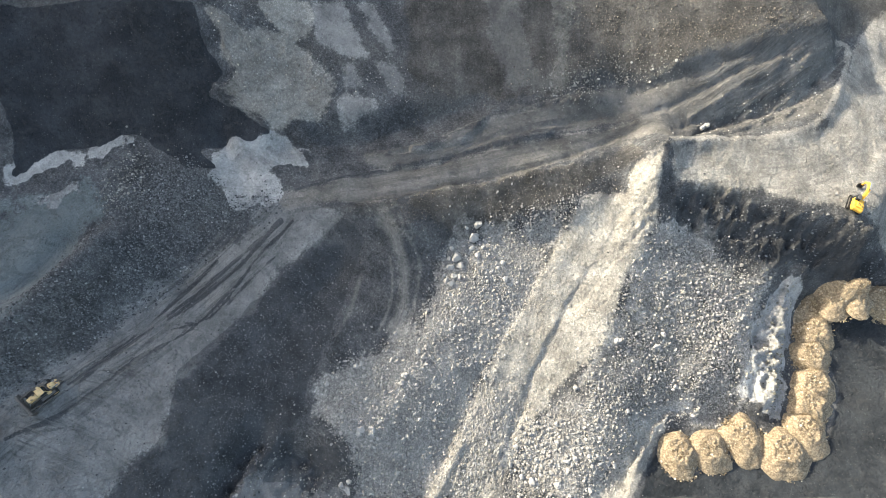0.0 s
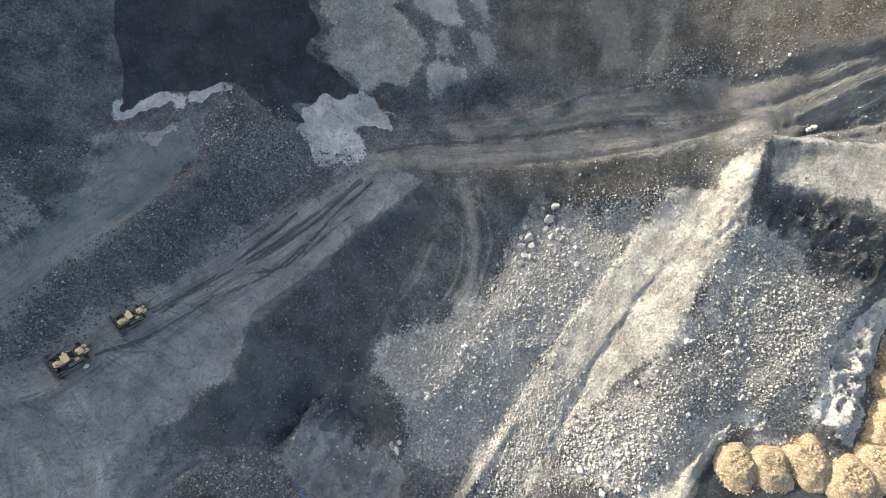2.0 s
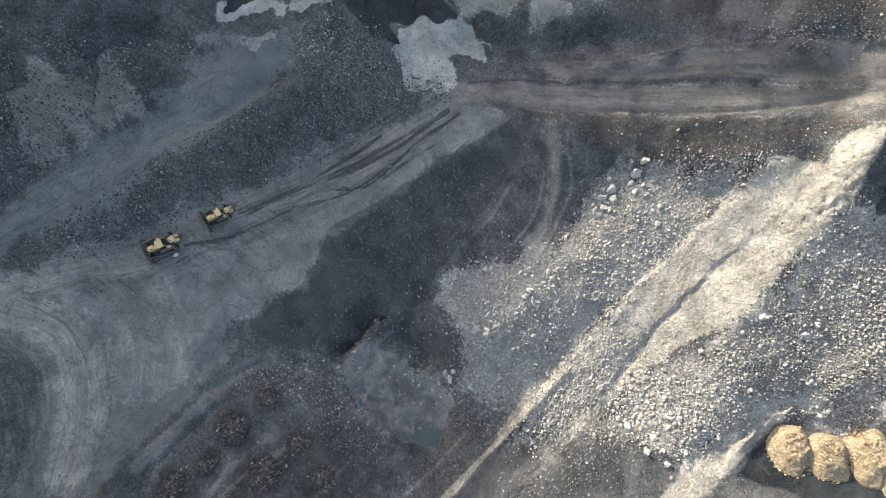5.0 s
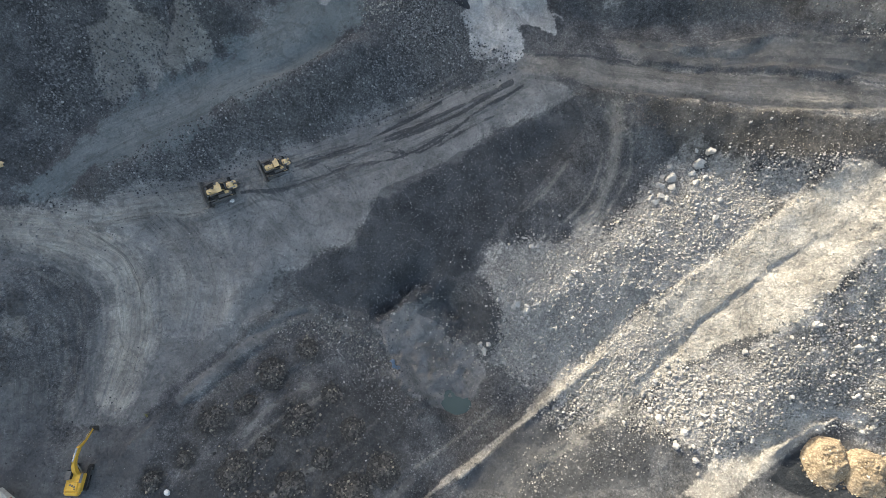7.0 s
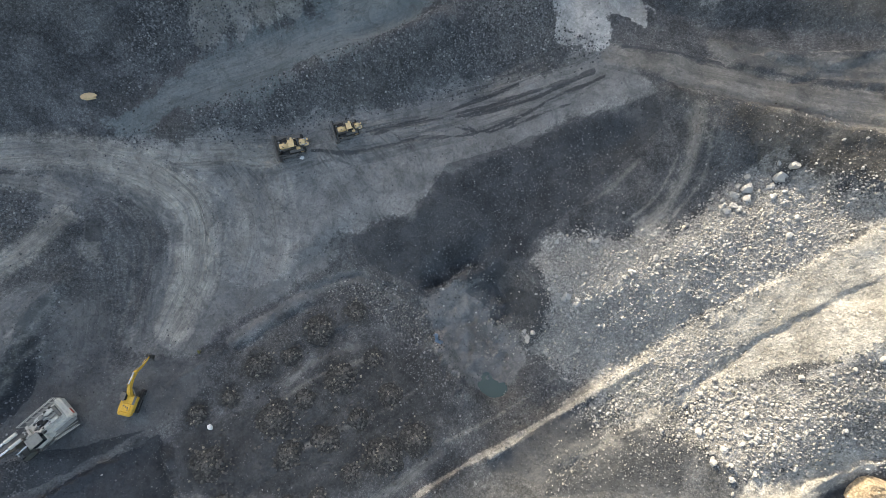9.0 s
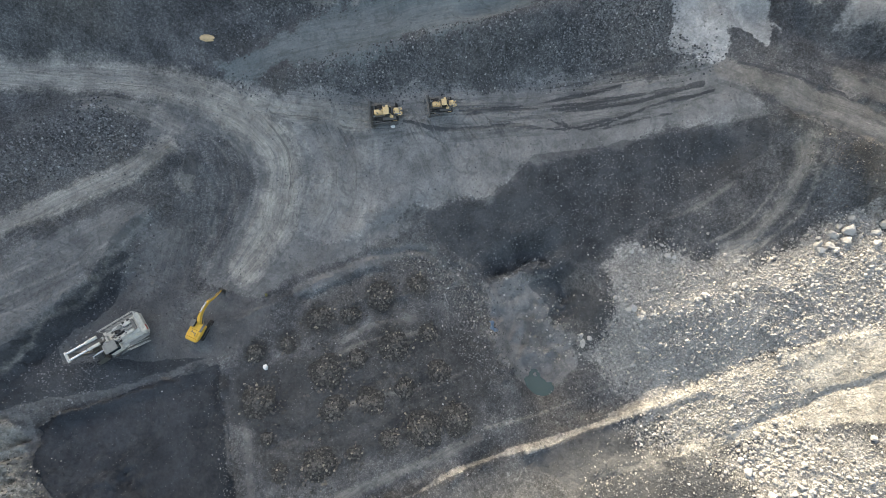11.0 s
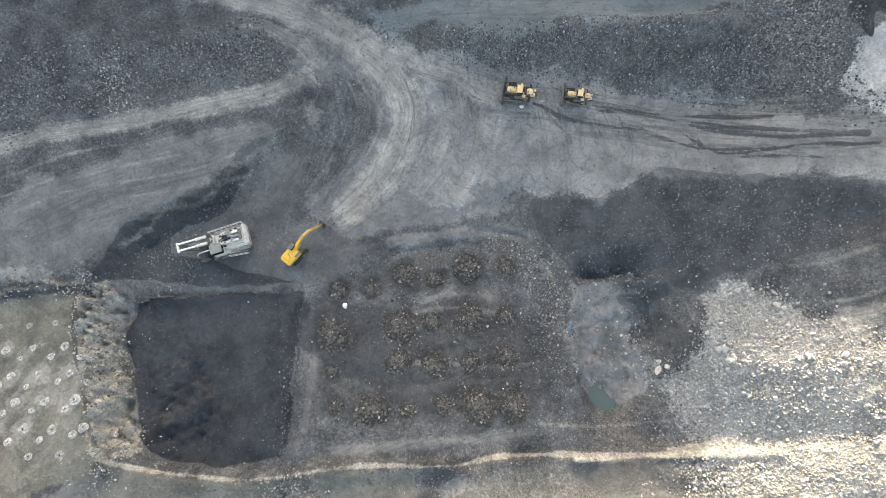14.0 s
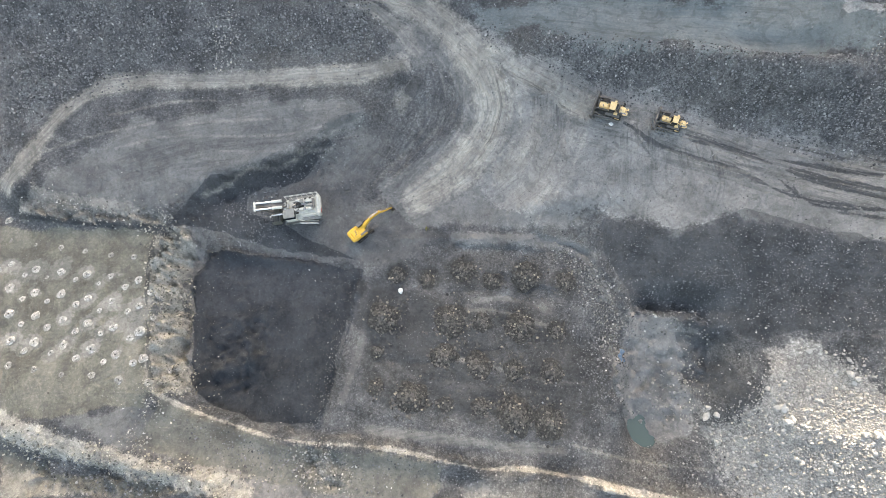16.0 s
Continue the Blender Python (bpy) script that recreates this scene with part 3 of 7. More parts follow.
ruts(3.5, 12, 0.5, (-114.3, -1), (-102.6, 7), (-94.3, 13.8), (-86.7, 19.5))
ruts(6, 12, 0.6, (-95.6, 9.8), (-89.7, 7.5), (-85.5, 1.6), (-82.2, -7.8))
ruts(6, 10, 0.6, (-88.5, 13.4), (-81.8, 6.3), (-75.2, -3.8))
ruts(7, 18, 0.75, (-112.6, -8.1), (-105, -9.3), (-99.4, -15.5), (-95.3, -24.5), (-91, -32))
ruts(2.4, 8, 0.4, (-118.2, -115), (-122, -107.7), (-129.3, -100.1), (-134.1, -91.4), (-134.7, -81.9), (-129.2, -65.2), (-122.7, -45.8), (-117.3, -27.7), (-116, -15.3))
ruts(3.5, 9, 0.35, (-16.2, 70.3), (-12.6, 68.5), (-10.3, 64.8), (-9.3, 59.7), (-9.7, 53.5), (-12.1, 46.8))
ruts(5, 10, 0.75, (-36.4, 72.3), (-24.3, 74.2), (-11.3, 76.5), (8.4, 80.5), (28.9, 86), (53.7, 91.5))
ruts(6, 16, 0.7, (-38.2, 71.1), (-44, 63.3), (-50.8, 56.2), (-58.8, 47.5), (-67.5, 37.7), (-75.5, 29.8))
ruts(5, 10, 0.7, (-87.1, 16.5), (-77, 27.6), (-64.4, 40.7), (-52.3, 52.6), (-42.5, 63))
ruts(9, 9, 0.6, (57, 80.7), (70, 77.8), (83.5, 78.7), (96.5, 85.2), (109.5, 98.5))
ruts(9, 12, 0.5, (-119.7, -88.3), (-118.5, -76), (-114.9, -64.4), (-110.7, -51.5), (-108.4, -38.8))
ruts(5, 8, 0.75, (-18.1, 81.2), (0.3, 84.1), (15.8, 90.6), (31.8, 94.4))
ruts(7, 12, 0.6, (58.5, 92.1), (71.5, 97.8), (85.7, 104.5), (103.8, 118.6))
stones("coal", 11500, 0.2, 0.75, (-38.1, 72.2), (-56.8, 56.7), (-68.1, 47.1), (-81.5, 29.8), (-101.8, 12), (-115.2, 3.5), (-102.8, 17.2), (-86.4, 37.5), (-71.1, 60.8), (-64.3, 73), (-56.1, 76.2), (-48.3, 70.3))
stones("coal", 6000, 0.2, 0.9, (-130.9, 36), (-93.5, 62.3), (-91.7, 58), (-102.5, 39.4), (-118.6, 23.3), (-124.9, 6.8))
stones("coal", 2600, 0.12, 0.7, (-64.4, 4.1), (-56.9, 9.2), (-45.7, 10.2), (-26.8, 1), (-26.8, -5.9), (-44.7, -2))
stones("brown", 2200, 0.1, 0.42, (-19, 70.9), (21.7, 80.2), (42.7, 79), (21.8, 69.8), (-6.1, 65.3))
stones("brown", 3500, 0.12, 0.42, (-6.4, 95.2), (22.8, 100.3), (56.7, 104.1), (84.4, 111.2), (101.4, 117.2), (91.4, 115.9), (43.6, 111.2), (15.8, 103.7))
stones("coal", 8500, 0.22, 1, (-161.3, -104), (-134.3, -20.8), (-118.3, -18.8), (-136.1, -80), (-135.2, -95), (-127.3, -112.8))
stones("coal", 2600, 0.12, 0.5, (-23.1, 69.6), (-35.3, 58.7), (-44.8, 48.1), (-55.3, 37), (-56, 25.5), (-64.9, 16.4), (-58, 11.4), (-42.5, 21), (-30.7, 37.4), (-22.7, 55.3))
stones("cream", 1300, 0.2, 0.9, (-100.8, -84.4), (-97.4, -80.1), (-79.4, -83.2), (-63, -85.5), (-63.8, -89.3))
stones("pale", 2600, 0.1, 0.5, (52.2, 85.3), (33.2, 81.9), (19.9, 56.5), (6.4, 37.5), (-4, 15.4), (11.9, 21.1), (26.6, 40.1), (41, 57.4), (48.5, 72.4))
stones("coal", 1300, 0.15, 0.6, (-57.9, -87.9), (-42.7, -60.8), (-24.8, -25.8), (-14.3, -5.3), (-23.8, -32.1), (-35.7, -63), (-45.8, -79.3))
stones("coal", 1300, 0.15, 0.6, (-25.8, -12.8), (-14, 14.6), (-6.1, 21.3), (-14.1, 1.4))
stones("coal", 900, 0.2, 0.7, (-59.7, -115.5), (-53.3, -102), (-45.8, -89.9), (-45.2, -96.6), (-55.5, -116.1))
stones("coal", 1500, 0.15, 0.6, (-99.8, -79.9), (-103.5, -64.4), (-102.5, -38.9), (-108.9, -30.6), (-105.6, -43.2), (-104.3, -56.7), (-86.7, -57.7), (-93.5, -72.5))
stones("grey", 700, 0.2, 0.8, (-115.3, -107), (-101.8, -80), (-100, -82), (-112.9, -112.6))
stones("pale", 350, 0.2, 0.6, (-54.1, 104.7), (-49.1, 94.1), (-46, 87.2), (-26.3, 93.6), (-9.1, 96.8), (-11.9, 103.8), (-30.2, 103), (-46.7, 107.7))
stones("coal", 2600, 0.12, 0.5, (-132.4, -17.6), (-92.3, -65.5), (-28.5, -25.4), (-18.6, 5.2), (-53.5, 11.6), (-49.2, 53.3), (-108.1, 6.9))
stones("coal", 700, 0.12, 0.5, (-75.8, -43), (-74.7, -40.8), (-65.6, -46.1), (-55.9, -51.6), (-48.2, -56.9), (-44, -59.8), (-45.2, -61.6), (-51.9, -57.1), (-61.1, -51.4), (-69, -47.1))
stones("coal", 1500, 0.14, 0.7, (-65.6, 4.7), (-58.1, 9.8), (-45.7, 10.2), (-26.5, 2.4), (-27.1, -2), (-47.1, 5.8), (-58.1, 5.5))
stones("grey", 700, 0.15, 0.8, (-43.5, -63), (-41.1, -56.4), (-33.4, -56.6), (-34.7, -63.2))
stones("coal", 900, 0.14, 0.8, (-51.1, 13.3), (-42.9, 28), (-35.5, 26.7), (-39.3, 23.2), (-44.6, 12))
stones("grey", 500, 0.2, 1, (-45.4, 11.6), (-39.1, 27), (-25.6, 21.2), (-18.6, 11.4), (-25.9, 4.8))
stones("grey", 1500, 0.14, 0.7, (-66.7, 1.6), (-61.9, 7.9), (-54.5, 10.4), (-47.2, 10.2), (-41, 8.8), (-37.3, 4.5), (-45.1, 3.5), (-52.4, 4.1), (-60.5, 3.2))
stones("pale", 260, 0.2, 0.9, (-143.6, -56), (-141.8, -52.1), (-129.3, -56.2), (-130.3, -60.6), (-137.6, -58.8))
stones("grey", 900, 0.2, 1, (22.8, 99.8), (30.9, 102.8), (43.5, 105.4), (57.9, 105), (57, 102.5), (43.5, 99.1), (29.6, 97.3))
stones("grey", 600, 0.2, 0.9, (53.2, 86.2), (71.4, 98.8), (88.8, 106.6), (103.3, 115.6), (95.5, 97.1), (73.6, 89.2))
stones("brown", 1500, 0.15, 0.7, (29.7, 115.9), (43.8, 117.5), (71, 116.2), (94.7, 119.5), (70.3, 108.4), (50.3, 106.9), (29.6, 107.6))
stones("pale", 900, 0.15, 0.8, (1.9, 34.4), (12.4, 43.2), (15, 36.8), (9.6, 25.7), (6.9, 17), (-0.7, 16.8), (0.6, 25.8))
stones("pale", 420, 0.55, 1.7, (14.8, 26.8), (22.6, 32.1), (32.4, 29.6), (37.5, 25.5), (33.3, 18), (14.4, 17.5))
stones("grey", 500, 0.2, 0.8, (-72.8, 68.5), (-67.1, 77), (-64.6, 73.9), (-69.9, 64.1))
stones("coal", 700, 0.2, 1.2, (54, 74.2), (65.9, 74.4), (80.1, 69.5), (107, 67.6), (108.9, 65), (83, 64.1), (66.9, 67.2))
stones("cream", 900, 0.2, 0.9, (-66.5, -119.3), (-60.6, -108.9), (-54.9, -99), (-47.1, -84.5), (-39.7, -71.3), (-41.6, -79.5), (-49.1, -94.8), (-56.2, -108.8), (-64, -121.3))
stones("grey", 500, 0.2, 0.9, (-42.8, -64.4), (-41.3, -60), (-34.2, -58.7), (-34.2, -63.3), (-38.9, -65.7))
stones("grey", 350, 0.2, 0.9, (-57.5, -96.9), (-60.4, -92.4), (-62.4, -88.3), (-60.1, -88.1), (-54.6, -94.9))
stones("pale", 1500, 0.16, 0.9, (-1.1, 12), (4.4, 23.2), (11.1, 34.9), (14.1, 36.9), (12.8, 26.1), (8.3, 16.9), (2.1, 10.5))
stones("pale", 70, 0.9, 1.7, (26.6, 67), (15.3, 65.9), (7.2, 61.1), (-2.1, 51.6), (-11, 44.3), (-20.9, 37.4), (-22.8, 28.5), (-10.7, 18.9), (1.9, 30.1), (15.1, 51.1))
stones("pale", 50, 0.9, 1.6, (49.5, 68.5), (70, 62.6), (71.1, 39.6), (52.2, 32.9), (27.6, 36.2), (38.9, 50.5))
stones("coal", 1800, 0.12, 0.5, (-56.4, 33.4), (-45.2, 48.5), (-34.1, 59.7), (-21.9, 62.5), (-18.9, 51.1), (-28.2, 35), (-41.7, 24.7), (-52.7, 22.9))
stones("cream", 450, 0.25, 1.1, (82.2, 61.6), (84.8, 62.4), (87.8, 56.5), (84.9, 46.4), (79.5, 34.1), (74.7, 34.4), (71.7, 38.5), (74.4, 46.9))
stones("cream", 500, 0.2, 0.9, (-94, -85.5), (-91.3, -82.3), (-79.4, -83.4), (-69.1, -83.9), (-62.6, -83.6), (-63.3, -87.4), (-74.2, -87.3), (-84.7, -87.5))
stones("coal", 900, 0.15, 0.7, (-3.7, 0.4), (4.5, 9.7), (13.3, 18.5), (20.3, 15.5), (21, 6), (-2.5, -8.8))
stones("grey", 500, 0.15, 0.7, (-3.4, -8.4), (-2.2, 0), (6.5, 10.9), (13.3, 18.5), (16.1, 18.2), (5.8, 6.4))
gully(0.3, 0.35, (45.9, 68.6), (41.9, 64), (37.2, 60), (33.3, 55.4), (28.3, 52.6), (24.5, 45.9), (20.3, 40.5), (18.5, 34), (14.5, 27.8), (11.5, 21.9))
gully(0.7, 0.5, (-6.3, 11), (-9.4, 4.2), (-12.5, -2), (-15.3, -6.5))
gully(0.6, 1.2, (11.5, 21.9), (7.5, 14), (4.1, 7.6), (-1.2, -1.3))
gully(-0.8, 0.9, (3.3, 26.4), (-4.3, 12.7), (-10.2, 2.6), (-16.1, -9.3))
gully(-0.6, 1, (13.3, 24.2), (6.7, 12.1), (-2.3, -1.7))
gully(0.7, 0.7, (-44.5, -61.1), (-47.9, -57.6), (-59.8, -51.4), (-73.7, -44.4))
gully(-0.9, 1.6, (-63.7, -82.6), (-66.1, -78.6), (-63.4, -72.8), (-64.1, -69.5))
gully(-0.7, 1.8, (-78, -70.1), (-71.8, -68.6), (-70.7, -72.8))
gully(-0.7, 1.4, (-107, -118.3), (-107.3, -119.4))
gully(0.8, 0.8, (55.4, 87.8), (70.3, 94.1), (86.2, 98.2), (97.7, 109))
gully(0.7, 0.8, (58.5, 92.1), (75.7, 99.6), (88.7, 107))
gully(0.7, 0.9, (49.8, 94.1), (68.2, 101.7), (85, 108.1))
gully(-0.6, 1, (-19.7, 83.1), (-6.3, 85.2), (8.8, 92.8), (20, 95.4), (37.7, 97.4))
gully(0.8, 1, (46.3, 99.7), (63.8, 104), (81.8, 108.1), (96, 113))
gully(1.2, 1, (-47.5, 14.6), (-44.1, 18.9), (-42.3, 24.9), (-38.4, 25.4))
gully(0.9, 1.2, (-32.8, 18.8), (-33.1, 23), (-30.7, 24.1))
gully(-0.5, 0.8, (-79.2, -32.2), (-74.9, -19.9), (-70.6, -7.5), (-64.4, 4.1), (-57.1, 8.5))
gully(0.35, 0.6, (-63.4, -25.4), (-61.5, -18), (-56.8, -10.4), (-55.7, -5.3))
gully(0.35, 0.6, (-54.8, -45.1), (-50.8, -33.7), (-47.9, -16.7))
gully(0.5, 0.5, (-43.3, -62.5), (-38.9, -62.7), (-34.6, -59.8))
gully(0.5, 0.7, (-61.8, -93.1), (-58.2, -95.7), (-56.3, -99.8))
gully(0.5, 0.8, (-111.4, -6.5), (-103.7, -9.5), (-99.9, -16), (-98.4, -24))
gully(0.4, 0.7, (-107.1, -6.6), (-99.2, -9.6), (-95.2, -16.2))
gully(-0.5, 0.7, (-108.5, -28.9), (-108.6, -36), (-106, -45.4), (-105.8, -53.7))
gully(-2.4, 2, (84.7, 61.7), (83.3, 57.7), (81.8, 50.6), (78.1, 40.4), (75.5, 33.9))
gully(-0.5, 0.8, (-75.4, -41.7), (-65.9, -46.8), (-57.4, -52), (-49.5, -57.3), (-44.8, -60.4))
gully(0.6, 0.6, (-18.2, 81), (-3.5, 81.5), (8.6, 87.9), (29.5, 93.2), (45.9, 95.5))
gully(0.6, 0.6, (-19, 73.1), (1.8, 76.8), (21.8, 81.6), (37.3, 87.5), (46.9, 91))
gully(-0.7, 0.7, (60.1, 94), (74.2, 99.5), (92.3, 108.5), (100.2, 114.5))
gully(0.8, 0.6, (64.4, 92.9), (78.8, 98.3), (95.7, 106.1))
gully(-1.1, 1.1, (-62, -81.5), (-64.5, -77.6), (-65.6, -73.7), (-64.3, -70.1))
gully(-0.9, 1, (-75.8, -71.8), (-69.8, -70.3), (-63.9, -68.9))
gully(0.9, 0.8, (-67.8, -79.7), (-70.3, -75.5), (-71.5, -71.3))
gully(-0.8, 0.8, (61.7, 72), (72.1, 69.5), (80.2, 69.1))
gully(-0.9, 0.8, (69.3, 67.4), (81.8, 65.6), (90.9, 65.6))
gully(0.9, 0.7, (66.2, 69.8), (76.3, 67.6), (86.9, 67.4), (95.2, 63.8))
scarp(1.8, (-104.1, -73.2), (-105.3, -66.4), (-105.4, -59), (-104.8, -50.4), (-106, -44.6), (-107.4, -39.2), (-108.2, -30.4))
scarp(2.2, (-79.1, -48), (-85.4, -59.1), (-88, -65), (-92.3, -72.1), (-92.4, -76), (-86.8, -79.8), (-80.5, -81.3), (-71.7, -82.7), (-65.2, -83.7))
scarp(1.2, (-46.2, -59.5), (-52.7, -55.3), (-62.7, -49.8), (-69.3, -44.5), (-74.9, -41.2))
scarp(-0.8, (-58.4, -80), (-50.7, -70.6), (-46.2, -62.6), (-41.8, -54.4), (-37.1, -45.3), (-32.9, -38.6), (-29.2, -32.3), (-24.8, -23.4), (-20.7, -14.9), (-15.6, -5.5), (-10.1, 3.9))
scarp(-0.9, (-17.6, -9.8), (-14.3, -5), (-11.6, -1.2), (-9.8, 3.5))
scarp(1, (-75.4, -20.9), (-72.3, -15.7), (-70.4, -10.3), (-67.2, -4.4), (-64.3, -0))
scarp(0.9, (-66.2, -16.7), (-61.7, -10.9), (-57.1, -4.8), (-54, -0.7))
scarp(1.3, (-70.6, -3.2), (-67, 2.2), (-61.9, 8), (-54.6, 10.6), (-47.4, 10.6), (-40.7, 8.2), (-36.2, 3.6))
scarp(-1.1, (-24.1, 71.6), (-11.2, 73), (1.8, 75.3), (14.9, 78.3), (28.5, 82.2), (41.1, 86))
scarp(1.2, (-18.6, 85.3), (-3.6, 85.7), (6.6, 89.8), (11.6, 94), (24.1, 96.5), (37.7, 97.2))
scarp(0.8, (-22, 78), (-11.5, 80.7), (8.6, 85.9), (29.4, 90.8))
scarp(0.35, (33.1, 75.7), (30.7, 72.5), (27.3, 68), (23.1, 61.1), (19.2, 54.6), (15.1, 48.8), (10, 42.1), (5.8, 34.6), (2.5, 26.9), (-0.7, 17.9))
scarp(-0.6, (43, 75.6), (38.2, 67.2), (32.8, 59.5), (28.9, 55.2), (24.8, 48.5), (23.1, 45), (20.2, 41.1), (18.3, 36.8), (14.9, 29.1), (12.1, 22.4), (10.4, 17.2))
scarp(1.5, (52.6, 73.9), (58.1, 75.4), (65.9, 74.3), (71.5, 71.5), (80, 69.8), (88.3, 67.7), (94.6, 64.4), (106.7, 67.9))
scarp(1, (-40.6, 21.2), (-45.9, 16.3), (-46.8, 11.7), (-40.9, 6.6), (-32.4, 1.6), (-25, 1.6))
scarp(1, (-41.4, 18.8), (-35.1, 24.5), (-32.8, 25.6), (-27.8, 22.1))
scarp(2, (-100.9, -82.3), (-104, -90), (-107.2, -98.4), (-110.9, -106.3), (-114.4, -112.9))
scarp(1.4, (63.4, 34.4), (53.6, 33.2), (47.4, 29.3), (42.5, 22.4), (39.6, 15.2))
scarp(0.9, (-100, -79.8), (-93.7, -84.9), (-83.7, -86.6), (-76.3, -87.4), (-68.2, -88.3), (-64.4, -88))
scarp(0.6, (-64, -121.3), (-59.6, -112.3), (-54.8, -105.3), (-51.6, -97.5), (-46.7, -89.6), (-41.6, -79.5), (-38.5, -71.5))
scarp(0.8, (-110.9, -15.6), (-104.5, -17.2), (-98.8, -21.4), (-93.7, -28.7))
scarp(0.9, (55.3, 87.6), (70.3, 95.3), (83.1, 100.1), (95.3, 107.9))
scarp(0.9, (60, 93.4), (72.8, 99.4), (85.5, 105.9))
scarp(0.8, (63.1, 87.1), (78.2, 93.6), (88.9, 97.5))
scarp(1.2, (-52.5, 103.3), (-50.2, 100.4), (-49.6, 96.8), (-47.8, 94.9), (-49.8, 92.9), (-51.7, 91.2), (-51, 90.2), (-44.8, 88), (-38.8, 87.6))
scarp(0.7, (-48.9, 105.3), (-44.5, 104.5), (-37.5, 104.1), (-32.1, 102.8), (-25.1, 99.7))
DRILL_FROM, DRILL_ROW, DRILL_COLUMN = (-101.94, -116.15), (2.67, 5.35), (6.01, 0.14)
COAL_HEAPS = [(-66.7, -20.1, 3.3), (-62.8, -14.7, 2.3), (-61.1, -6.9, 3.5), (-56.7, 0.6, 2.8), (-71.2, -34.4, 2), (-67.6, -28.2, 2), (-63, -40, 3.8), (-57.4, -26.6, 3.8), (-54.8, -20.1, 2.3), (-51.1, -12.4, 3.8), (-47.8, -5.4, 2.3), (-56.2, -43.6, 1.5), (-50.5, -30.3, 3.1), (-46.3, -24.4, 3.1), (-43.1, -17.2, 2.3), (-40.1, -9.6, 2.8), (-45.3, -39.5, 3.6), (-49.7, -46, 1.8), (-41.6, -33.3, 2), (-38.7, -26.6, 2.3), (-34.7, -20.3, 4.2), (-30.7, -13.9, 3.5)]
OCHRE_HEAPS = [(54.7, 25.4, 4.7), (61.6, 26.2, 4.5), (69.9, 28.6, 5), (77.9, 25.4, 5.1), (84.5, 30, 4.7), (87.5, 35.7, 4.4), (90, 40.5, 4.4), (91, 46.9, 4.3), (92.8, 52.6, 4.3), (94, 57.2, 4.1), (97.3, 58.3, 4.3), (101.4, 58.5, 4), (109.8, 58.7, 4.3)]
BOULDERS = [(7, 67.8, 1.4), (7.9, 69.7, 1.3), (5.3, 69.2, 0.8), (2.9, 64.2, 1.7), (3.9, 62.2, 1), (1.5, 62.1, 1.1), (2.3, 60.2, 1.3), (0.5, 59.1, 1.1), (1.5, 58.4, 1.1), (3.5, 59.8, 1.1), (1.9, 66.1, 0.8), (-0, 60.4, 0.8), (6.6, 65.9, 0.8), (9.2, 65.7, 0.7), (1.2, 63.9, 0.7), (7.9, 64.3, 0.8), (13.9, 62.7, 0.8), (14.4, 59.5, 1.1), (-18, 28.5, 1.1), (-15.6, 28.2, 1.1), (-21.1, 17.9, 1.3), (-9, 39.3, 1.1), (-18.6, 41.4, 0.8), (-26.1, 37.2, 0.7), (-11.2, 48, 0.7)]

def numpy_noise(x, y, size, seed):
    table = np.random.RandomState(seed).rand(256, 256)
    u, v = x / size, y / size
    i, j = np.floor(u).astype(int), np.floor(v).astype(int)
    u, v = u - i, v - j
    u, v = u * u * (3 - 2 * u), v * v * (3 - 2 * v)
    t = lambda a, b: table[b % 256, a % 256]
    return (t(i, j) * (1 - u) + t(i + 1, j) * u) * (1 - v) + (t(i, j + 1) * (1 - u) + t(i + 1, j + 1) * u) * v - 0.5


def layers(x, y, size, count, seed, fall=0.5):
    return sum(numpy_noise(x + 37 * k, y - 53 * k, size / 2 ** k, seed + k) * fall ** k for k in range(count))


def to_line(x, y, points):
    """Distance to a line, signed to its left, and the way along it."""
    best, side, along, run = np.full(x.shape, 1e9), np.zeros(x.shape), np.zeros(x.shape), 0.0
    for (ax, ay), (bx, by) in zip(points, points[1:]):
        dx, dy = bx - ax, by - ay
        length = math.hypot(dx, dy) + 1e-6
        f = np.clip(((x - ax) * dx + (y - ay) * dy) / length ** 2, 0, 1)
        d = np.hypot(x - ax - f * dx, y - ay - f * dy)
        s = ((y - ay) * dx - (x - ax) * dy) / length
        near = d < best
        best, side, along = np.where(near, d, best), np.where(near, s, side), np.where(near, run + f * length, along)
        run += length
    return best, side, along


def inside(x, y, points):
    hit = np.zeros(x.shape, bool)
    for (ax, ay), (bx, by) in zip(points, points[1:] + points[:1]):
        cross = (ay > y) != (by > y)
        hit ^= cross & (x < (bx - ax) * (y - ay) / (by - ay + 1e-9) + ax)
    return hit


def depth_in(x, y, points):
    d = to_line(x, y, points + points[:1])[0]
    return np.where(inside(x, y, points), d, -d)


KINDS = ("black", "dust", "teal", "road", "brown", "pale", "drill", "white", "rubble", "track", "crag", "stain", "wet", "haul", "loam")


def eased(points, steps=6):
    """A smooth line through the points."""
    p = [points[0]] + list(points) + [points[-1]]
    out = []
    for a, b, c, d in zip(p, p[1:], p[2:], p[3:]):
        for k in range(steps):
            f = k / steps
            out.append(tuple(0.5 * (2 * b[i] + (c[i] - a[i]) * f + (2 * a[i] - 5 * b[i] + 4 * c[i] - d[i]) * f ** 2 + (3 * b[i] - a[i] - 3 * c[i] + d[i]) * f ** 3) for i in (0, 1)))
    return out + [tuple(points[-1])]


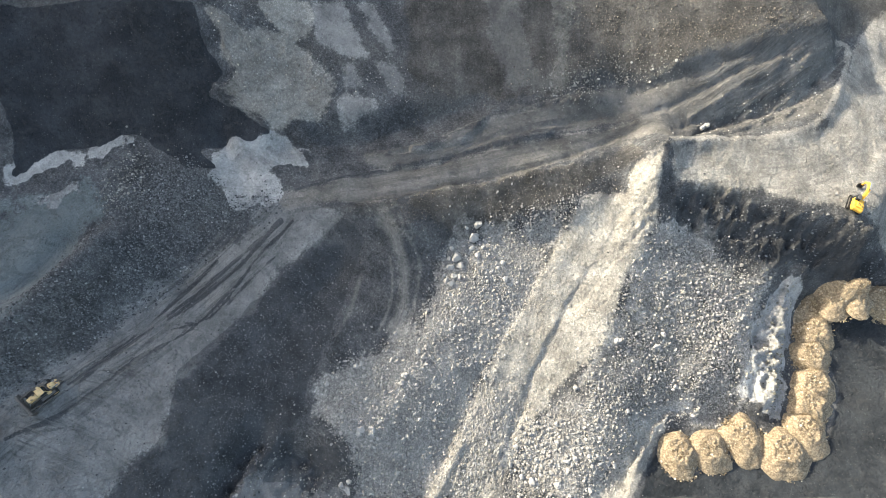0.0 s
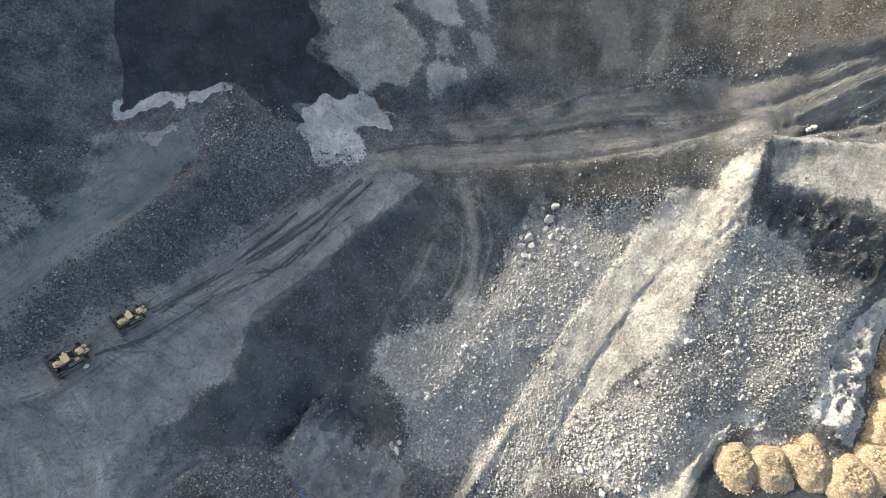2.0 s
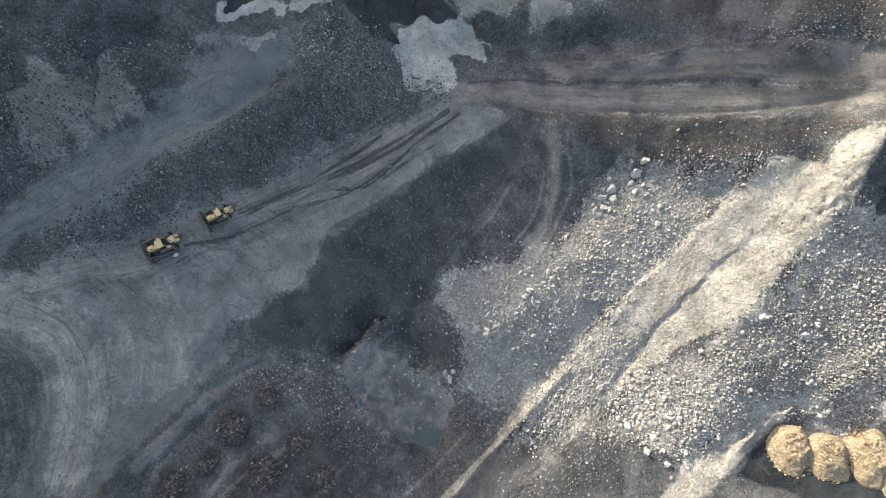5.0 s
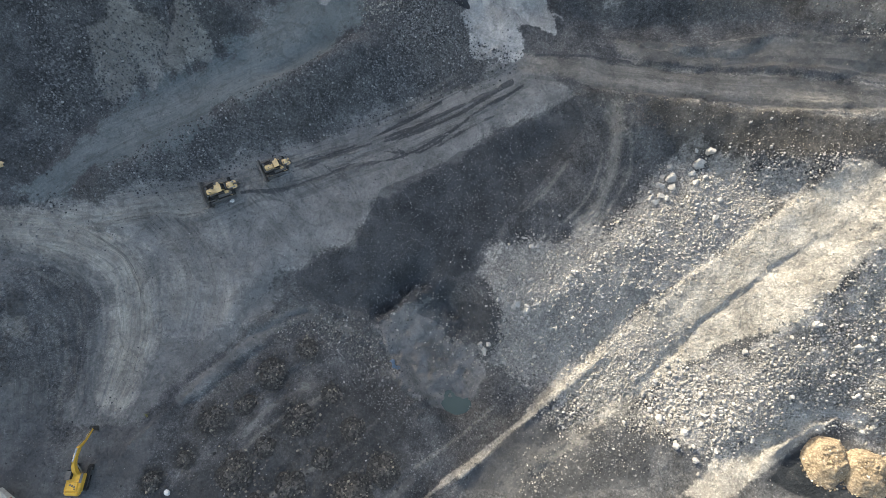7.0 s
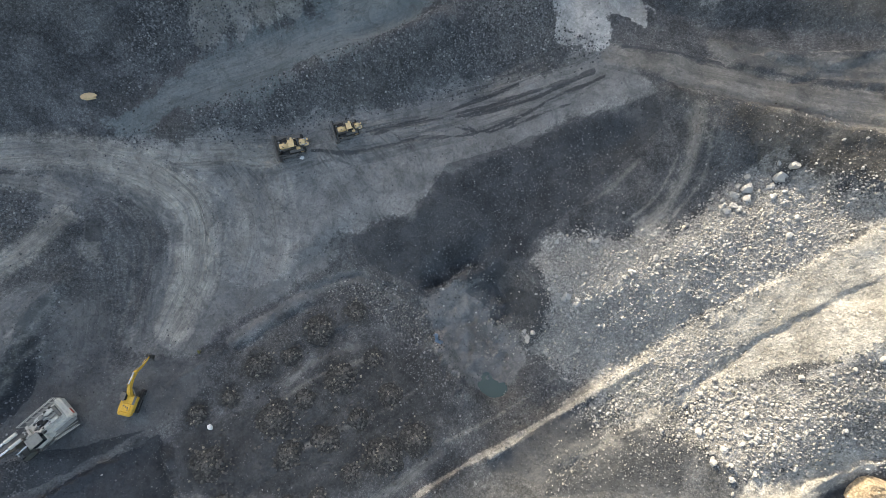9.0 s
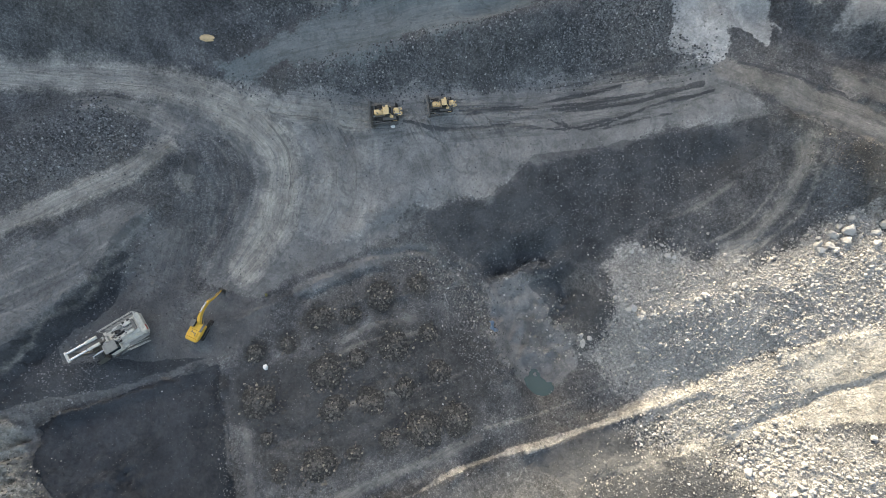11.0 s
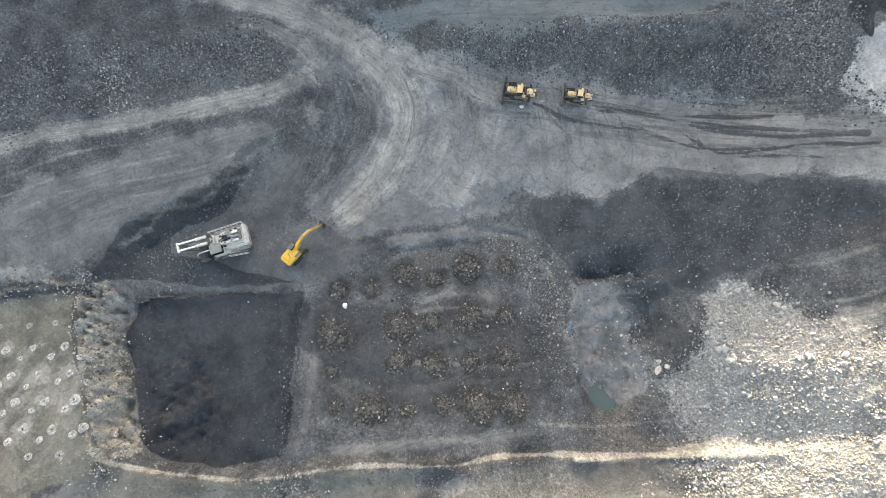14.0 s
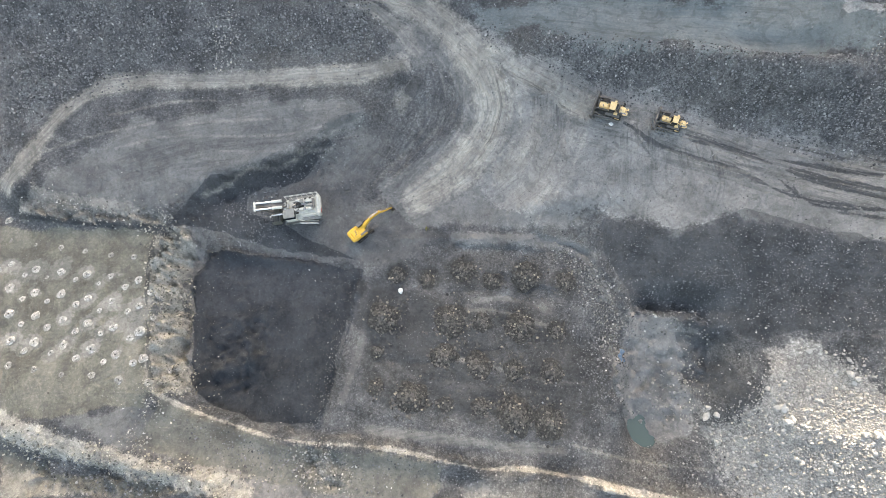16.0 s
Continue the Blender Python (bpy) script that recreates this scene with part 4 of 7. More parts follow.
def blast_holes():
    """Places of the drill holes: x, y, row, column, and whether it lies between two rows."""
    rnd = random.Random(8)
    for row in range(-2, 5):
        for column in range(-3, 6):
            for half in (0, 1):
                c, q = column + 0.5 * half - 0.04 * row, row + 0.34 * half
                if half and (row < 0 or row > 3):
                    continue
                yield (DRILL_FROM[0] + DRILL_ROW[0] * c + DRILL_COLUMN[0] * q + rnd.uniform(-0.4, 0.4),
                       DRILL_FROM[1] + DRILL_ROW[1] * c + DRILL_COLUMN[1] * q + rnd.uniform(-0.4, 0.4), row, column, half)


SPOTS = [("stain", 0.85, x, y, r * 1.5) for x, y, r in COAL_HEAPS]
SPOTS += [("white", 0.14 if half else 0.24, x, y, 1.6 if half else 2.2) for x, y, row, column, half in blast_holes() if 0 <= row <= 3]


def cover(x, y):
    """How far each kind of land cover reaches (0 to 1) and how thick it lies there."""
    masks = {k: np.zeros(x.shape, np.float32) for k in KINDS}
    thick = {k: np.zeros(x.shape, np.float32) for k in KINDS}
    masks["across"], masks["along"] = np.zeros(x.shape, np.float32), np.zeros(x.shape, np.float32)
    wob = layers(x, y, 9.0, 5, 11, 0.62) * 4.0

    def lay(kind, m, v, amount):
        better = v * amount > masks[kind][m] * thick[kind][m]
        masks[kind][m] = np.where(better, v, masks[kind][m])
        thick[kind][m] = np.where(better, amount, thick[kind][m])

    for kind, amount, points in ZONES:
        p = np.array(points)
        soft = {"teal": 3.5, "dust": 1.6, "brown": 1.6, "rubble": 3.2, "road": 1.0, "pale": 1.2, "black": 0.55, "stain": 3.0, "white": 0.6}.get(kind, 0.8)
        m = (x > p[:, 0].min() - 6) & (x < p[:, 0].max() + 6) & (y > p[:, 1].min() - 6) & (y < p[:, 1].max() + 6)
        lay(kind, m, np.clip(0.5 + (depth_in(x[m], y[m], points) + wob[m] * {"white": 1.1, "black": 0.3}.get(kind, 0.45 * soft)) / (2 * soft), 0, 1), amount)
    for kind, amount, sx, sy, r in SPOTS:
        m = (np.abs(x - sx) < r * 1.6) & (np.abs(y - sy) < r * 1.6)
        lay(kind, m, np.clip(1.15 - (np.hypot(x[m] - sx, y[m] - sy) + wob[m] * 0.7) / r, 0, 1), amount)
    nearest, second = np.full(x.shape, 1e9), np.full(x.shape, 1e9)
    for kind, width, amount, points in TRACKS:
        points = eased(points, 6 if width > 0.85 else 3)
        p = np.array(points)
        r = width + 2
        m = (x > p[:, 0].min() - r) & (x < p[:, 0].max() + r) & (y > p[:, 1].min() - r) & (y < p[:, 1].max() + r)
        d, side, along = to_line(x[m], y[m], points)
        lay(kind, m, np.clip((width + wob[m] * min(0.3, width * 0.1) - d) / (0.6 * width + 0.6), 0, 1) * np.clip(np.minimum(along, along.max() - along) / ((1.2 if kind == "track" else 0.6) * width) + 0.05, 0, 1), amount)
        if kind == "track":
            close = np.zeros(x.shape, bool)
            close[m] = d / width < nearest[m]
            second[m] = np.minimum(second[m], np.maximum(nearest[m], d / width))
            nearest[m] = np.minimum(nearest[m], d / width)
            masks["across"][close], masks["along"][close] = side[close[m]], along[close[m]]
    masks["track"] *= np.clip((second - nearest) * 8 + 0.3, 0, 1)
    for k in KINDS:
        masks[k + "_thick"] = thick[k]
    return masks


# ---- the ground, one sheet that runs on to the horizon ----
LINES = {}


def level(name, *points):
    """A crest, toe or edge of the ground, with its heights."""
    LINES[name] = list(points)


level("haul_strip_upper_edge", (-38.1, 72.2, 28.5), (-45.8, 64.2, 25), (-56.9, 56.9, 21.5), (-68.3, 47.3, 20), (-76, 37.6, 19.5), (-81.6, 29.9, 19), (-93.8, 19.7, 18.5), (-98.2, 13.7, 18.5), (-107.3, 5.8, 18.8), (-117.7, 3.2, 19.5), (-124.9, 4.9, 21))
level("haul_strip_lower_edge", (-23.3, 70.3, 26), (-36.5, 58.4, 20), (-44.8, 48.1, 17), (-55.3, 37, 15), (-55.9, 25.4, 10.5), (-67.3, 15.3, 6), (-72.2, 5.1, 3.5), (-76.1, -18.2, 1))
level("haul_strip_middle", (-33.9, 73.5, 28.5), (-40.6, 65, 24.5), (-55.2, 52.8, 19.8), (-64.5, 42.3, 18.5), (-72.9, 34.1, 18.2), (-82.3, 23, 17), (-91.8, 12.5, 13))
level("coal_face_middle", (-22.9, 63.1, 18), (-31.9, 50.6, 14), (-40, 36.2, 8.5), (-46, 23.4, 4.5), (-58.6, 13.4, 2))
level("coal_face_toe", (-29, 33.3, 4.5), (-38.4, 25, 1), (-46.6, 14.2, -0.8), (-58, 11.2, -0.2), (-66.2, 5.1, 0.3))
level("mound_bench_crest", (-79, -32.3, 1.5), (-74.9, -19.9, 1), (-70.6, -7.5, 0.8), (-64.4, 4.1, 0.5), (-56.2, 8.8, 0), (-46.2, 8.1, -1), (-37.4, 4.1, -2), (-31.1, 1.5, -3), (-26.4, 0.1, -4.5))
level("mound_bench_far", (-70, -32.5, 0), (-64.5, -16.8, 0), (-57, 0.7, -0.2))
level("mound_bench_middle", (-59.9, -38.3, -1), (-51.5, -21.8, -1.2), (-43.2, -1.3, -2))
level("mound_bench_near", (-44.8, -50.6, -4), (-38, -33.1, -4.2), (-30.3, -16, -4.8), (-25, -4.1, -5.5))
level("sump_far_edge", (-45.8, 14.1, -4), (-46.2, 21.6, -2.5), (-39.9, 27, -2))
level("sump_floor_left", (-40.3, 9.5, -5.5), (-32.6, 6.3, -7.5), (-25.4, 2.7, -10.8))
level("sump_floor_right", (-36.5, 26.4, -3.5), (-27.1, 20.8, -5.5), (-19.1, 12, -10))
level("pond_bed", (-23.6, 2.8, -11.6), (-21, 5.6, -11.8), (-18.7, 6.2, -11.4))
level("pond_near_bank", (-21.2, -2.7, -8), (-19.1, 0.7, -9.2), (-16.3, 7.3, -9.4))
level("rubble_left_edge", (3.8, 69.1, 20), (-0.9, 60.6, 14.5), (-10.3, 46, 9.6), (-18, 38.6, 6.5), (-26.5, 29.5, 4), (-22.8, 24.4, 1.5), (-20.8, 20.7, -2))
level("rubble_middle", (12.3, 69.2, 22), (6.8, 59.9, 15.5), (-0.8, 51.4, 11.5), (-8.7, 37.9, 6), (-14.6, 28.6, 2.2), (-16.9, 20.7, -3.8), (-16.4, 15.4, -8.2), (-19.4, 5.4, -10.3))
level("pale_slope_left_edge", (26.6, 64.1, 19), (19.4, 55.5, 12), (13.5, 45.7, 7), (6.4, 37.5, 1), (1.3, 26.8, -5), (-4.1, 16.9, -9), (-11.2, 6, -11))
level("pale_slope_crack", (42.3, 78.1, 26.5), (36.2, 66.5, 20.5), (29, 55, 13), (23.5, 45.6, 7.5), (19.8, 40.5, 3), (16.4, 32.4, -2), (10.2, 20.2, -7.5), (1.1, 8.5, -10.5))
level("pale_slope_crest", (49.5, 83.2, 37), (48, 77.6, 35), (48.2, 73.7, 29), (45.1, 66.8, 24), (40.8, 58, 18.5), (37.9, 50.2, 14), (33.4, 42, 8), (27.3, 34, 1), (18.3, 20.4, -8))
level("right_rubble_upper", (56, 71.5, 21.5), (61.6, 68.8, 17.2), (69.1, 65.8, 15.5), (77.1, 60.6, 13))
level("right_rubble_middle", (50.4, 61.6, 18), (47.3, 53.5, 13.5), (45.4, 46.6, 10), (41.2, 38, 4.5), (34.5, 26.2, -2.5), (30.5, 18.9, -6.5))
level("right_rubble_right", (72.2, 55.6, 10), (63.5, 45.5, 6.5), (58.8, 37.6, 2.5), (54.1, 33.3, -4.5))
level("white_bank_crest", (84.7, 63.4, 10.5), (79.3, 57.3, 7), (76.4, 48.4, 3.5), (72.7, 38.4, 0.5), (75.6, 34.4, -1.5))
level("grey_bank", (85.9, 64.9, 12), (91, 63.6, 14), (99.5, 60.7, 13.5))
level("ochre_floor_edge", (55.5, 32.3, -5.5), (69.2, 33, -5.5), (79.4, 34.2, -5), (88.1, 52, -1), (92.4, 61, 2), (103.6, 62.7, 5), (112.2, 59.6, 4.5))
level("ochre_floor", (46.9, 20.6, -8.5), (58.2, 20.5, -8), (80.6, 20.4, -7), (97.8, 38.6, -4), (101.1, 51.4, 0.5), (109.1, 51.2, 1), (97.4, 19.2, -6.5))
level("pale_tongue", (52.7, 31.6, -4), (46, 27, -5), (40.7, 21.4, -6.5), (37, 17, -8), (35.3, 19.3, -7.5), (30.3, 11.1, -9), (26.9, 6, -10))
level("tongue_foot", (51, 30.7, -7), (46.6, 23.1, -9.5))
level("upper_bench_berm", (50.9, 83.6, 37), (60.7, 85.4, 36), (81.9, 87.8, 35.2), (92.2, 93.7, 35.6), (100.5, 104.2, 37), (110.6, 120.8, 39.5), (112.5, 124.5, 40.5), (126, 126, 40), (150, 126, 39))
level("upper_bench_floor", (54.8, 82.9, 32.6), (69.1, 86.1, 32.8), (90.3, 88.5, 33), (107, 103.7, 34), (122, 118, 35.5))
level("upper_bench_mid", (67.8, 80, 31), (81.3, 80.2, 30.8), (94.1, 70.6, 28.2), (100.5, 71.7, 28.6), (108, 89.3, 31.5))
level("upper_bench_near", (53.1, 75, 29.5), (61.8, 76.4, 30), (79.2, 72.9, 29), (92.9, 65.9, 26.5), (97.8, 63.1, 26))
level("dark_hollow", (55.4, 72.1, 25), (63.9, 67.9, 19.5), (74.8, 64.8, 17), (88.6, 63.3, 17.5), (102.5, 61.1, 17))
level("track_slope_foot", (56.4, 90.4, 32.5), (71.9, 94.1, 33), (89.1, 97.7, 35), (100.7, 110.8, 37.5), (107, 122.3, 41))
level("haul_road_near_edge", (-36.2, 71.9, 28.8), (-24, 71.4, 28), (-11.2, 73.7, 28.8), (8.3, 76.2, 30), (21.7, 80.7, 31), (35.7, 86.1, 32), (45.8, 90.4, 33))
level("haul_road_far_edge", (-33.4, 74.7, 29), (-18.1, 79.7, 30), (1.8, 83.3, 31.2), (15.4, 87.2, 32.2), (29.6, 92.2, 33.2), (44.1, 97.1, 34.5))
level("ridge_beyond_road", (-19.2, 84, 30.5), (-6.3, 85.6, 31.8), (8.8, 93.3, 34), (20, 95.9, 35), (39.4, 96.8, 38.5), (47.2, 96.5, 37.5))
level("trough_beyond_ridge", (-31.4, 88.9, 30.5), (-18.9, 89.4, 31), (-6.5, 93.6, 32.8), (8.9, 97.7, 34.8), (23, 99.2, 36.2), (38.1, 100.6, 38.5), (54.7, 101.1, 39), (70.7, 104.6, 43))
level("track_slope_top", (56.4, 104.1, 44), (77, 109.4, 47.5), (96.3, 114.5, 49))
level("road_bank_foot", (-11.1, 68, 25.5), (1.8, 70.2, 25), (15, 71.1, 25), (28.1, 73.3, 26.5), (42.5, 78.7, 26.5))
level("road_bank_low", (-5.5, 64.7, 18), (5.9, 67.8, 19.5), (19.4, 67.3, 19), (26.8, 67.8, 19.5))
level("lower_track", (-19, 70.5, 26.5), (-12.7, 67.9, 22.5), (-9.8, 60.9, 16.5), (-10.3, 51.9, 11), (-11.8, 46.9, 9.5))
level("far_wall_foot", (-40, 86.8, 37.5), (-30.1, 89.4, 37), (-20.9, 91.3, 38), (-7, 94.8, 37.3), (8.9, 100.7, 37.6), (24.1, 101, 39), (37.5, 102.4, 42))
level("far_wall_top", (-45.6, 108, 56), (-30.6, 114.1, 53), (-12.2, 118.2, 51), (8.8, 118.3, 51), (29.8, 118.5, 51), (57.7, 118.6, 51), (83.6, 118, 52.5), (98, 130, 52))
level("white_patch", (-50.8, 82.6, 33.5), (-41.9, 73.4, 30), (-45.3, 84.2, 35.5), (-35.8, 83.8, 31.5))
level("coal_slope_foot", (-89.9, 71.6, 37), (-82.9, 77.3, 39), (-66.7, 80.2, 40.5), (-59.2, 76.9, 37), (-53.2, 74.2, 34.5), (-51.3, 80.8, 36), (-40.6, 85, 38.5))
level("coal_slope_top", (-94.7, 101.7, 59), (-77.5, 99.7, 60), (-63.5, 101.8, 59), (-53, 104.9, 57.5))
level("rubble_spur", (-66.6, 77.9, 39), (-68.4, 68, 34), (-73.5, 60.3, 32), (-79.9, 52.4, 29), (-86, 46.7, 27.5))
level("terrace_crest", (-114.7, 4.2, 20.5), (-102.6, 17.1, 24), (-94.5, 27.3, 26.5), (-86.2, 37.3, 29), (-77.8, 47.9, 32), (-69.4, 58.5, 35))
level("terrace_toe", (-121.9, 6.9, 20.5), (-119, 23.5, 23.5), (-102.9, 39.6, 28), (-95.6, 48.3, 31), (-90.4, 58.1, 34))
level("terrace_middle", (-111.6, 17.9, 22.8), (-99.4, 33.7, 26.5), (-88.4, 48.1, 30.5), (-80.3, 60.8, 35))
level("dump_slope", (-129.3, 14.9, 25.5), (-131.5, 28.4, 36), (-131.3, 36.2, 43.5), (-109.8, 44.2, 44), (-97.7, 50.6, 43), (-110.2, 36.4, 29), (-94.4, 82, 45))
level("top_road", (-171.2, -49.9, 22), (-162.5, -39.7, 21.5), (-143, -20.3, 20.3), (-122.5, -5, 18.5), (-111, -0.1, 17))
level("top_road_upper_toe", (-173.7, -48.7, 22.5), (-156.5, -28.1, 21.5), (-135.9, -9.1, 20.3), (-126, 0.9, 20.8))
level("ramp", (-101.1, 2.3, 14.5), (-93.9, 0.6, 10.5), (-90.4, -8.1, 6.2), (-88.3, -19.7, 3), (-87, -28.6, 1.4))
level("ramp_bank_left", (-111.3, -6.5, 15.5), (-103.8, -11.2, 10), (-100.7, -22.4, 5), (-93.9, -33.3, 2.2))
level("dust_slope", (-85.1, 13.2, 11.5), (-80.5, 6.1, 7), (-80, -4.5, 3.2), (-78.5, -15.5, 1.3), (-70.4, 16.6, 9))
level("side_road", (-114.4, -17.3, 16), (-118.7, -32.9, 15), (-127, -58.8, 14), (-134.3, -80.8, 13.5), (-132.6, -93.1, 12.5), (-124.8, -103.3, 10.5), (-117, -111.9, 8.5))
level("lower_plateau", (-118.8, -99.2, 7.6), (-120.8, -81.1, 10), (-114.3, -55.3, 11), (-111.3, -35.3, 12.5))
level("plateau_edge", (-101.6, -79.8, 4.2), (-104.5, -74.9, 5.2), (-106, -67.6, 6.5), (-105.2, -56.8, 7.6), (-106.3, -42.7, 9), (-109.5, -28.9, 12))
level("plateau_foot", (-99.4, -79.5, 0.2), (-103.1, -75.1, 1), (-104.1, -67.3, 1.6), (-104.1, -53.2, 2.6), (-102.9, -40.4, 4.5))
level("shovel_floor", (-95.4, -66.4, 0.6), (-89.8, -48.6, 0.8), (-82.6, -39.5, 0.9), (-87.4, -31.1, 1.3), (-74.3, -36.5, 0.2))
level("upper_slope", (-155.5, -107, 18), (-146.2, -80.4, 19.5), (-139.9, -54.8, 19), (-130.8, -29, 19), (-132.5, -19.7, 21.5))
level("ledge_crest", (-115.7, -112.3, 6.5), (-111.2, -106.8, 5.6), (-108.2, -99.9, 5), (-104.4, -90.8, 4), (-100.6, -81.3, 3))
level("ledge_foot", (-114.6, -115.9, 1.8), (-110, -108.5, 1.6), (-104.8, -94.8, 1.6), (-100.2, -84.2, 1.6))
level("drill_bench", (-105.7, -118.5, 1.2), (-100.6, -103.9, 1.2), (-90.1, -118.1, 1), (-85.2, -104.3, 1), (-73.7, -117.7, 0.8), (-69.1, -104.7, 0.8), (-95.9, -90.5, 1.2), (-80.6, -91.1, 1), (-65.9, -92.2, 0.8))
level("drill_bench_edge", (-99, -83, 1.8), (-87.1, -86.4, 1.3), (-74.2, -88.1, 1.2), (-64.2, -89.3, 0.9))
level("dark_floor_left", (-96.3, -79.9, -1), (-90.4, -80.3, -4.8), (-79.4, -81.4, -6.2), (-62.9, -83.8, -6.4))
level("dark_floor_lip", (-93.6, -74.3, -0.3), (-88.6, -65.4, -0.8), (-83.5, -54.5, -1), (-76.3, -41.5, -1))
level("dark_floor_far", (-92.5, -75.9, -4.6), (-88, -66.8, -4.4), (-82.2, -55.5, -3.8), (-75.1, -44.5, -2.6))
level("dark_floor_right", (-73.6, -44.1, -2.4), (-61.1, -51.2, -3.4), (-47.8, -59, -4.8), (-45.1, -61, -5.4))
level("step_crest", (-73.5, -41.5, -0.6), (-61.1, -48.6, -1.8), (-47.6, -57, -3.4), (-43.7, -59, -4.2))
level("dark_floor", (-71.6, -75.3, -6), (-67, -63, -5), (-56.2, -75.4, -6.5), (-48.7, -64.6, -6))
level("rim_crest", (-63.8, -89.5, 0.6), (-59.4, -85.1, -2.8), (-53.2, -77.2, -3.8), (-46.1, -66.9, -4), (-41.3, -56.2, -3.8), (-36.5, -45.7, -3.8), (-27.7, -30.8, -5), (-24.6, -22.2, -5.4), (-17.9, -9.9, -7), (-7.1, 8.4, -7.5), (-1.3, 21, -6.5))
level("rim_inner_foot", (-59.4, -83.1, -6.4), (-50.9, -72.7, -6.6), (-44.8, -61.8, -6), (-38, -45.4, -5), (-29.4, -30, -6.4), (-25.3, -20.4, -6.8))
level("rim_outer_foot", (-58.5, -89.6, -3.5), (-49.6, -78.6, -6), (-43.1, -68.2, -6.3), (-33.4, -47, -6.5), (-24.7, -31.7, -8))
level("near_bench", (-65.5, -107.3, 0.2), (-59, -98.1, -2), (-51.7, -89.6, -5.5), (-40.9, -74.6, -6.8), (-28.9, -48.4, -7.6))
level("second_berm", (-67.2, -118.8, -1), (-59.8, -109, -2.2), (-53.4, -99.2, -3.2), (-47, -89.3, -4), (-37.7, -74.5, -5.2))
level("second_berm_foot", (-62.8, -122.6, -6), (-56.2, -111.9, -6.2), (-49.3, -101.7, -7), (-43.5, -91.4, -7.5))
# ridge added out of view; its heights set where its shadow ends
level("unseen_shadow_ridge", (-100, 182, 150), (-110, 167, 150), (-115, 160, 144), (-120, 151.5, 133), (-126, 142, 130), (-130, 135.5, 120.5), (-145, 110, 106.3), (-153, 97, 103), (-164, 75, 106), (-181, 44, 108), (-207, 0, 124), (-235, -25, 140), (-258, -60, 142))
level("ridge_back", (-258, 60, 70), (-235, 130, 80), (-200, 188, 90))
level("west", (-258, -168, 20), (-258, -130, 50))
level("north", (-60, 186, 92), (30, 186, 76), (100, 186, 72), (168, 186, 68))
level("east", (165, 130, 45), (165, 60, 18), (165, 0, -6), (165, -80, -8))
level("south", (120, -165, -8), (0, -165, -8), (-90, -168, -5), (-180, -165, 4))
LAND = skin(LINES)
STEP = 0.44


def axis(low, high, far):
    core = list(np.arange(low, high + 1e-6, STEP))
    d, left, right = STEP, [], []
    while core[-1] + sum(right) < far:
        d *= 1.16
        right.append(d)
    a = core[0] - np.cumsum(right)[::-1]
    return np.concatenate([a, core, core[-1] + np.cumsum(right)])


def land(x, y):
    z = bilinear(LAND, X0, Y0, 1.0, x, y)
    out = np.maximum(np.maximum(X0 - x, x - X1), np.maximum(Y0 - y, y - Y1))
    return z * np.exp(-np.maximum(out, 0) / 250.0) + layers(x, y, 90.0, 3, 5) * np.clip(out, 0, 200) * 0.2


def relief(x, y, masks):
    smooth = np.clip(masks["dust"] * masks["dust_thick"] * 1.3 + masks["teal"] + masks["road"] + masks["haul"] + masks["drill"] * 0.8, 0, 1)
    rough = np.clip(0.35 + 0.25 * masks["rubble"] + 0.3 * masks["pale"] + 0.25 * masks["black"], 0, 1.2) * (1 - 0.65 * smooth)
    z = layers(x, y, 9.0, 2, 21) * 1.1 * (0.35 + 0.4 * rough) + layers(x, y, 3.0, 4, 31, 0.62) * 0.6 * rough
    ruts = numpy_noise(masks["across"] * 1.0, masks["along"] * 0.06, 1.0, 41) + 0.6 * numpy_noise(masks["across"] * 2.3, masks["along"] * 0.1, 1.0, 43)
    crag = masks["crag"] * masks["crag_thick"]
    z = z + crag * ((0.22 - np.abs(layers(x, y, 4.5, 4, 51, 0.68))) * 5.5 + (0.2 - np.abs(layers(x, y, 1.7, 2, 57))) * 1.4)
    z = z + ruts * masks["track"] * masks["track_thick"] * 0.34
    for depth, width, points in GULLIES:
        points = eased(points)
        p = np.array(points)
        m = (x > p[:, 0].min() - 5) & (x < p[:, 0].max() + 5) & (y > p[:, 1].min() - 5) & (y < p[:, 1].max() + 5)
        d = to_line(x[m], y[m], points)[0] + layers(x[m], y[m], 2.5, 2, 61) * 1.1 * width
        z[m] -= depth * np.exp(-np.clip(d / width, 0, 5) ** 2)
    for rise, points in SCARPS:
        points = eased(points, 3)
        p = np.array(points)
        m = (x > p[:, 0].min() - 7) & (x < p[:, 0].max() + 7) & (y > p[:, 1].min() - 7) & (y < p[:, 1].max() + 7)
        d, side, along = to_line(x[m], y[m], points)
        side = side + layers(x[m], y[m], 3.5, 4, 71, 0.65) * 1.6
        fade = np.clip(np.minimum(along, along.max() - along) / 3.0, 0, 1) * np.exp(-(d / 3.5) ** 2)
        z[m] += rise * 0.5 * np.tanh(side / 0.3) * fade
    return z


gx, gy = np.meshgrid(axis(-178.0, 128.0, 1600.0), axis(-126.0, 132.0, 1600.0))
MASKS = cover(gx, gy)
gz = land(gx, gy) + relief(gx, gy, MASKS)


def height(x, y):
    """The ground's height at places of the plan."""
    x, y = np.atleast_1d(np.asarray(x, float)), np.atleast_1d(np.asarray(y, float))
    return bilinear(CORE, -178.0, -126.0, STEP, x, y)


inner_x, inner_y = (gx[0] > -178.01) & (gx[0] < 128.01), (gy[:, 0] > -126.01) & (gy[:, 0] < 132.01)
CORE = gz[np.ix_(inner_y, inner_x)]


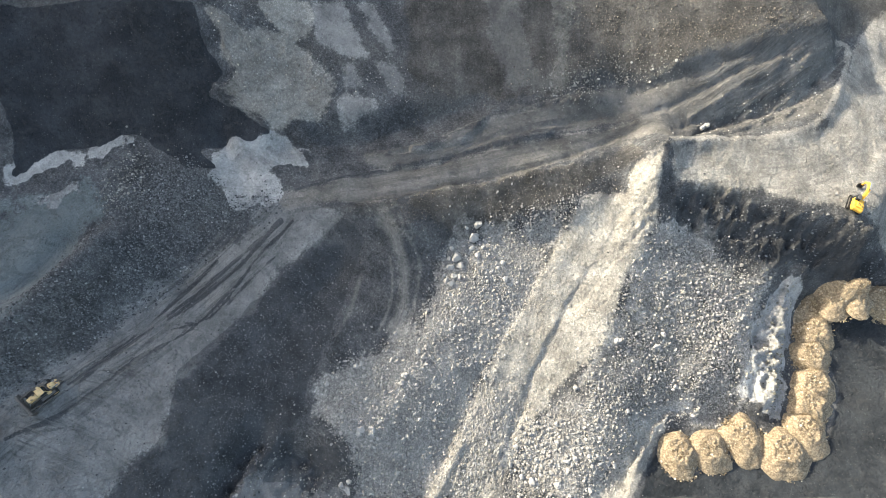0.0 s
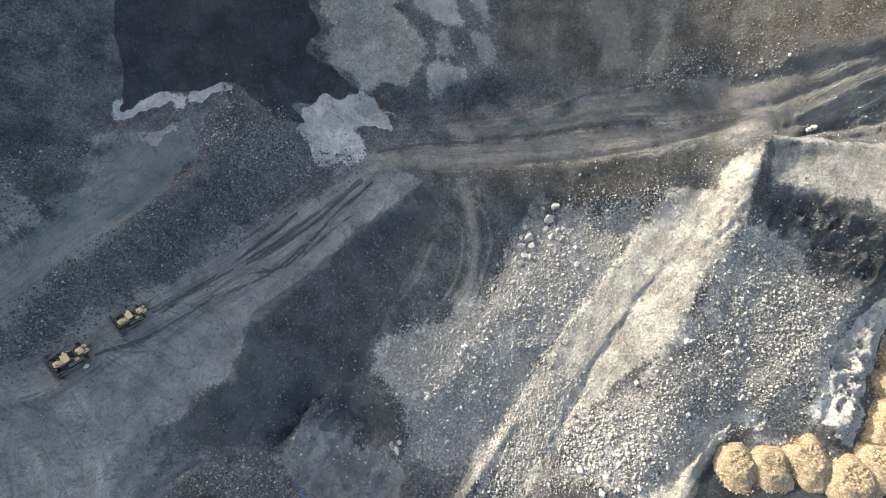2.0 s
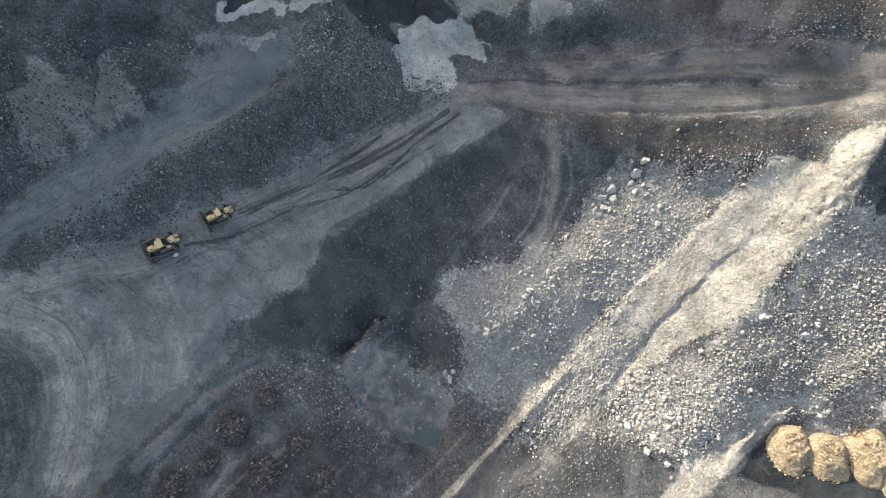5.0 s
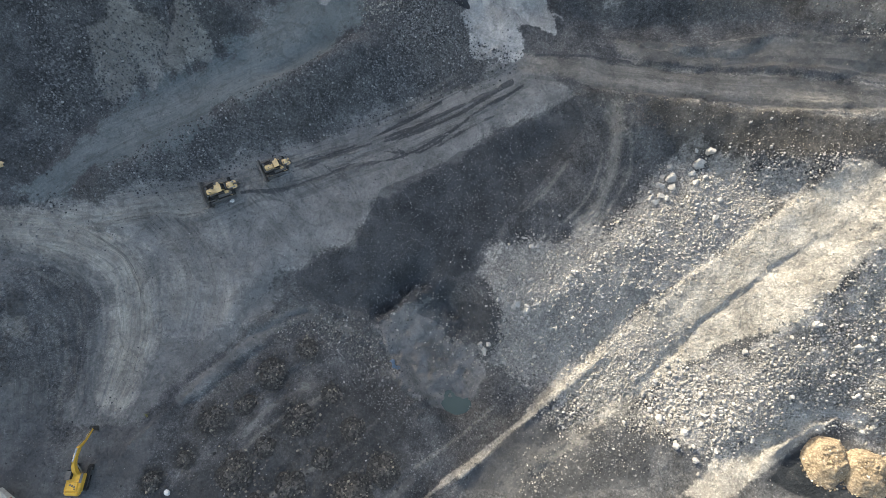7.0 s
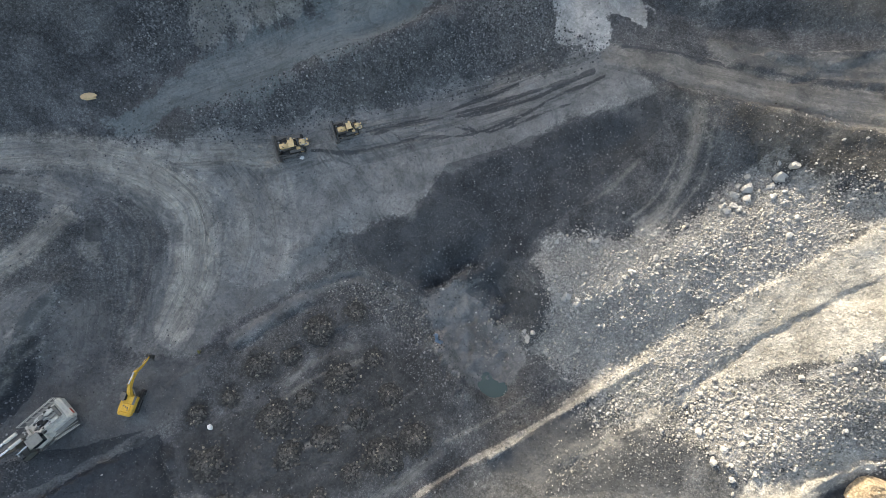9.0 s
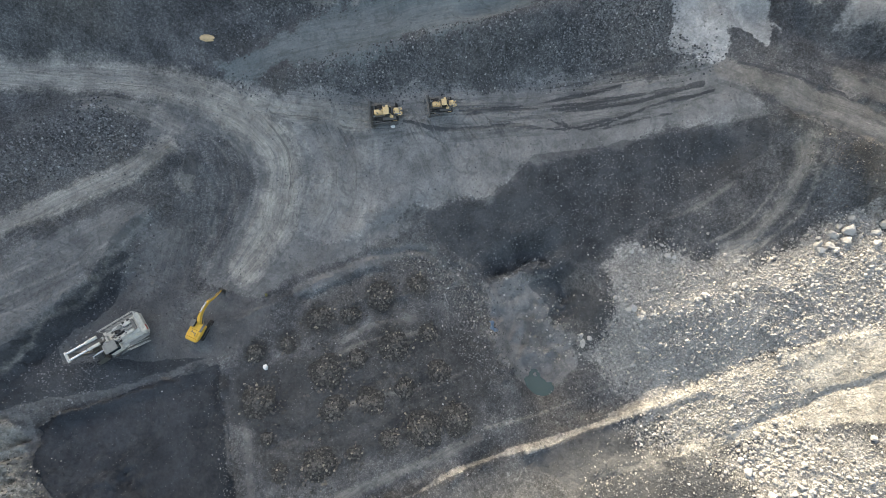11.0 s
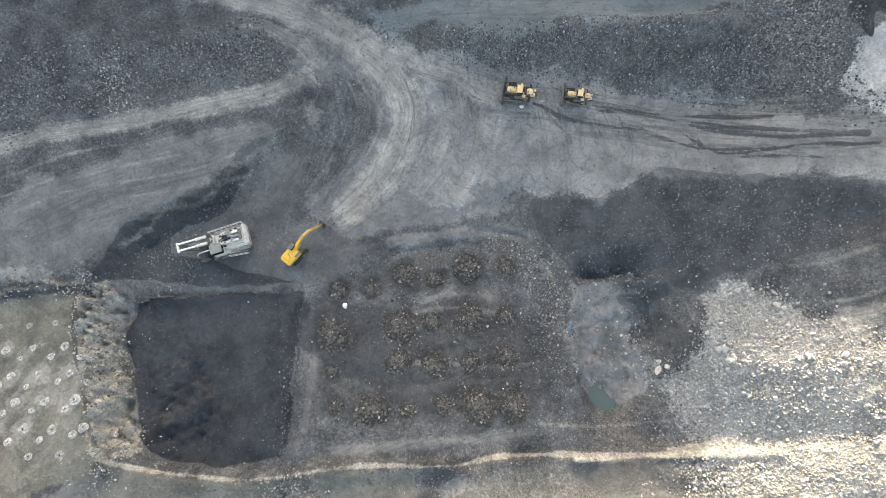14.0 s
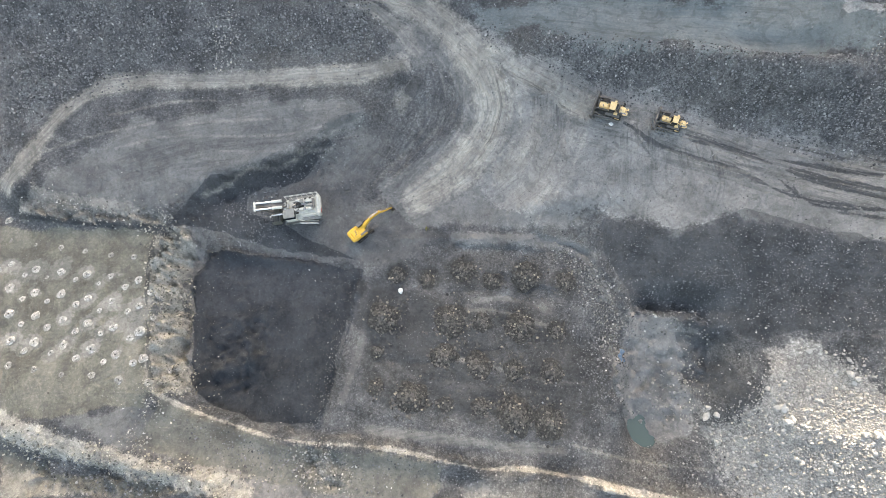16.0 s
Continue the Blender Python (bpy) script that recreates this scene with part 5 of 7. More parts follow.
def sheet(name, gx, gy, gz):
    ny, nx = gx.shape
    me = bpy.data.meshes.new(name)
    me.vertices.add(nx * ny)
    me.vertices.foreach_set("co", np.stack([gx, gy, gz], -1).astype(np.float32).ravel())
    idx = np.arange(nx * ny).reshape(ny, nx)
    quads = np.stack([idx[:-1, :-1], idx[:-1, 1:], idx[1:, 1:], idx[1:, :-1]], -1).reshape(-1, 4)
    me.loops.add(quads.size)
    me.loops.foreach_set("vertex_index", quads.ravel())
    me.polygons.add(len(quads))
    me.polygons.foreach_set("loop_start", np.arange(0, quads.size, 4))
    me.update(calc_edges=True)
    me.validate()
    me.polygons.foreach_set("use_smooth", np.ones(len(quads), bool))
    return me


ground_mesh = sheet("ground", gx, gy, gz)
for key, values in MASKS.items():
    a = ground_mesh.attributes.new("m_" + key, "FLOAT", "POINT")
    a.data.foreach_set("value", values.astype(np.float32).ravel())
ground = tagged(new("ground", ground_mesh), "dark grey coal mine ground with dusty haul roads and pale rubble slopes", "ground", kind="structure")


def ground_material():
    m, t, b = shader("mine_ground", 0.95)
    place = node(t, "NewGeometry").outputs["Position"]
    broad, mid, fine = fuzz(t, place, 0.035, 5), fuzz(t, place, 0.16, 6, 0.58), fuzz(t, place, 1.6, 5, 0.7)
    edge = calc(t, "SUBTRACT", calc(t, "ADD", calc(t, "MULTIPLY", mid, 0.6), calc(t, "MULTIPLY", fine, 0.4)), 0.5)

    def mask(key, sharp=0.25):
        sharp = 0.12 if key == "black" else sharp
        raw = node(t, "Attribute", attribute="m_" + key).outputs["Fac"]
        rim = calc(t, "SUBTRACT", 1.0, calc(t, "ABSOLUTE", calc(t, "SUBTRACT", calc(t, "MULTIPLY", raw, 2.0), 1.0)))
        return ramp(t, calc(t, "ADD", raw, calc(t, "MULTIPLY", calc(t, "MULTIPLY", edge, 2.6), rim)), 0.5 - sharp, 0.5 + sharp)

    def laid(key):
        return calc(t, "MULTIPLY", mask(key), node(t, "Attribute", attribute="m_" + key + "_thick").outputs["Fac"])

    across = calc(t, "ADD", node(t, "Attribute", attribute="m_across").outputs["Fac"], calc(t, "MULTIPLY", fuzz(t, place, 0.06, 3), 2.5))
    along = node(t, "Attribute", attribute="m_along").outputs["Fac"]

    def streaks(wide, long, detail, rough):
        at = node(t, "CombineXYZ")
        plug(t, calc(t, "DIVIDE", across, wide), at.inputs[0])
        plug(t, calc(t, "DIVIDE", along, long), at.inputs[1])
        return fuzz(t, at.outputs[0], 1.0, detail, rough, 0.35)

    band, line = streaks(2.2, 40.0, 4, 0.6), streaks(0.55, 16.0, 4, 0.65)
    c = mix(t, ramp(t, mid, 0.3, 0.7), COAL_LOW, COAL_HIGH)
    c = mix(t, ramp(t, broad, 0.45, 0.7), c, COAL_WARM)
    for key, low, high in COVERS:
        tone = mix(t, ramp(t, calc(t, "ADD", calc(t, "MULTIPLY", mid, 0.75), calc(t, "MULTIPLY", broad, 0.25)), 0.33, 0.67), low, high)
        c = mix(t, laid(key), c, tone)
    track = calc(t, "MULTIPLY", ramp(t, node(t, "Attribute", attribute="m_track").outputs["Fac"], 0.0, 1.0), node(t, "Attribute", attribute="m_track_thick").outputs["Fac"])
    brushed = calc(t, "ADD", 0.28, calc(t, "ADD", calc(t, "MULTIPLY", ramp(t, band, 0.38, 0.62), 0.45), calc(t, "MULTIPLY", ramp(t, line, 0.38, 0.62), 0.4)))
    haul = calc(t, "MULTIPLY", ramp(t, calc(t, "ADD", node(t, "Attribute", attribute="m_haul").outputs["Fac"], calc(t, "MULTIPLY", edge, 1.5)), 0.15, 0.9), node(t, "Attribute", attribute="m_haul_thick").outputs["Fac"])
    c = mix(t, calc(t, "MULTIPLY", haul, brushed), c, mix(t, ramp(t, mid, 0.35, 0.65), (0.375, 0.353, 0.315), (0.51, 0.483, 0.43)))
    dark = calc(t, "ADD", calc(t, "MULTIPLY", ramp(t, band, 0.52, 0.62), 0.5), calc(t, "MULTIPLY", ramp(t, line, 0.52, 0.62), 0.42))
    c = mix(t, calc(t, "MULTIPLY", dark, track), c, (0.07, 0.071, 0.073))
    light = calc(t, "ADD", calc(t, "MULTIPLY", ramp(t, band, 0.46, 0.36), 0.22), calc(t, "MULTIPLY", ramp(t, line, 0.45, 0.34), 0.3))
    c = mix(t, calc(t, "MULTIPLY", light, track), c, (0.33, 0.322, 0.30))
    # stones and grit
    v = node(t, "TexVoronoi", Scale=2.2)
    t.links.new(place, v.inputs["Vector"])
    grit = ramp(t, calc(t, "MULTIPLY", v.outputs["Distance"], calc(t, "ADD", 0.6, mid)), 0.30, 0.16)
    sep = node(t, "SeparateColor")
    t.links.new(v.outputs["Color"], sep.inputs[0])
    pick = ramp(t, sep.outputs[0], 0.80, 0.86)
    c = mix(t, calc(t, "MULTIPLY", calc(t, "MULTIPLY", grit, pick), 0.45), c, (0.30, 0.30, 0.30))
    spot = node(t, "TexVoronoi", Scale=0.55)
    t.links.new(place, spot.inputs["Vector"])
    seen = node(t, "SeparateColor")
    t.links.new(spot.outputs["Color"], seen.inputs[0])
    blot = calc(t, "MULTIPLY", ramp(t, calc(t, "ADD", spot.outputs["Distance"], calc(t, "MULTIPLY", fine, 0.5)), 0.62, 0.42), ramp(t, seen.outputs[1], 0.78, 0.84))
    c = mix(t, calc(t, "MULTIPLY", blot, 0.15), c, (0.07, 0.07, 0.072))
    # every stone and clod a tone of its own, but for the dusty and driven ground
    even = 0.0
    for key, much in (("dust", 0.85), ("teal", 0.95), ("road", 0.8), ("haul", 0.8), ("black", 0.7), ("wet", 0.7), ("pale", 0.5), ("white", 0.75), ("drill", 0.7), ("brown", 0.35), ("stain", 0.4)):
        even = calc(t, "MAXIMUM", even, calc(t, "MULTIPLY", node(t, "Attribute", attribute="m_" + key).outputs["Fac"], much))
    tone = 1.0
    for scale, amount in ((2.3, 0.3), (5.5, 0.7)):
        cells = node(t, "TexVoronoi", Scale=scale)
        t.links.new(place, cells.inputs["Vector"])
        parts = node(t, "SeparateColor")
        t.links.new(cells.outputs["Color"], parts.inputs[0])
        own = calc(t, "POWER", parts.outputs[1], 2.5)
        tone = calc(t, "MULTIPLY", tone, calc(t, "ADD", 1.0 - amount * 0.28, calc(t, "MULTIPLY", own, amount)))
    speckled = mix(t, 1.0, c, tone, "MULTIPLY")
    c = mix(t, even, speckled, c)
    down = node(t, "Mapping")
    down.inputs["Scale"].default_value = (0.22, 0.02, 0.02)
    t.links.new(place, down.inputs["Vector"])
    run = fuzz(t, down.outputs[0], 1.0, 4, 0.55, 0.5)
    c = mix(t, laid("brown"), c, mix(t, 1.0, c, calc(t, "ADD", 0.82, calc(t, "MULTIPLY", ramp(t, run, 0.3, 0.7), 0.36)), "MULTIPLY"))
    shade = calc(t, "ADD", 0.55, calc(t, "ADD", calc(t, "MULTIPLY", ramp(t, fine, 0.3, 0.7), 0.55), calc(t, "MULTIPLY", ramp(t, mid, 0.3, 0.7), 0.3)))
    grain = fuzz(t, place, 4.5, 3, 0.7)
    calm = calc(t, "ADD", 0.74, calc(t, "ADD", calc(t, "MULTIPLY", ramp(t, fine, 0.3, 0.7), 0.12), calc(t, "ADD", calc(t, "MULTIPLY", ramp(t, broad, 0.3, 0.7), 0.28), calc(t, "MULTIPLY", ramp(t, grain, 0.35, 0.65), 0.1))))
    c = mix(t, even, mix(t, 1.0, c, shade, "MULTIPLY"), mix(t, 1.0, c, calm, "MULTIPLY"))
    # scuffed patches on the driven ground
    scuff = calc(t, "MULTIPLY", ramp(t, fuzz(t, place, 0.3, 7, 0.62, 1.2), 0.53, 0.60), even)
    c = mix(t, calc(t, "MULTIPLY", scuff, 0.34), c, (0.075, 0.077, 0.08))
    swept = calc(t, "MULTIPLY", ramp(t, fuzz(t, place, 0.42, 7, 0.6, 2.0), 0.56, 0.63), even)
    c = mix(t, calc(t, "MULTIPLY", swept, 0.22), c, mix(t, 1.0, c, (1.55, 1.53, 1.5), "MULTIPLY"))
    t.links.new(c, b.inputs["Base Color"])
    bump = node(t, "Bump", Strength=1.0, Distance=0.8)
    lump = calc(t, "ADD", calc(t, "MULTIPLY", fuzz(t, place, 1.1, 6, 0.68), 0.8), calc(t, "MULTIPLY", grit, 0.25))
    lump = calc(t, "ADD", lump, calc(t, "MULTIPLY", calc(t, "MULTIPLY", line, track), 0.8))
    lump = calc(t, "SUBTRACT", lump, calc(t, "MULTIPLY", ramp(t, fuzz(t, place, 0.7, 4, 0.6, 1.5), 0.56, 0.66), 0.3))
    t.links.new(lump, bump.inputs["Height"])
    t.links.new(bump.outputs[0], b.inputs["Normal"])
    return m


COAL_LOW, COAL_HIGH, COAL_WARM = (0.072, 0.075, 0.08), (0.125, 0.128, 0.132), (0.118, 0.117, 0.114)
COVERS = (
    ("brown", (0.072, 0.069, 0.065), (0.132, 0.125, 0.115)),
    ("teal", (0.15, 0.176, 0.183), (0.195, 0.217, 0.219)),
    ("dust", (0.222, 0.223, 0.222), (0.335, 0.331, 0.321)),
    ("road", (0.145, 0.138, 0.127), (0.235, 0.223, 0.206)),
    ("drill", (0.118, 0.116, 0.1), (0.205, 0.2, 0.172)),
    ("rubble", (0.25, 0.243, 0.231), (0.40, 0.388, 0.368)),
    ("pale", (0.312, 0.296, 0.264), (0.463, 0.44, 0.395)),
    ("loam", (0.10, 0.096, 0.09), (0.19, 0.181, 0.168)),
    ("white", (0.40, 0.40, 0.395), (0.57, 0.565, 0.55)),
    ("stain", (0.040, 0.041, 0.043), (0.074, 0.074, 0.073)),
    ("wet", (0.012, 0.016, 0.021), (0.03, 0.036, 0.043)),
    # coal, and the painted shade of the plateau face and drill ledge
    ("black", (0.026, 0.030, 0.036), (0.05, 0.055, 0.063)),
)
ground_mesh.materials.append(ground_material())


# ---- loose stones ----
def lump_variants(count, subdivisions, seed):
    out, rnd = [], np.random.RandomState(seed)
    for _ in range(count):
        bm = bmesh.new()
        bmesh.ops.create_icosphere(bm, subdivisions=subdivisions, radius=1)
        v = np.array([p.co[:] for p in bm.verts])
        f = np.array([[p.index for p in q.verts] for q in bm.faces])
        bm.free()
        v *= 1 + rnd.uniform(-0.3, 0.22, (len(v), 1))
        for _ in range(3):
            n = rnd.normal(size=3)
            n /= np.linalg.norm(n)
            d = v @ n
            v -= np.clip(d - rnd.uniform(0.5, 0.8), 0, None)[:, None] * n
        out.append((v, f))
    return out


def chip_variants(count, seed):
    """Angular chips: a box pulled out of shape."""
    out, rnd = [], np.random.RandomState(seed)
    f = np.array([(0, 1, 3), (0, 3, 2), (4, 6, 7), (4, 7, 5), (0, 4, 5), (0, 5, 1), (2, 3, 7), (2, 7, 6), (0, 2, 6), (0, 6, 4), (1, 5, 7), (1, 7, 3)])
    for _ in range(count):
        v = np.array([(x, y, z) for x in (-1, 1) for y in (-1, 1) for z in (-1, 1)], float) * 0.72
        v += rnd.uniform(-0.34, 0.34, v.shape)
        out.append((v, f))
    return out


STONES, BIG_STONES, CHIPS = lump_variants(10, 1, 3), lump_variants(6, 2, 4), chip_variants(12, 6)


def turns(rnd, n):
    q = rnd.normal(size=(n, 4))
    q /= np.linalg.norm(q, axis=1, keepdims=True)
    w, x, y, z = q.T
    return np.stack([np.stack([1 - 2 * (y * y + z * z), 2 * (x * y - z * w), 2 * (x * z + y * w)], -1),
                     np.stack([2 * (x * y + z * w), 1 - 2 * (x * x + z * z), 2 * (y * z - x * w)], -1),
                     np.stack([2 * (x * z - y * w), 2 * (y * z + x * w), 1 - 2 * (x * x + y * y)], -1)], 1)


def pile_mesh(name, at, size, seed, variants, material):
    """Many stones in one mesh."""
    rnd = np.random.RandomState(seed)
    n = len(at)
    kind = rnd.randint(0, len(variants), n)
    if variants is CHIPS:
        variants = CHIPS + STONES
        kind = np.where(size > 0.24, len(CHIPS) + rnd.randint(0, len(STONES), n), kind)
    turn = turns(rnd, n)
    stretch = rnd.uniform(0.65, 1.25, (n, 3)) * size[:, None]
    verts, faces, base = [], [], 0
    for k, (v, f) in enumerate(variants):
        m = kind == k
        c = int(m.sum())
        if not c:
            continue
        p = np.einsum("nij,nvj->nvi", turn[m], v[None] * stretch[m][:, None]) + at[m][:, None]
        verts.append(p.reshape(-1, 3))
        faces.append((f[None] + (base + np.arange(c) * len(v))[:, None, None]).reshape(-1, 3))
        base += c * len(v)
    verts, faces = np.concatenate(verts), np.concatenate(faces)
    me = bpy.data.meshes.new(name)
    me.vertices.add(len(verts))
    me.vertices.foreach_set("co", verts.astype(np.float32).ravel())
    me.loops.add(faces.size)
    me.loops.foreach_set("vertex_index", faces.ravel().astype(np.int32))
    me.polygons.add(len(faces))
    me.polygons.foreach_set("loop_start", np.arange(0, faces.size, 3))
    me.update(calc_edges=True)
    me.validate()
    me.polygons.foreach_set("use_smooth", np.zeros(len(me.polygons), bool))
    me.materials.append(material)
    return me


def stone_material(name, dark, light, odd, share):
    m, t, b = shader(name, 0.88)
    geo = node(t, "NewGeometry")
    r = geo.outputs["Random Per Island"]
    place = geo.outputs["Position"]
    c = mix(t, r, dark, light)
    c = mix(t, ramp(t, calc(t, "FRACT", calc(t, "MULTIPLY", r, 37.3)), 1 - share, 1 - share * 0.6), c, odd)
    c = mix(t, 1.0, c, calc(t, "ADD", 0.6, calc(t, "MULTIPLY", fuzz(t, place, 2.5, 5, 0.7), 0.8)), "MULTIPLY")
    t.links.new(c, b.inputs["Base Color"])
    bump = node(t, "Bump", Strength=0.6, Distance=0.08)
    t.links.new(fuzz(t, place, 6.0, 4), bump.inputs["Height"])
    t.links.new(bump.outputs[0], b.inputs["Normal"])
    return m


STONE_LOOKS = {
    "coal": stone_material("coal_stone", (0.045, 0.047, 0.05), (0.24, 0.243, 0.247), (0.38, 0.38, 0.37), 0.035),
    "cream": stone_material("cream_rock", (0.09, 0.087, 0.077), (0.42, 0.40, 0.335), (0.52, 0.49, 0.42), 0.15),
    "grey": stone_material("grey_stone", (0.10, 0.10, 0.093), (0.33, 0.322, 0.295), (0.50, 0.49, 0.46), 0.1),
    "pale": stone_material("pale_stone", (0.225, 0.218, 0.206), (0.435, 0.421, 0.398), (0.54, 0.49, 0.40), 0.05),
    "brown": stone_material("brown_stone", (0.08, 0.072, 0.064), (0.20, 0.18, 0.155), (0.36, 0.32, 0.26), 0.12),
}


def scatter(points, count, low, high, seed, clump=0.5, stray=0.0):
    rnd = np.random.RandomState(seed)
    p = np.array(points)
    lo, hi = p.min(0) - 9, p.max(0) + 9
    xy = rnd.uniform(lo, hi, (count * 30, 2))
    d = depth_in(xy[:, 0], xy[:, 1], points)
    keep = rnd.rand(len(xy)) < np.clip(np.clip(0.45 + d / 7.0, 0, 1) ** 1.5, np.where(d > -9, stray, 0), 1) * np.clip(0.7 + clump * 2.4 * layers(xy[:, 0], xy[:, 1], 9.0, 3, seed + 9), 0.08, 1)
    xy = xy[keep][:count]
    size = np.minimum(low * (1 - rnd.rand(len(xy))) ** -0.43, high * rnd.uniform(0.6, 1.0, len(xy)))
    return xy, size * 0.5


def field(name, label, stone, points, count, low, high, seed, variants=CHIPS):
    xy, size = scatter(points, count, low, high, seed, 0.5, 0.01 if name == "rubble_slope" else 0.004)
    at = np.column_stack([xy, height(xy[:, 0], xy[:, 1]) + size * 0.25])
    ob = new(name, pile_mesh(name, at, size, seed, variants, STONE_LOOKS[stone]))
    return tagged(ob, label, "rubble", kind="stuff")


RUBBLE = [points for kind, amount, points in ZONES if kind == "rubble"]
field("rubble_slope", "pale grey blasted rock rubble on the pit slope", "pale", RUBBLE[1], 31000, 0.14, 1.0, 71)
field("rubble_slope", "pale grey blasted rock rubble beside the pale ridge", "pale", RUBBLE[2], 21000, 0.14, 1.1, 72)
field("rubble_slope", "grey brown blasted rock rubble beside the pale ridge", "grey", RUBBLE[2], 12000, 0.14, 0.9, 76)
field("rubble_slope", "grey broken rock rubble on the foot of the pale slope", "pale", RUBBLE[3], 3000, 0.16, 0.9, 73)
field("rubble_slope", "small pale rubble between two dusty ridges", "grey", RUBBLE[0], 1200, 0.2, 0.9, 74)
LOOK_WORDS = {"coal": "dark grey coal and shale stones lying on the slope", "grey": "grey broken rock at the bench face", "cream": "cream weathered rock blocks on the bench face",
              "pale": "small pale stones on dusty ground", "brown": "brown stones on the road bank"}
for k, (stone, count, low, high, points) in enumerate(STONE_FIELDS):
    field("loose_stones", LOOK_WORDS[stone], stone, points, int(count), low * 0.9, high * 0.85, 100 + k)


def joined(name, bm, material, smooth=False):
    me = bpy.data.meshes.new(name)
    bm.to_mesh(me)
    bm.free()
    me.materials.append(material)
    if smooth:
        me.polygons.foreach_set("use_smooth", np.ones(len(me.polygons), bool))
    return me


def part(name, bm, material, parent, label="", smooth=False):
    ob = new(name, joined(name, bm, material, smooth) if isinstance(bm, bmesh.types.BMesh) else bm)
    ob.parent = parent
    return tagged(ob, label) if label else ob


for k, (x, y, r) in enumerate(BOULDERS):
    me = pile_mesh("boulder", np.zeros((1, 3)), np.array([r]) * 0.8, 300 + k, BIG_STONES, STONE_LOOKS["pale"])
    ob = tagged(new("boulder", me), "pale grey angular boulder at the edge of the rubble", "boulder", "boulders at the rubble edge")
    ob.location = (x, y, float(height(x, y)[0]) + r * 0.3)


for k, (x, y, r) in enumerate([(19.8, 20.0, 1.02), (17.6, 21.0, 0.68), (25.2, 19.1, 0.77), (24.5, 15.7, 0.77), (27.6, 23.7, 0.77), (29.4, 24.1, 0.68), (27.7, 17.1, 0.6), (32.5, 24.4, 0.6), (35.0, 27.8, 0.6), (29.1, 14.7, 0.68), (32.4, 18.0, 0.6), (19.7, 24.9, 0.6), (26.7, 27.5, 0.51), (38.3, 22.9, 0.51), (48.9, 45.6, 0.85), (50.6, 48.0, 0.68), (39.3, 46.0, 0.85), (-18.6, 28.3, 0.68), (-15.8, 28.8, 0.77), (-18.5, 27.7, 0.68), (-15.8, 27.7, 0.85), (-9.6, 37.6, 0.77), (-20.8, 19.3, 0.77), (-22.6, 19.0, 0.6), (-16.0, 17.4, 0.6), (-5.4, 31.2, 0.6), (-2.9, 35.9, 0.51), (-1.2, 37.5, 0.51), (-19.7, 40.9, 0.68), (-22.4, 27.7, 0.51), (-14.0, 30.3, 0.51), (-11.9, 42.5, 0.43)]):
    me = pile_mesh("boulder", np.zeros((1, 3)), np.array([r]), 400 + k, BIG_STONES, STONE_LOOKS["pale"])
    ob = tagged(new("boulder", me), "large pale boulder lying on the broken rubble slope", "boulder", "boulders on the rubble")
    ob.location = (x, y, float(height(x, y)[0]) + r * 0.35)


# ---- heaps ----
def heap_mesh(name, radius, tall, seed, material, top=0.0, rough=0.12, rings=14, spokes=40, ground_at=None, lean=(0.0, 0.0)):
    """A tipped heap whose foot follows the ground."""
    bm = bmesh.new()
    rows = []
    for i in range(rings + 1):
        f = i / rings
        row = []
        for j in range(spokes):
            a = 2 * math.pi * j / spokes
            wob = 1 + 0.3 * noise.noise((math.cos(a) * 1.4 + seed, math.sin(a) * 1.4, seed * 1.7))
            r = radius * f * wob
            x, y = r * math.cos(a) + lean[0] * (1 - f), r * math.sin(a) + lean[1] * (1 - f)
            g = max(0.0, f - top) / (1 - top)
            z = tall * (1 - g) * (1 if f > top else 1 - 0.08 * noise.noise((x, y, seed)))
            z += tall * rough * noise.noise((x * 1.3 + seed, y * 1.3, seed)) * (1 - f * 0.6) + tall * rough * 0.7 * noise.noise((x * 3.1, y * 3.1 + seed, seed))
            if ground_at:
                z += ground_at(x, y) - (0.25 if i == rings else 0.0)
            row.append(bm.verts.new((x, y, z)))
            if i == 0:
                break
        rows.append(row)
    for j in range(spokes):
        bm.faces.new((rows[0][0], rows[1][j], rows[1][(j + 1) % spokes]))
        for i in range(1, rings):
            a, b = rows[i], rows[i + 1]
            bm.faces.new((a[j], b[j], b[(j + 1) % spokes], a[(j + 1) % spokes]))
    return joined(name, bm, material, True)


def soil(name, low, high, spots, scale=2.0):
    m, t, b = shader(name, 0.95)
    place = node(t, "NewGeometry").outputs["Position"]
    n = fuzz(t, place, scale, 6, 0.7)
    c = mix(t, ramp(t, n, 0.3, 0.7), low, high)
    c = mix(t, ramp(t, fuzz(t, place, scale * 3, 3), 0.6, 0.68), c, spots)
    cells = node(t, "TexVoronoi", Scale=3.2)
    t.links.new(place, cells.inputs["Vector"])
    parts = node(t, "SeparateColor")
    t.links.new(cells.outputs["Color"], parts.inputs[0])
    c = mix(t, 1.0, c, calc(t, "ADD", 0.72, calc(t, "MULTIPLY", calc(t, "POWER", parts.outputs[0], 1.8), 0.7)), "MULTIPLY")
    t.links.new(c, b.inputs["Base Color"])
    bump = node(t, "Bump", Strength=0.9, Distance=0.3)
    t.links.new(fuzz(t, place, 3.0, 5, 0.75), bump.inputs["Height"])
    t.links.new(bump.outputs[0], b.inputs["Normal"])
    return m


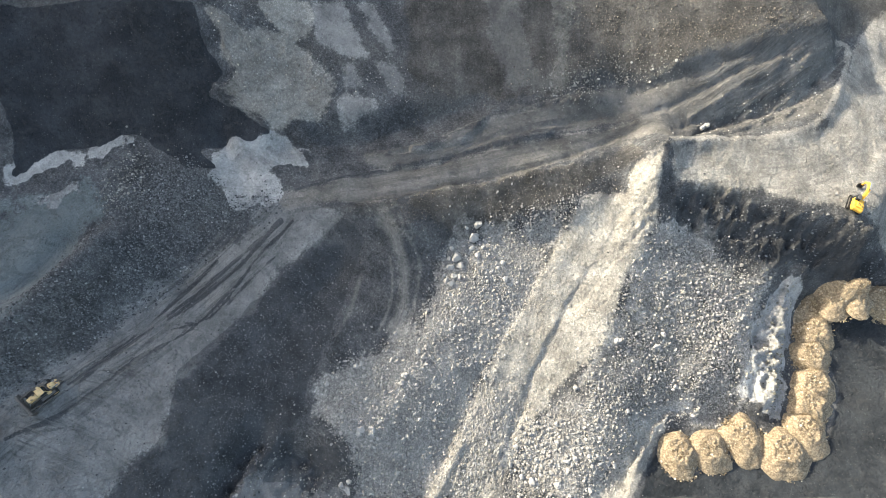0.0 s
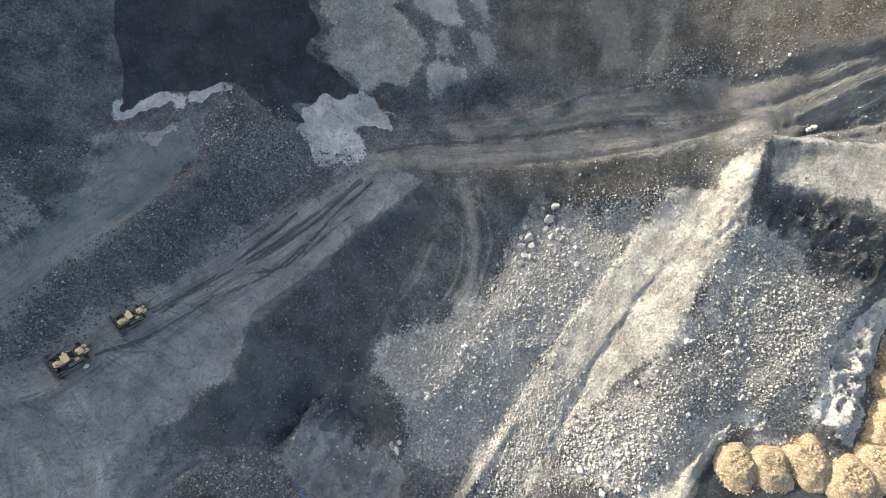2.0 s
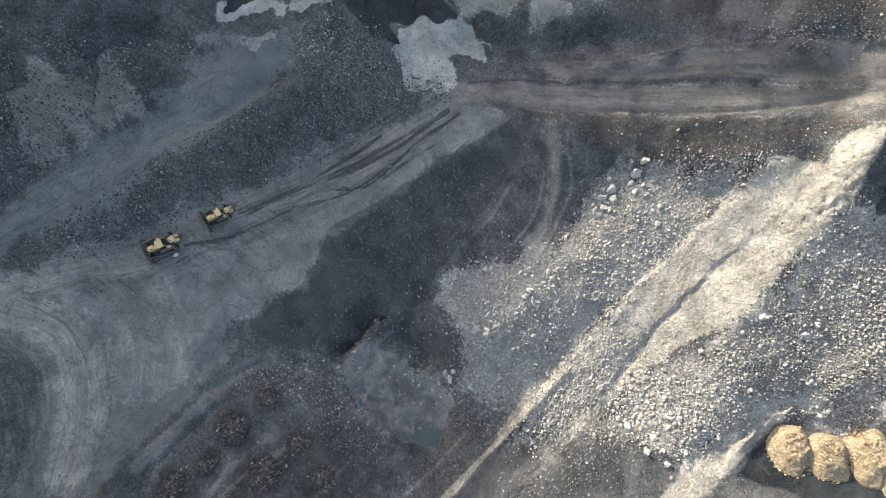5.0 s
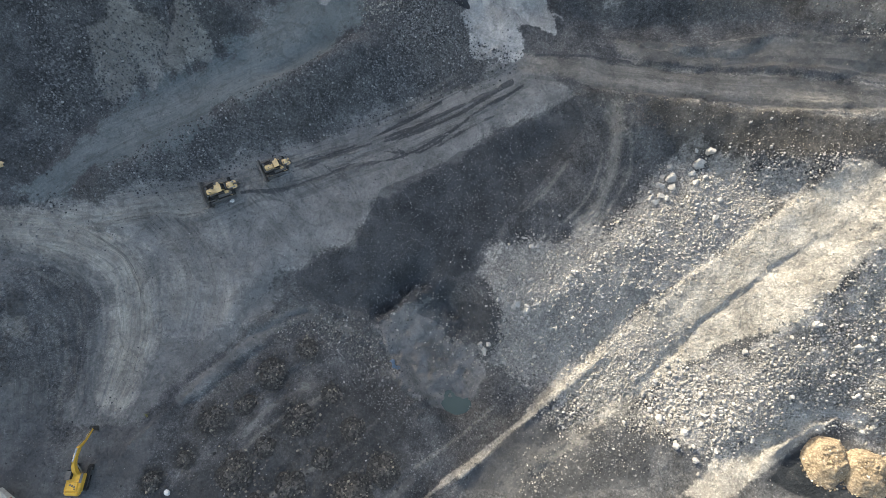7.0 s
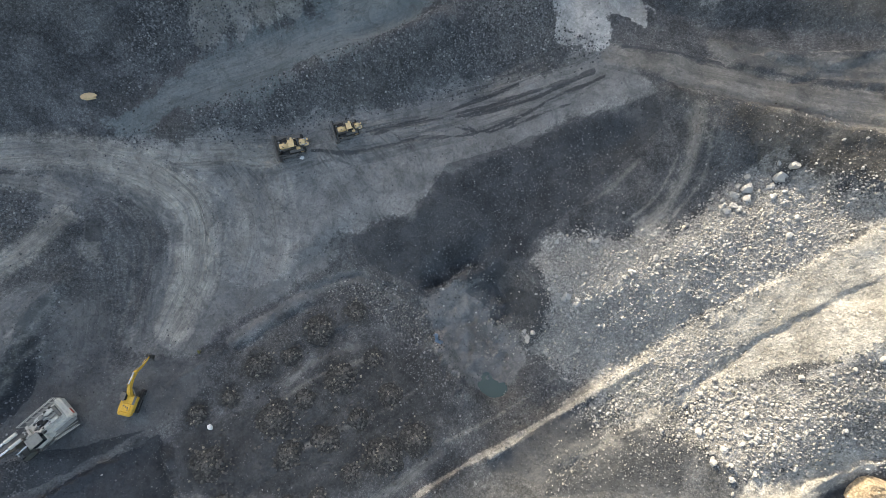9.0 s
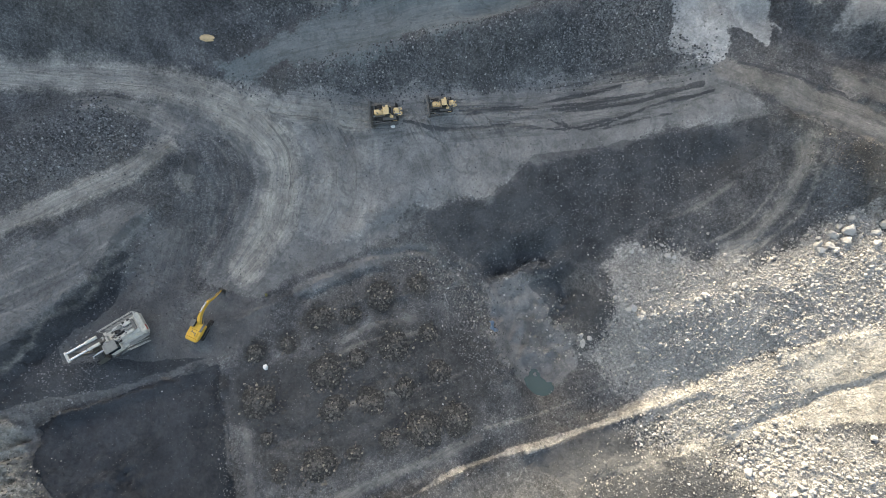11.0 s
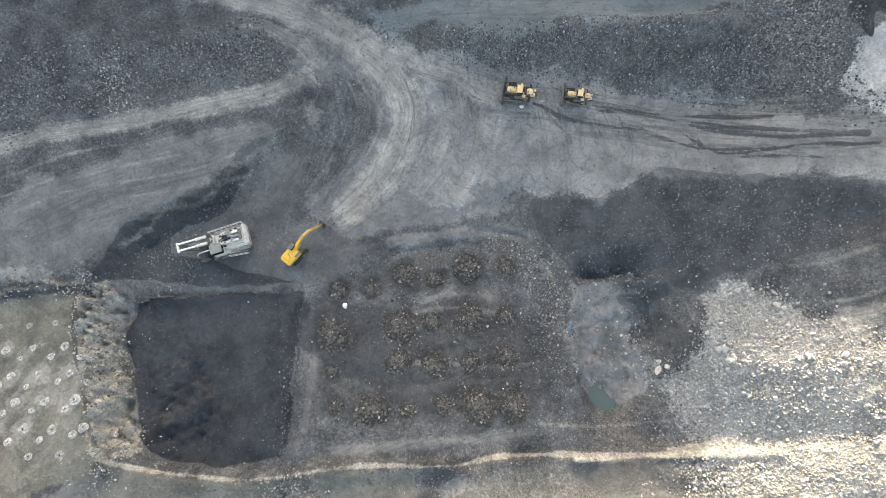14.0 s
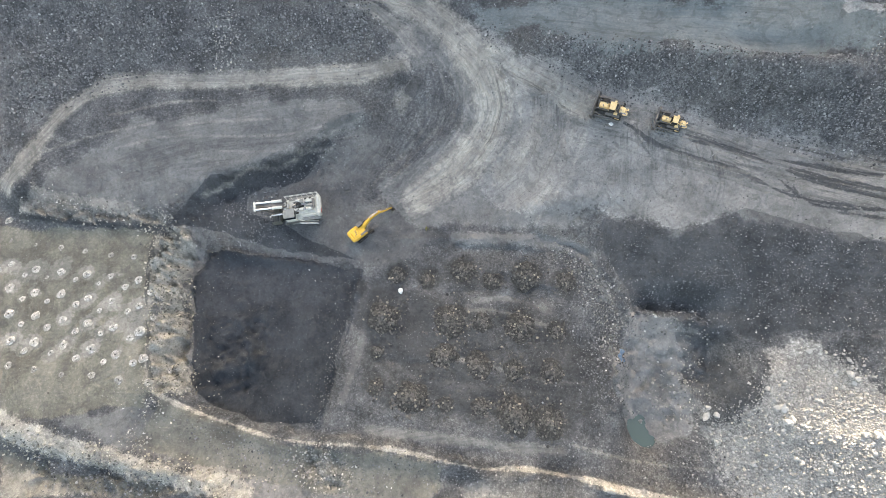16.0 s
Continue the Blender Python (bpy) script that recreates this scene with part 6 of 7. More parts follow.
def local_ground(x, y):
    z0 = float(height(x, y)[0])
    gxs = np.arange(-7, 7.01, 0.5)
    ax, ay = np.meshgrid(gxs, gxs)
    table = land((x + ax).ravel(), (y + ay).ravel()).reshape(ax.shape) - z0
    return z0, lambda u, v: max(-2.0, min(2.0, float(bilinear(table, -7.0, -7.0, 0.5, np.array([u]), np.array([v]))[0])))


COAL_HEAP, COAL_HEAP_STONE = soil("coal_heap", (0.034, 0.034, 0.034), (0.068, 0.066, 0.062), (0.12, 0.11, 0.093)), stone_material("heap_stone", (0.04, 0.04, 0.04), (0.145, 0.138, 0.126), (0.28, 0.255, 0.205), 0.06)
for k, (x, y, r) in enumerate(COAL_HEAPS):
    z0, g = local_ground(x, y)
    heap = tagged(new("coal_heap"), "small dark heap of coal and shale stones on the dusty bench" if r > 2.6 else "low dark heap of loose coal on the dusty bench", "heap", "coal heaps in rows on the bench")
    heap.location = (x, y, z0)
    tall = r * 0.3
    part("mound", heap_mesh("mound", r, tall, 3.1 * k + 1, COAL_HEAP, 0.0, 0.15, 10, 30, g), None, heap)
    rnd = np.random.RandomState(500 + k)
    n = int(40 * r * r)
    f, a = np.abs(rnd.normal(0, 0.6, n)), rnd.rand(n) * 2 * math.pi
    f = f * (1 + 0.25 * np.sin(a * 3 + k) * np.cos(a * 2 + 2 * k))
    px, py = f * r * np.cos(a), f * r * np.sin(a)
    size = (0.09 + 0.3 * rnd.rand(n) ** 2.0) * (0.8 + 0.08 * r)
    pz = tall * np.clip(1 - f, 0, 1) ** 1.15 + np.array([g(u, v) for u, v in zip(px, py)]) + size * 0.15
    ob = part("rubble", pile_mesh("rubble", np.column_stack([px, py, pz]), size, 500 + k, CHIPS, COAL_HEAP_STONE), None, heap)
    tagged(ob, kind="stuff")

OCHRE = soil("ochre_soil", (0.23, 0.178, 0.118), (0.40, 0.322, 0.225), (0.46, 0.40, 0.31), 1.6)
OCHRE_STONE = stone_material("ochre_stone", (0.16, 0.12, 0.08), (0.42, 0.34, 0.23), (0.58, 0.53, 0.44), 0.12)
for k, (x, y, r) in enumerate(OCHRE_HEAPS):
    z0, g = local_ground(x, y)
    heap = tagged(new("soil_heap"), "ochre yellow tipped soil heap in a row along the bench edge", "heap", "ochre soil heaps")
    heap.location = (x, y, z0)
    tall = r * 0.62
    part("mound", heap_mesh("mound", r * 1.12, tall, 5.3 * k + 2, OCHRE, 0.48, 0.2, 24, 56, g, (-0.3 * r, 0.22 * r)), None, heap)
    rnd = np.random.RandomState(600 + k)
    n = 800
    f, a = rnd.rand(n) ** 0.55, rnd.rand(n) * 2 * math.pi
    px, py = f * r * 1.15 * np.cos(a) - 0.3 * r * (1 - f), f * r * 1.15 * np.sin(a) + 0.22 * r * (1 - f)
    size = 0.07 + 0.26 * rnd.rand(n) ** 3.5
    pz = tall * np.clip((1 - np.maximum(f * 1.05 - 0.36, 0) / 0.64), 0, 1) ** 1.15 + np.array([g(u, v) for u, v in zip(px, py)]) + size * 0.1
    tagged(part("rubble", pile_mesh("rubble", np.column_stack([px, py, pz]), size, 600 + k, CHIPS, OCHRE_STONE), None, heap), kind="stuff")

# ---- drill holes, each ringed by white cuttings ----
WHITE_DUST = soil("white_cuttings", (0.30, 0.296, 0.28), (0.50, 0.49, 0.46), (0.24, 0.237, 0.22), 1.6)
GREY_DUST = soil("grey_cuttings", (0.24, 0.24, 0.22), (0.36, 0.355, 0.33), (0.18, 0.18, 0.17), 1.6)
HOLE = soil("drill_hole", (0.02, 0.02, 0.02), (0.03, 0.03, 0.03), (0.02, 0.02, 0.02))


def cutting_ring(x, y, r, seed, material, label, group):
    z0, g = local_ground(x, y)
    thing = tagged(new("drill_cuttings"), label, "drill hole", group)
    thing.location = (x, y, z0)
    bm = bmesh.new()
    profile = ((0.16, -0.25), (0.2, 0.18), (0.34, 0.36), (0.55, 0.26), (0.8, 0.1), (1.05, -0.08))
    rows = []
    for f, h in profile:
        row = []
        for j in range(18):
            a = 2 * math.pi * j / 18
            wob = 1 + 0.3 * noise.noise((math.cos(a) * 1.2, math.sin(a) * 1.2, seed))
            px, py = r * f * wob * math.cos(a), r * f * wob * math.sin(a)
            row.append(bm.verts.new((px, py, r * h * (0.8 + 0.5 * noise.noise((px * 2, py * 2, seed)) + 0.25 * math.cos(a - 0.8)) + g(px, py))))
        rows.append(row)
    for a, b in zip(rows, rows[1:]):
        for j in range(18):
            bm.faces.new((a[j], b[j], b[(j + 1) % 18], a[(j + 1) % 18]))
    part("cone", bm, material, thing, smooth=True)
    bm = bmesh.new()
    bmesh.ops.create_circle(bm, cap_ends=True, segments=12, radius=r * 0.2)
    hole = part("hole", bm, HOLE, thing, "dark drill hole")
    hole.location = (0, 0, 0.05 + g(0, 0))
    return thing


rnd = random.Random(9)
for x, y, row, column, half in blast_holes():
    white = 0 <= row <= 3
    r = (0.92 if not half else 0.66) * rnd.uniform(0.85, 1.15) if white else rnd.uniform(0.7, 0.95)
    cutting_ring(x, y, r, row * 7.3 + column * 1.9 + half, WHITE_DUST if white else GREY_DUST,
                 "white ring of drill cuttings round a blast hole" if white else "grey ring of drill cuttings round a blast hole", "blast holes on the bench")

# ---- the pond ----
def pond():
    m, t, b = shader("pond_water", 0.08)
    b.inputs["Base Color"].default_value = (0.045, 0.07, 0.066, 1)
    b.inputs["Specular IOR Level"].default_value = 0.5
    place = node(t, "NewGeometry").outputs["Position"]
    bump = node(t, "Bump", Strength=0.08, Distance=0.05)
    t.links.new(fuzz(t, place, 1.5, 3), bump.inputs["Height"])
    t.links.new(bump.outputs[0], b.inputs["Normal"])
    bm = bmesh.new()
    bmesh.ops.create_circle(bm, cap_ends=True, segments=40, radius=7.5)
    ob = tagged(new("pond", joined("pond", bm, m)), "small still green pond in the pit sump", "water", kind="structure")
    ob.location = (-20.2, 4.2, -10.45)


pond()


# ---- machines ----
def paint(name, colour, dirt, roughness=0.55, metallic=0.0, wear=0.5):
    m, t, b = shader(name, roughness, metallic)
    geo = node(t, "NewGeometry")
    place = geo.outputs["Position"]
    c = mix(t, calc(t, "MULTIPLY", ramp(t, fuzz(t, place, 1.8, 5, 0.65), 0.42, 0.72), wear), colour, dirt)
    c = mix(t, 1.0, c, calc(t, "ADD", 0.75, calc(t, "MULTIPLY", fuzz(t, place, 7.0, 3), 0.5)), "MULTIPLY")
    t.links.new(c, b.inputs["Base Color"])
    return m


YELLOW = paint("dozer_yellow", (0.72, 0.52, 0.27), (0.42, 0.33, 0.21))
BRIGHT = paint("digger_yellow", (0.74, 0.43, 0.06), (0.42, 0.29, 0.11), 0.4, wear=0.45)
CREAM = paint("shovel_cream", (0.56, 0.55, 0.50), (0.22, 0.218, 0.20), 0.6)
DECK = paint("deck_grey", (0.22, 0.22, 0.205), (0.12, 0.12, 0.115), 0.7)
STEEL = paint("worn_steel", (0.13, 0.125, 0.12), (0.22, 0.20, 0.17), 0.5, 0.4)
BLACK = paint("track_black", (0.03, 0.03, 0.03), (0.10, 0.095, 0.085), 0.8)
CHROME = paint("cylinder_rod", (0.62, 0.62, 0.62), (0.45, 0.45, 0.44), 0.25, 0.7, 0.3)
GLASS = paint("cab_glass", (0.02, 0.025, 0.03), (0.06, 0.06, 0.06), 0.1)
RED = paint("red_panel", (0.40, 0.06, 0.04), (0.25, 0.1, 0.08))


def block(size, at=(0, 0, 0), turn=(0, 0, 0), bevel=0.06, taper=1.0, bm=None):
    """A bevelled box; taper narrows its top."""
    own = bmesh.new()
    bmesh.ops.create_cube(own, size=1)
    for v in own.verts:
        k = taper if v.co.z > 0 else 1.0
        v.co = Vector((v.co.x * size[0] * k, v.co.y * size[1] * k, v.co.z * size[2]))
    if bevel:
        bmesh.ops.bevel(own, geom=own.edges[:], offset=min(bevel, min(size) * 0.4), segments=1, affect="EDGES")
    bmesh.ops.transform(own, matrix=pose(*at, *turn), verts=own.verts)
    if bm is None:
        return own
    me = bpy.data.meshes.new("piece")
    own.to_mesh(me)
    own.free()
    bm.from_mesh(me)
    bpy.data.meshes.remove(me)
    return bm


def rod(a, b, radius, sides=10, bm=None):
    own = bm or bmesh.new()
    a, b = Vector(a), Vector(b)
    d = b - a
    m = Matrix.Translation((a + b) / 2) @ d.to_track_quat("Z", "Y").to_matrix().to_4x4()
    bmesh.ops.create_cone(own, cap_ends=True, segments=sides, radius1=radius, radius2=radius, depth=d.length, matrix=m)
    return own


def beam(points, widths, heights, bm=None):
    """A box-section arm along points in the x-z plane."""
    own = bm or bmesh.new()
    rings = []
    for i, (x, y, z) in enumerate(points):
        p, q = Vector(points[max(i - 1, 0)]), Vector(points[min(i + 1, len(points) - 1)])
        d = (q - p).normalized()
        up = Vector((-d.z, 0, d.x)) if abs(d.x) + abs(d.z) > 1e-6 else Vector((0, 0, 1))
        c, side = Vector((x, y, z)), Vector((0, widths[i] / 2, 0))
        h = up * heights[i] / 2
        rings.append([own.verts.new(c + s) for s in (side + h, -side + h, -side - h, side - h)])
    for r, s in zip(rings, rings[1:]):
        for j in range(4):
            own.faces.new((r[j], s[j], s[(j + 1) % 4], r[(j + 1) % 4]))
    own.faces.new(rings[0][::-1])
    own.faces.new(rings[-1])
    bmesh.ops.recalc_face_normals(own, faces=own.faces[:])
    return own


def track_loop(length, wide, tall, y):
    """A crawler track's belt: a stadium-shaped band with grouser plates."""
    bm = bmesh.new()
    r = tall / 2
    path = []
    for k in range(9):
        a = math.pi / 2 - math.pi * k / 8
        path.append((length / 2 - r + r * math.cos(a), r + r * math.sin(a)))
    for k in range(9):
        a = -math.pi / 2 - math.pi * k / 8
        path.append((-length / 2 + r + r * math.cos(a), r + r * math.sin(a)))
    rows = []
    for x, z in path:
        k = 0.86
        inner = (x * (1 - 0.12 * r / length * 2), r + (z - r) * k)
        rows.append([bm.verts.new((x, y - wide / 2, z)), bm.verts.new((x, y + wide / 2, z)), bm.verts.new((inner[0], y + wide / 2, inner[1])), bm.verts.new((inner[0], y - wide / 2, inner[1]))])
    for a, b in zip(rows, rows[1:] + rows[:1]):
        for j in range(4):
            bm.faces.new((a[j], b[j], b[(j + 1) % 4], a[(j + 1) % 4]))
    bmesh.ops.recalc_face_normals(bm, faces=bm.faces[:])
    n = int(length / 0.32)
    for k in range(n):
        x = -length / 2 + r + (length - 2 * r) * (k + 0.5) / n
        block((0.07, wide, 0.07), (x, y, tall + 0.02), bevel=0, bm=bm)
    return bm


def stand(thing, x, y, heading, reach=2.5):
    c, s = math.cos(radians(heading)), math.sin(radians(heading))
    z = height([x, x + c * reach, x - c * reach, x - s * reach, x + s * reach], [y, y + s * reach, y - s * reach, y + c * reach, y - c * reach])
    fore = Vector((2 * c * reach, 2 * s * reach, z[1] - z[2])).normalized()
    left = Vector((-2 * s * reach, 2 * c * reach, z[3] - z[4])).normalized()
    up = fore.cross(left).normalized()
    left = up.cross(fore)
    m = Matrix((fore, left, up)).transposed().to_4x4()
    m.translation = (x, y, float(z.mean()) - 0.02)
    thing.matrix_world = m
    return thing


def dozer(label):
    d = tagged(new("bulldozer"), label, "bulldozer", "bulldozers on the haul strip")
    for side in (1, -1):
        belt = part("track", track_loop(4.6, 0.7, 1.25, side * 1.25), BLACK, d, "dusty black crawler track")
        part("track_frame", block((3.3, 0.4, 0.55), (0, side * 1.25, 0.62), bevel=0.08), STEEL, belt)
        for k in (-1.65, 1.65):
            part("sprocket", rod((k, side * 1.0, 0.66), (k, side * 1.5, 0.66), 0.46, 14), YELLOW, belt)
        part("push_arm", beam([(2.9, side * 1.95, 0.75), (1.0, side * 1.85, 0.85), (-0.9, side * 1.8, 0.8)], (0.28, 0.26, 0.26), (0.4, 0.36, 0.34)), STEEL, d)
    hood = part("hood", block((1.9, 0.95, 1.15), (1.2, 0, 1.85), bevel=0.12, taper=0.92), YELLOW, d)
    part("grille", block((0.12, 1.05, 0.95), (2.33, 0, 1.75), bevel=0.03), STEEL, hood)
    part("exhaust", rod((1.3, 0.32, 2.35), (1.3, 0.32, 3.15), 0.09), STEEL, hood)
    part("air_cleaner", rod((0.75, -0.34, 2.35), (0.75, -0.34, 2.85), 0.16), STEEL, hood)
    part("main_frame", block((4.4, 1.5, 0.7), (-0.2, 0, 1.1), bevel=0.08), STEEL, d)
    cab = part("cab", block((1.45, 1.6, 1.35), (-0.55, 0, 2.5), bevel=0.1, taper=0.88), GLASS, d, "dark glazed cab")
    part("roof", block((1.15, 1.45, 0.2), (-0.5, 0.1, 3.25), bevel=0.12), YELLOW, cab)
    part("roof_rack", block((0.45, 0.7, 0.22), (-0.75, -0.55, 3.42), bevel=0.08), YELLOW, cab)
    for sx in (0.1, -1.25):
        for sy in (0.72, -0.72):
            part("post", rod((sx, sy, 1.8), (sx * 0.95 - 0.02, sy * 0.93, 3.2), 0.06, 6), YELLOW, cab)
    for side in (1, -1):
        part("fender", block((2.6, 0.62, 0.12), (-0.7, side * 1.22, 1.42), bevel=0.04), STEEL, d)
    part("fuel_tank", block((1.25, 1.15, 0.9), (-2.2, 0, 1.85), bevel=0.22, taper=0.8), YELLOW, d)
    part("tank_cap", rod((-2.0, 0.2, 2.25), (-2.0, 0.2, 2.38), 0.12), STEEL, d)
    part("battery_box", block((0.7, 0.45, 0.4), (-1.2, 0.95, 1.65), bevel=0.06), YELLOW, d)
    part("winch", rod((-1.3, -0.75, 1.75), (-1.3, 0.3, 1.75), 0.22), STEEL, d)
    bm = bmesh.new()
    prof = [(3.05, 0.05), (2.86, 0.5), (2.84, 1.0), (2.95, 1.5), (3.1, 1.75)]
    rows = []
    for y in (-2.35, 2.35):
        rows.append([bm.verts.new((x + (0.22 if abs(y) > 2 else 0), y, z)) for x, z in prof] + [bm.verts.new((x - 0.16, y, z)) for x, z in prof[::-1]])
    n = len(rows[0])
    for j in range(n):
        bm.faces.new((rows[0][j], rows[1][j], rows[1][(j + 1) % n], rows[0][(j + 1) % n]))
    bm.faces.new(rows[0][::-1])
    bm.faces.new(rows[1])
    bmesh.ops.recalc_face_normals(bm, faces=bm.faces[:])
    blade = part("blade", bm, STEEL, d, "broad worn steel blade")
    part("cutting_edge", block((0.08, 4.7, 0.28), (3.16, 0, 0.16), (0, 18, 0), bevel=0.02), STEEL, blade)
    for y in (-2.38, 2.38):
        part("end_plate", block((0.6, 0.08, 1.6), (3.0, y, 0.85), bevel=0.02), STEEL, blade)
    part("spill_guard", block((0.1, 3.6, 0.35), (3.02, 0, 1.9), (0, -12, 0), bevel=0.03), STEEL, blade)
    for side in (1, -1):
        part("lift_cylinder", rod((2.05, side * 0.75, 2.3), (2.85, side * 0.75, 1.0), 0.11), CHROME, d)
        part("tilt_strut", rod((0.9, side * 1.6, 1.0), (2.85, side * 1.5, 1.5), 0.12), STEEL, d)
    ripper = part("ripper", block((0.45, 1.3, 0.4), (-3.05, 0, 1.25), bevel=0.1), YELLOW, d)
    part("ripper_shank", block((0.3, 0.28, 1.7), (-3.25, 0, 0.95), (0, 8, 0), bevel=0.05), STEEL, ripper)
    for side in (1, -1):
        part("ripper_arm", rod((-2.1, side * 0.6, 1.2), (-3.0, side * 0.6, 1.2), 0.14), YELLOW, ripper)
        part("ripper_cylinder", rod((-2.0, side * 0.5, 1.9), (-3.0, side * 0.5, 1.5), 0.1), CHROME, ripper)
    return d


def digger(label, bucket_far=8.4):
    e = tagged(new("excavator"), label, "excavator", "yellow excavators")
    for side in (1, -1):
        belt = part("track", track_loop(4.5, 0.62, 0.95, side * 1.28), BLACK, e, "black crawler track")
        part("track_frame", block((3.4, 0.36, 0.4), (0, side * 1.28, 0.48), bevel=0.06), STEEL, belt)
    part("undercarriage", block((1.9, 2.2, 0.45), (0, 0, 0.75), bevel=0.1), STEEL, e)
    part("turntable", rod((0, 0, 0.9), (0, 0, 1.15), 0.75, 20), STEEL, e)
    house = part("house", block((3.1, 2.75, 1.15), (-0.75, 0, 1.75), bevel=0.16), BRIGHT, e)
    part("counterweight", block((0.95, 2.75, 1.2), (-2.45, 0, 1.8), bevel=0.35), BRIGHT, house)
    part("engine_cover", block((1.5, 1.7, 0.28), (-1.35, -0.1, 2.45), bevel=0.1), BRIGHT, house)
    for dy in (-0.5, -0.1, 0.3):
        part("vent", block((0.3, 0.24, 0.05), (-1.2 + dy * 0.3, dy, 2.61), bevel=0.01), STEEL, house)
    part("exhaust", rod((-1.7, -0.7, 2.55), (-1.7, -0.7, 2.95), 0.08), STEEL, house)
    part("walkway", block((1.6, 0.45, 0.12), (0.1, -1.12, 2.36), bevel=0.03), STEEL, house)
    cab = part("cab", block((1.6, 0.95, 1.65), (0.55, 0.88, 2.2), bevel=0.1, taper=0.93), GLASS, e, "dark glazed cab")
    part("cab_roof", block((1.5, 0.92, 0.1), (0.5, 0.88, 3.05), bevel=0.04), STEEL, cab)
    boom = part("boom", beam([(0.5, 0, 1.7), (1.5, 0, 3.0), (2.7, 0, 3.75), (3.9, 0, 3.85), (5.2, 0, 3.45)], (0.62, 0.6, 0.55, 0.5, 0.45), (0.55, 0.75, 0.8, 0.7, 0.5)), BRIGHT, e)
    for side in (1, -1):
        part("boom_cylinder", rod((0.9, side * 0.42, 1.3), (2.4, side * 0.42, 3.35), 0.1), CHROME, boom)
    part("hose", rod((2.2, 0.12, 4.2), (3.6, 0.12, 4.28), 0.05, 6), BLACK, boom)
    part("arm_cylinder", rod((2.9, 0, 4.3), (5.2, 0, 4.15), 0.12), CHROME, boom)
    arm = part("arm", beam([(4.9, 0, 4.05), (5.4, 0, 3.5), (6.6, 0, 2.2), (bucket_far - 0.7, 0, 1.15)], (0.36, 0.42, 0.36, 0.3), (0.4, 0.62, 0.45, 0.3)), BRIGHT, e)
    part("bucket_cylinder", rod((5.6, 0, 3.85), (7.1, 0, 2.1), 0.09), CHROME, arm)
    part("link", rod((7.1, 0, 2.05), (bucket_far - 0.3, 0, 1.3), 0.08), STEEL, arm)
    bm = bmesh.new()
    prof = [(0.0, 0.0), (0.35, -0.35), (0.35, -0.85), (0.0, -1.15), (-0.55, -1.1)]
    rows = [[bm.verts.new((bucket_far - 0.55 + x, y, 1.3 + z)) for x, z in prof] for y in (-0.62, 0.62)]
    for j in range(len(prof) - 1):
        bm.faces.new((rows[0][j], rows[1][j], rows[1][j + 1], rows[0][j + 1]))
    for r in rows:
        bm.faces.new(r)
    bmesh.ops.solidify(bm, geom=bm.faces[:], thickness=0.06)
    bucket = part("bucket", bm, STEEL, e, "dark steel bucket")
    for k in range(5):
        part("tooth", block((0.3, 0.1, 0.09), (bucket_far - 1.2, -0.5 + 0.25 * k, 0.18), (0, 10, 0), bevel=0.02), STEEL, bucket)
    return e


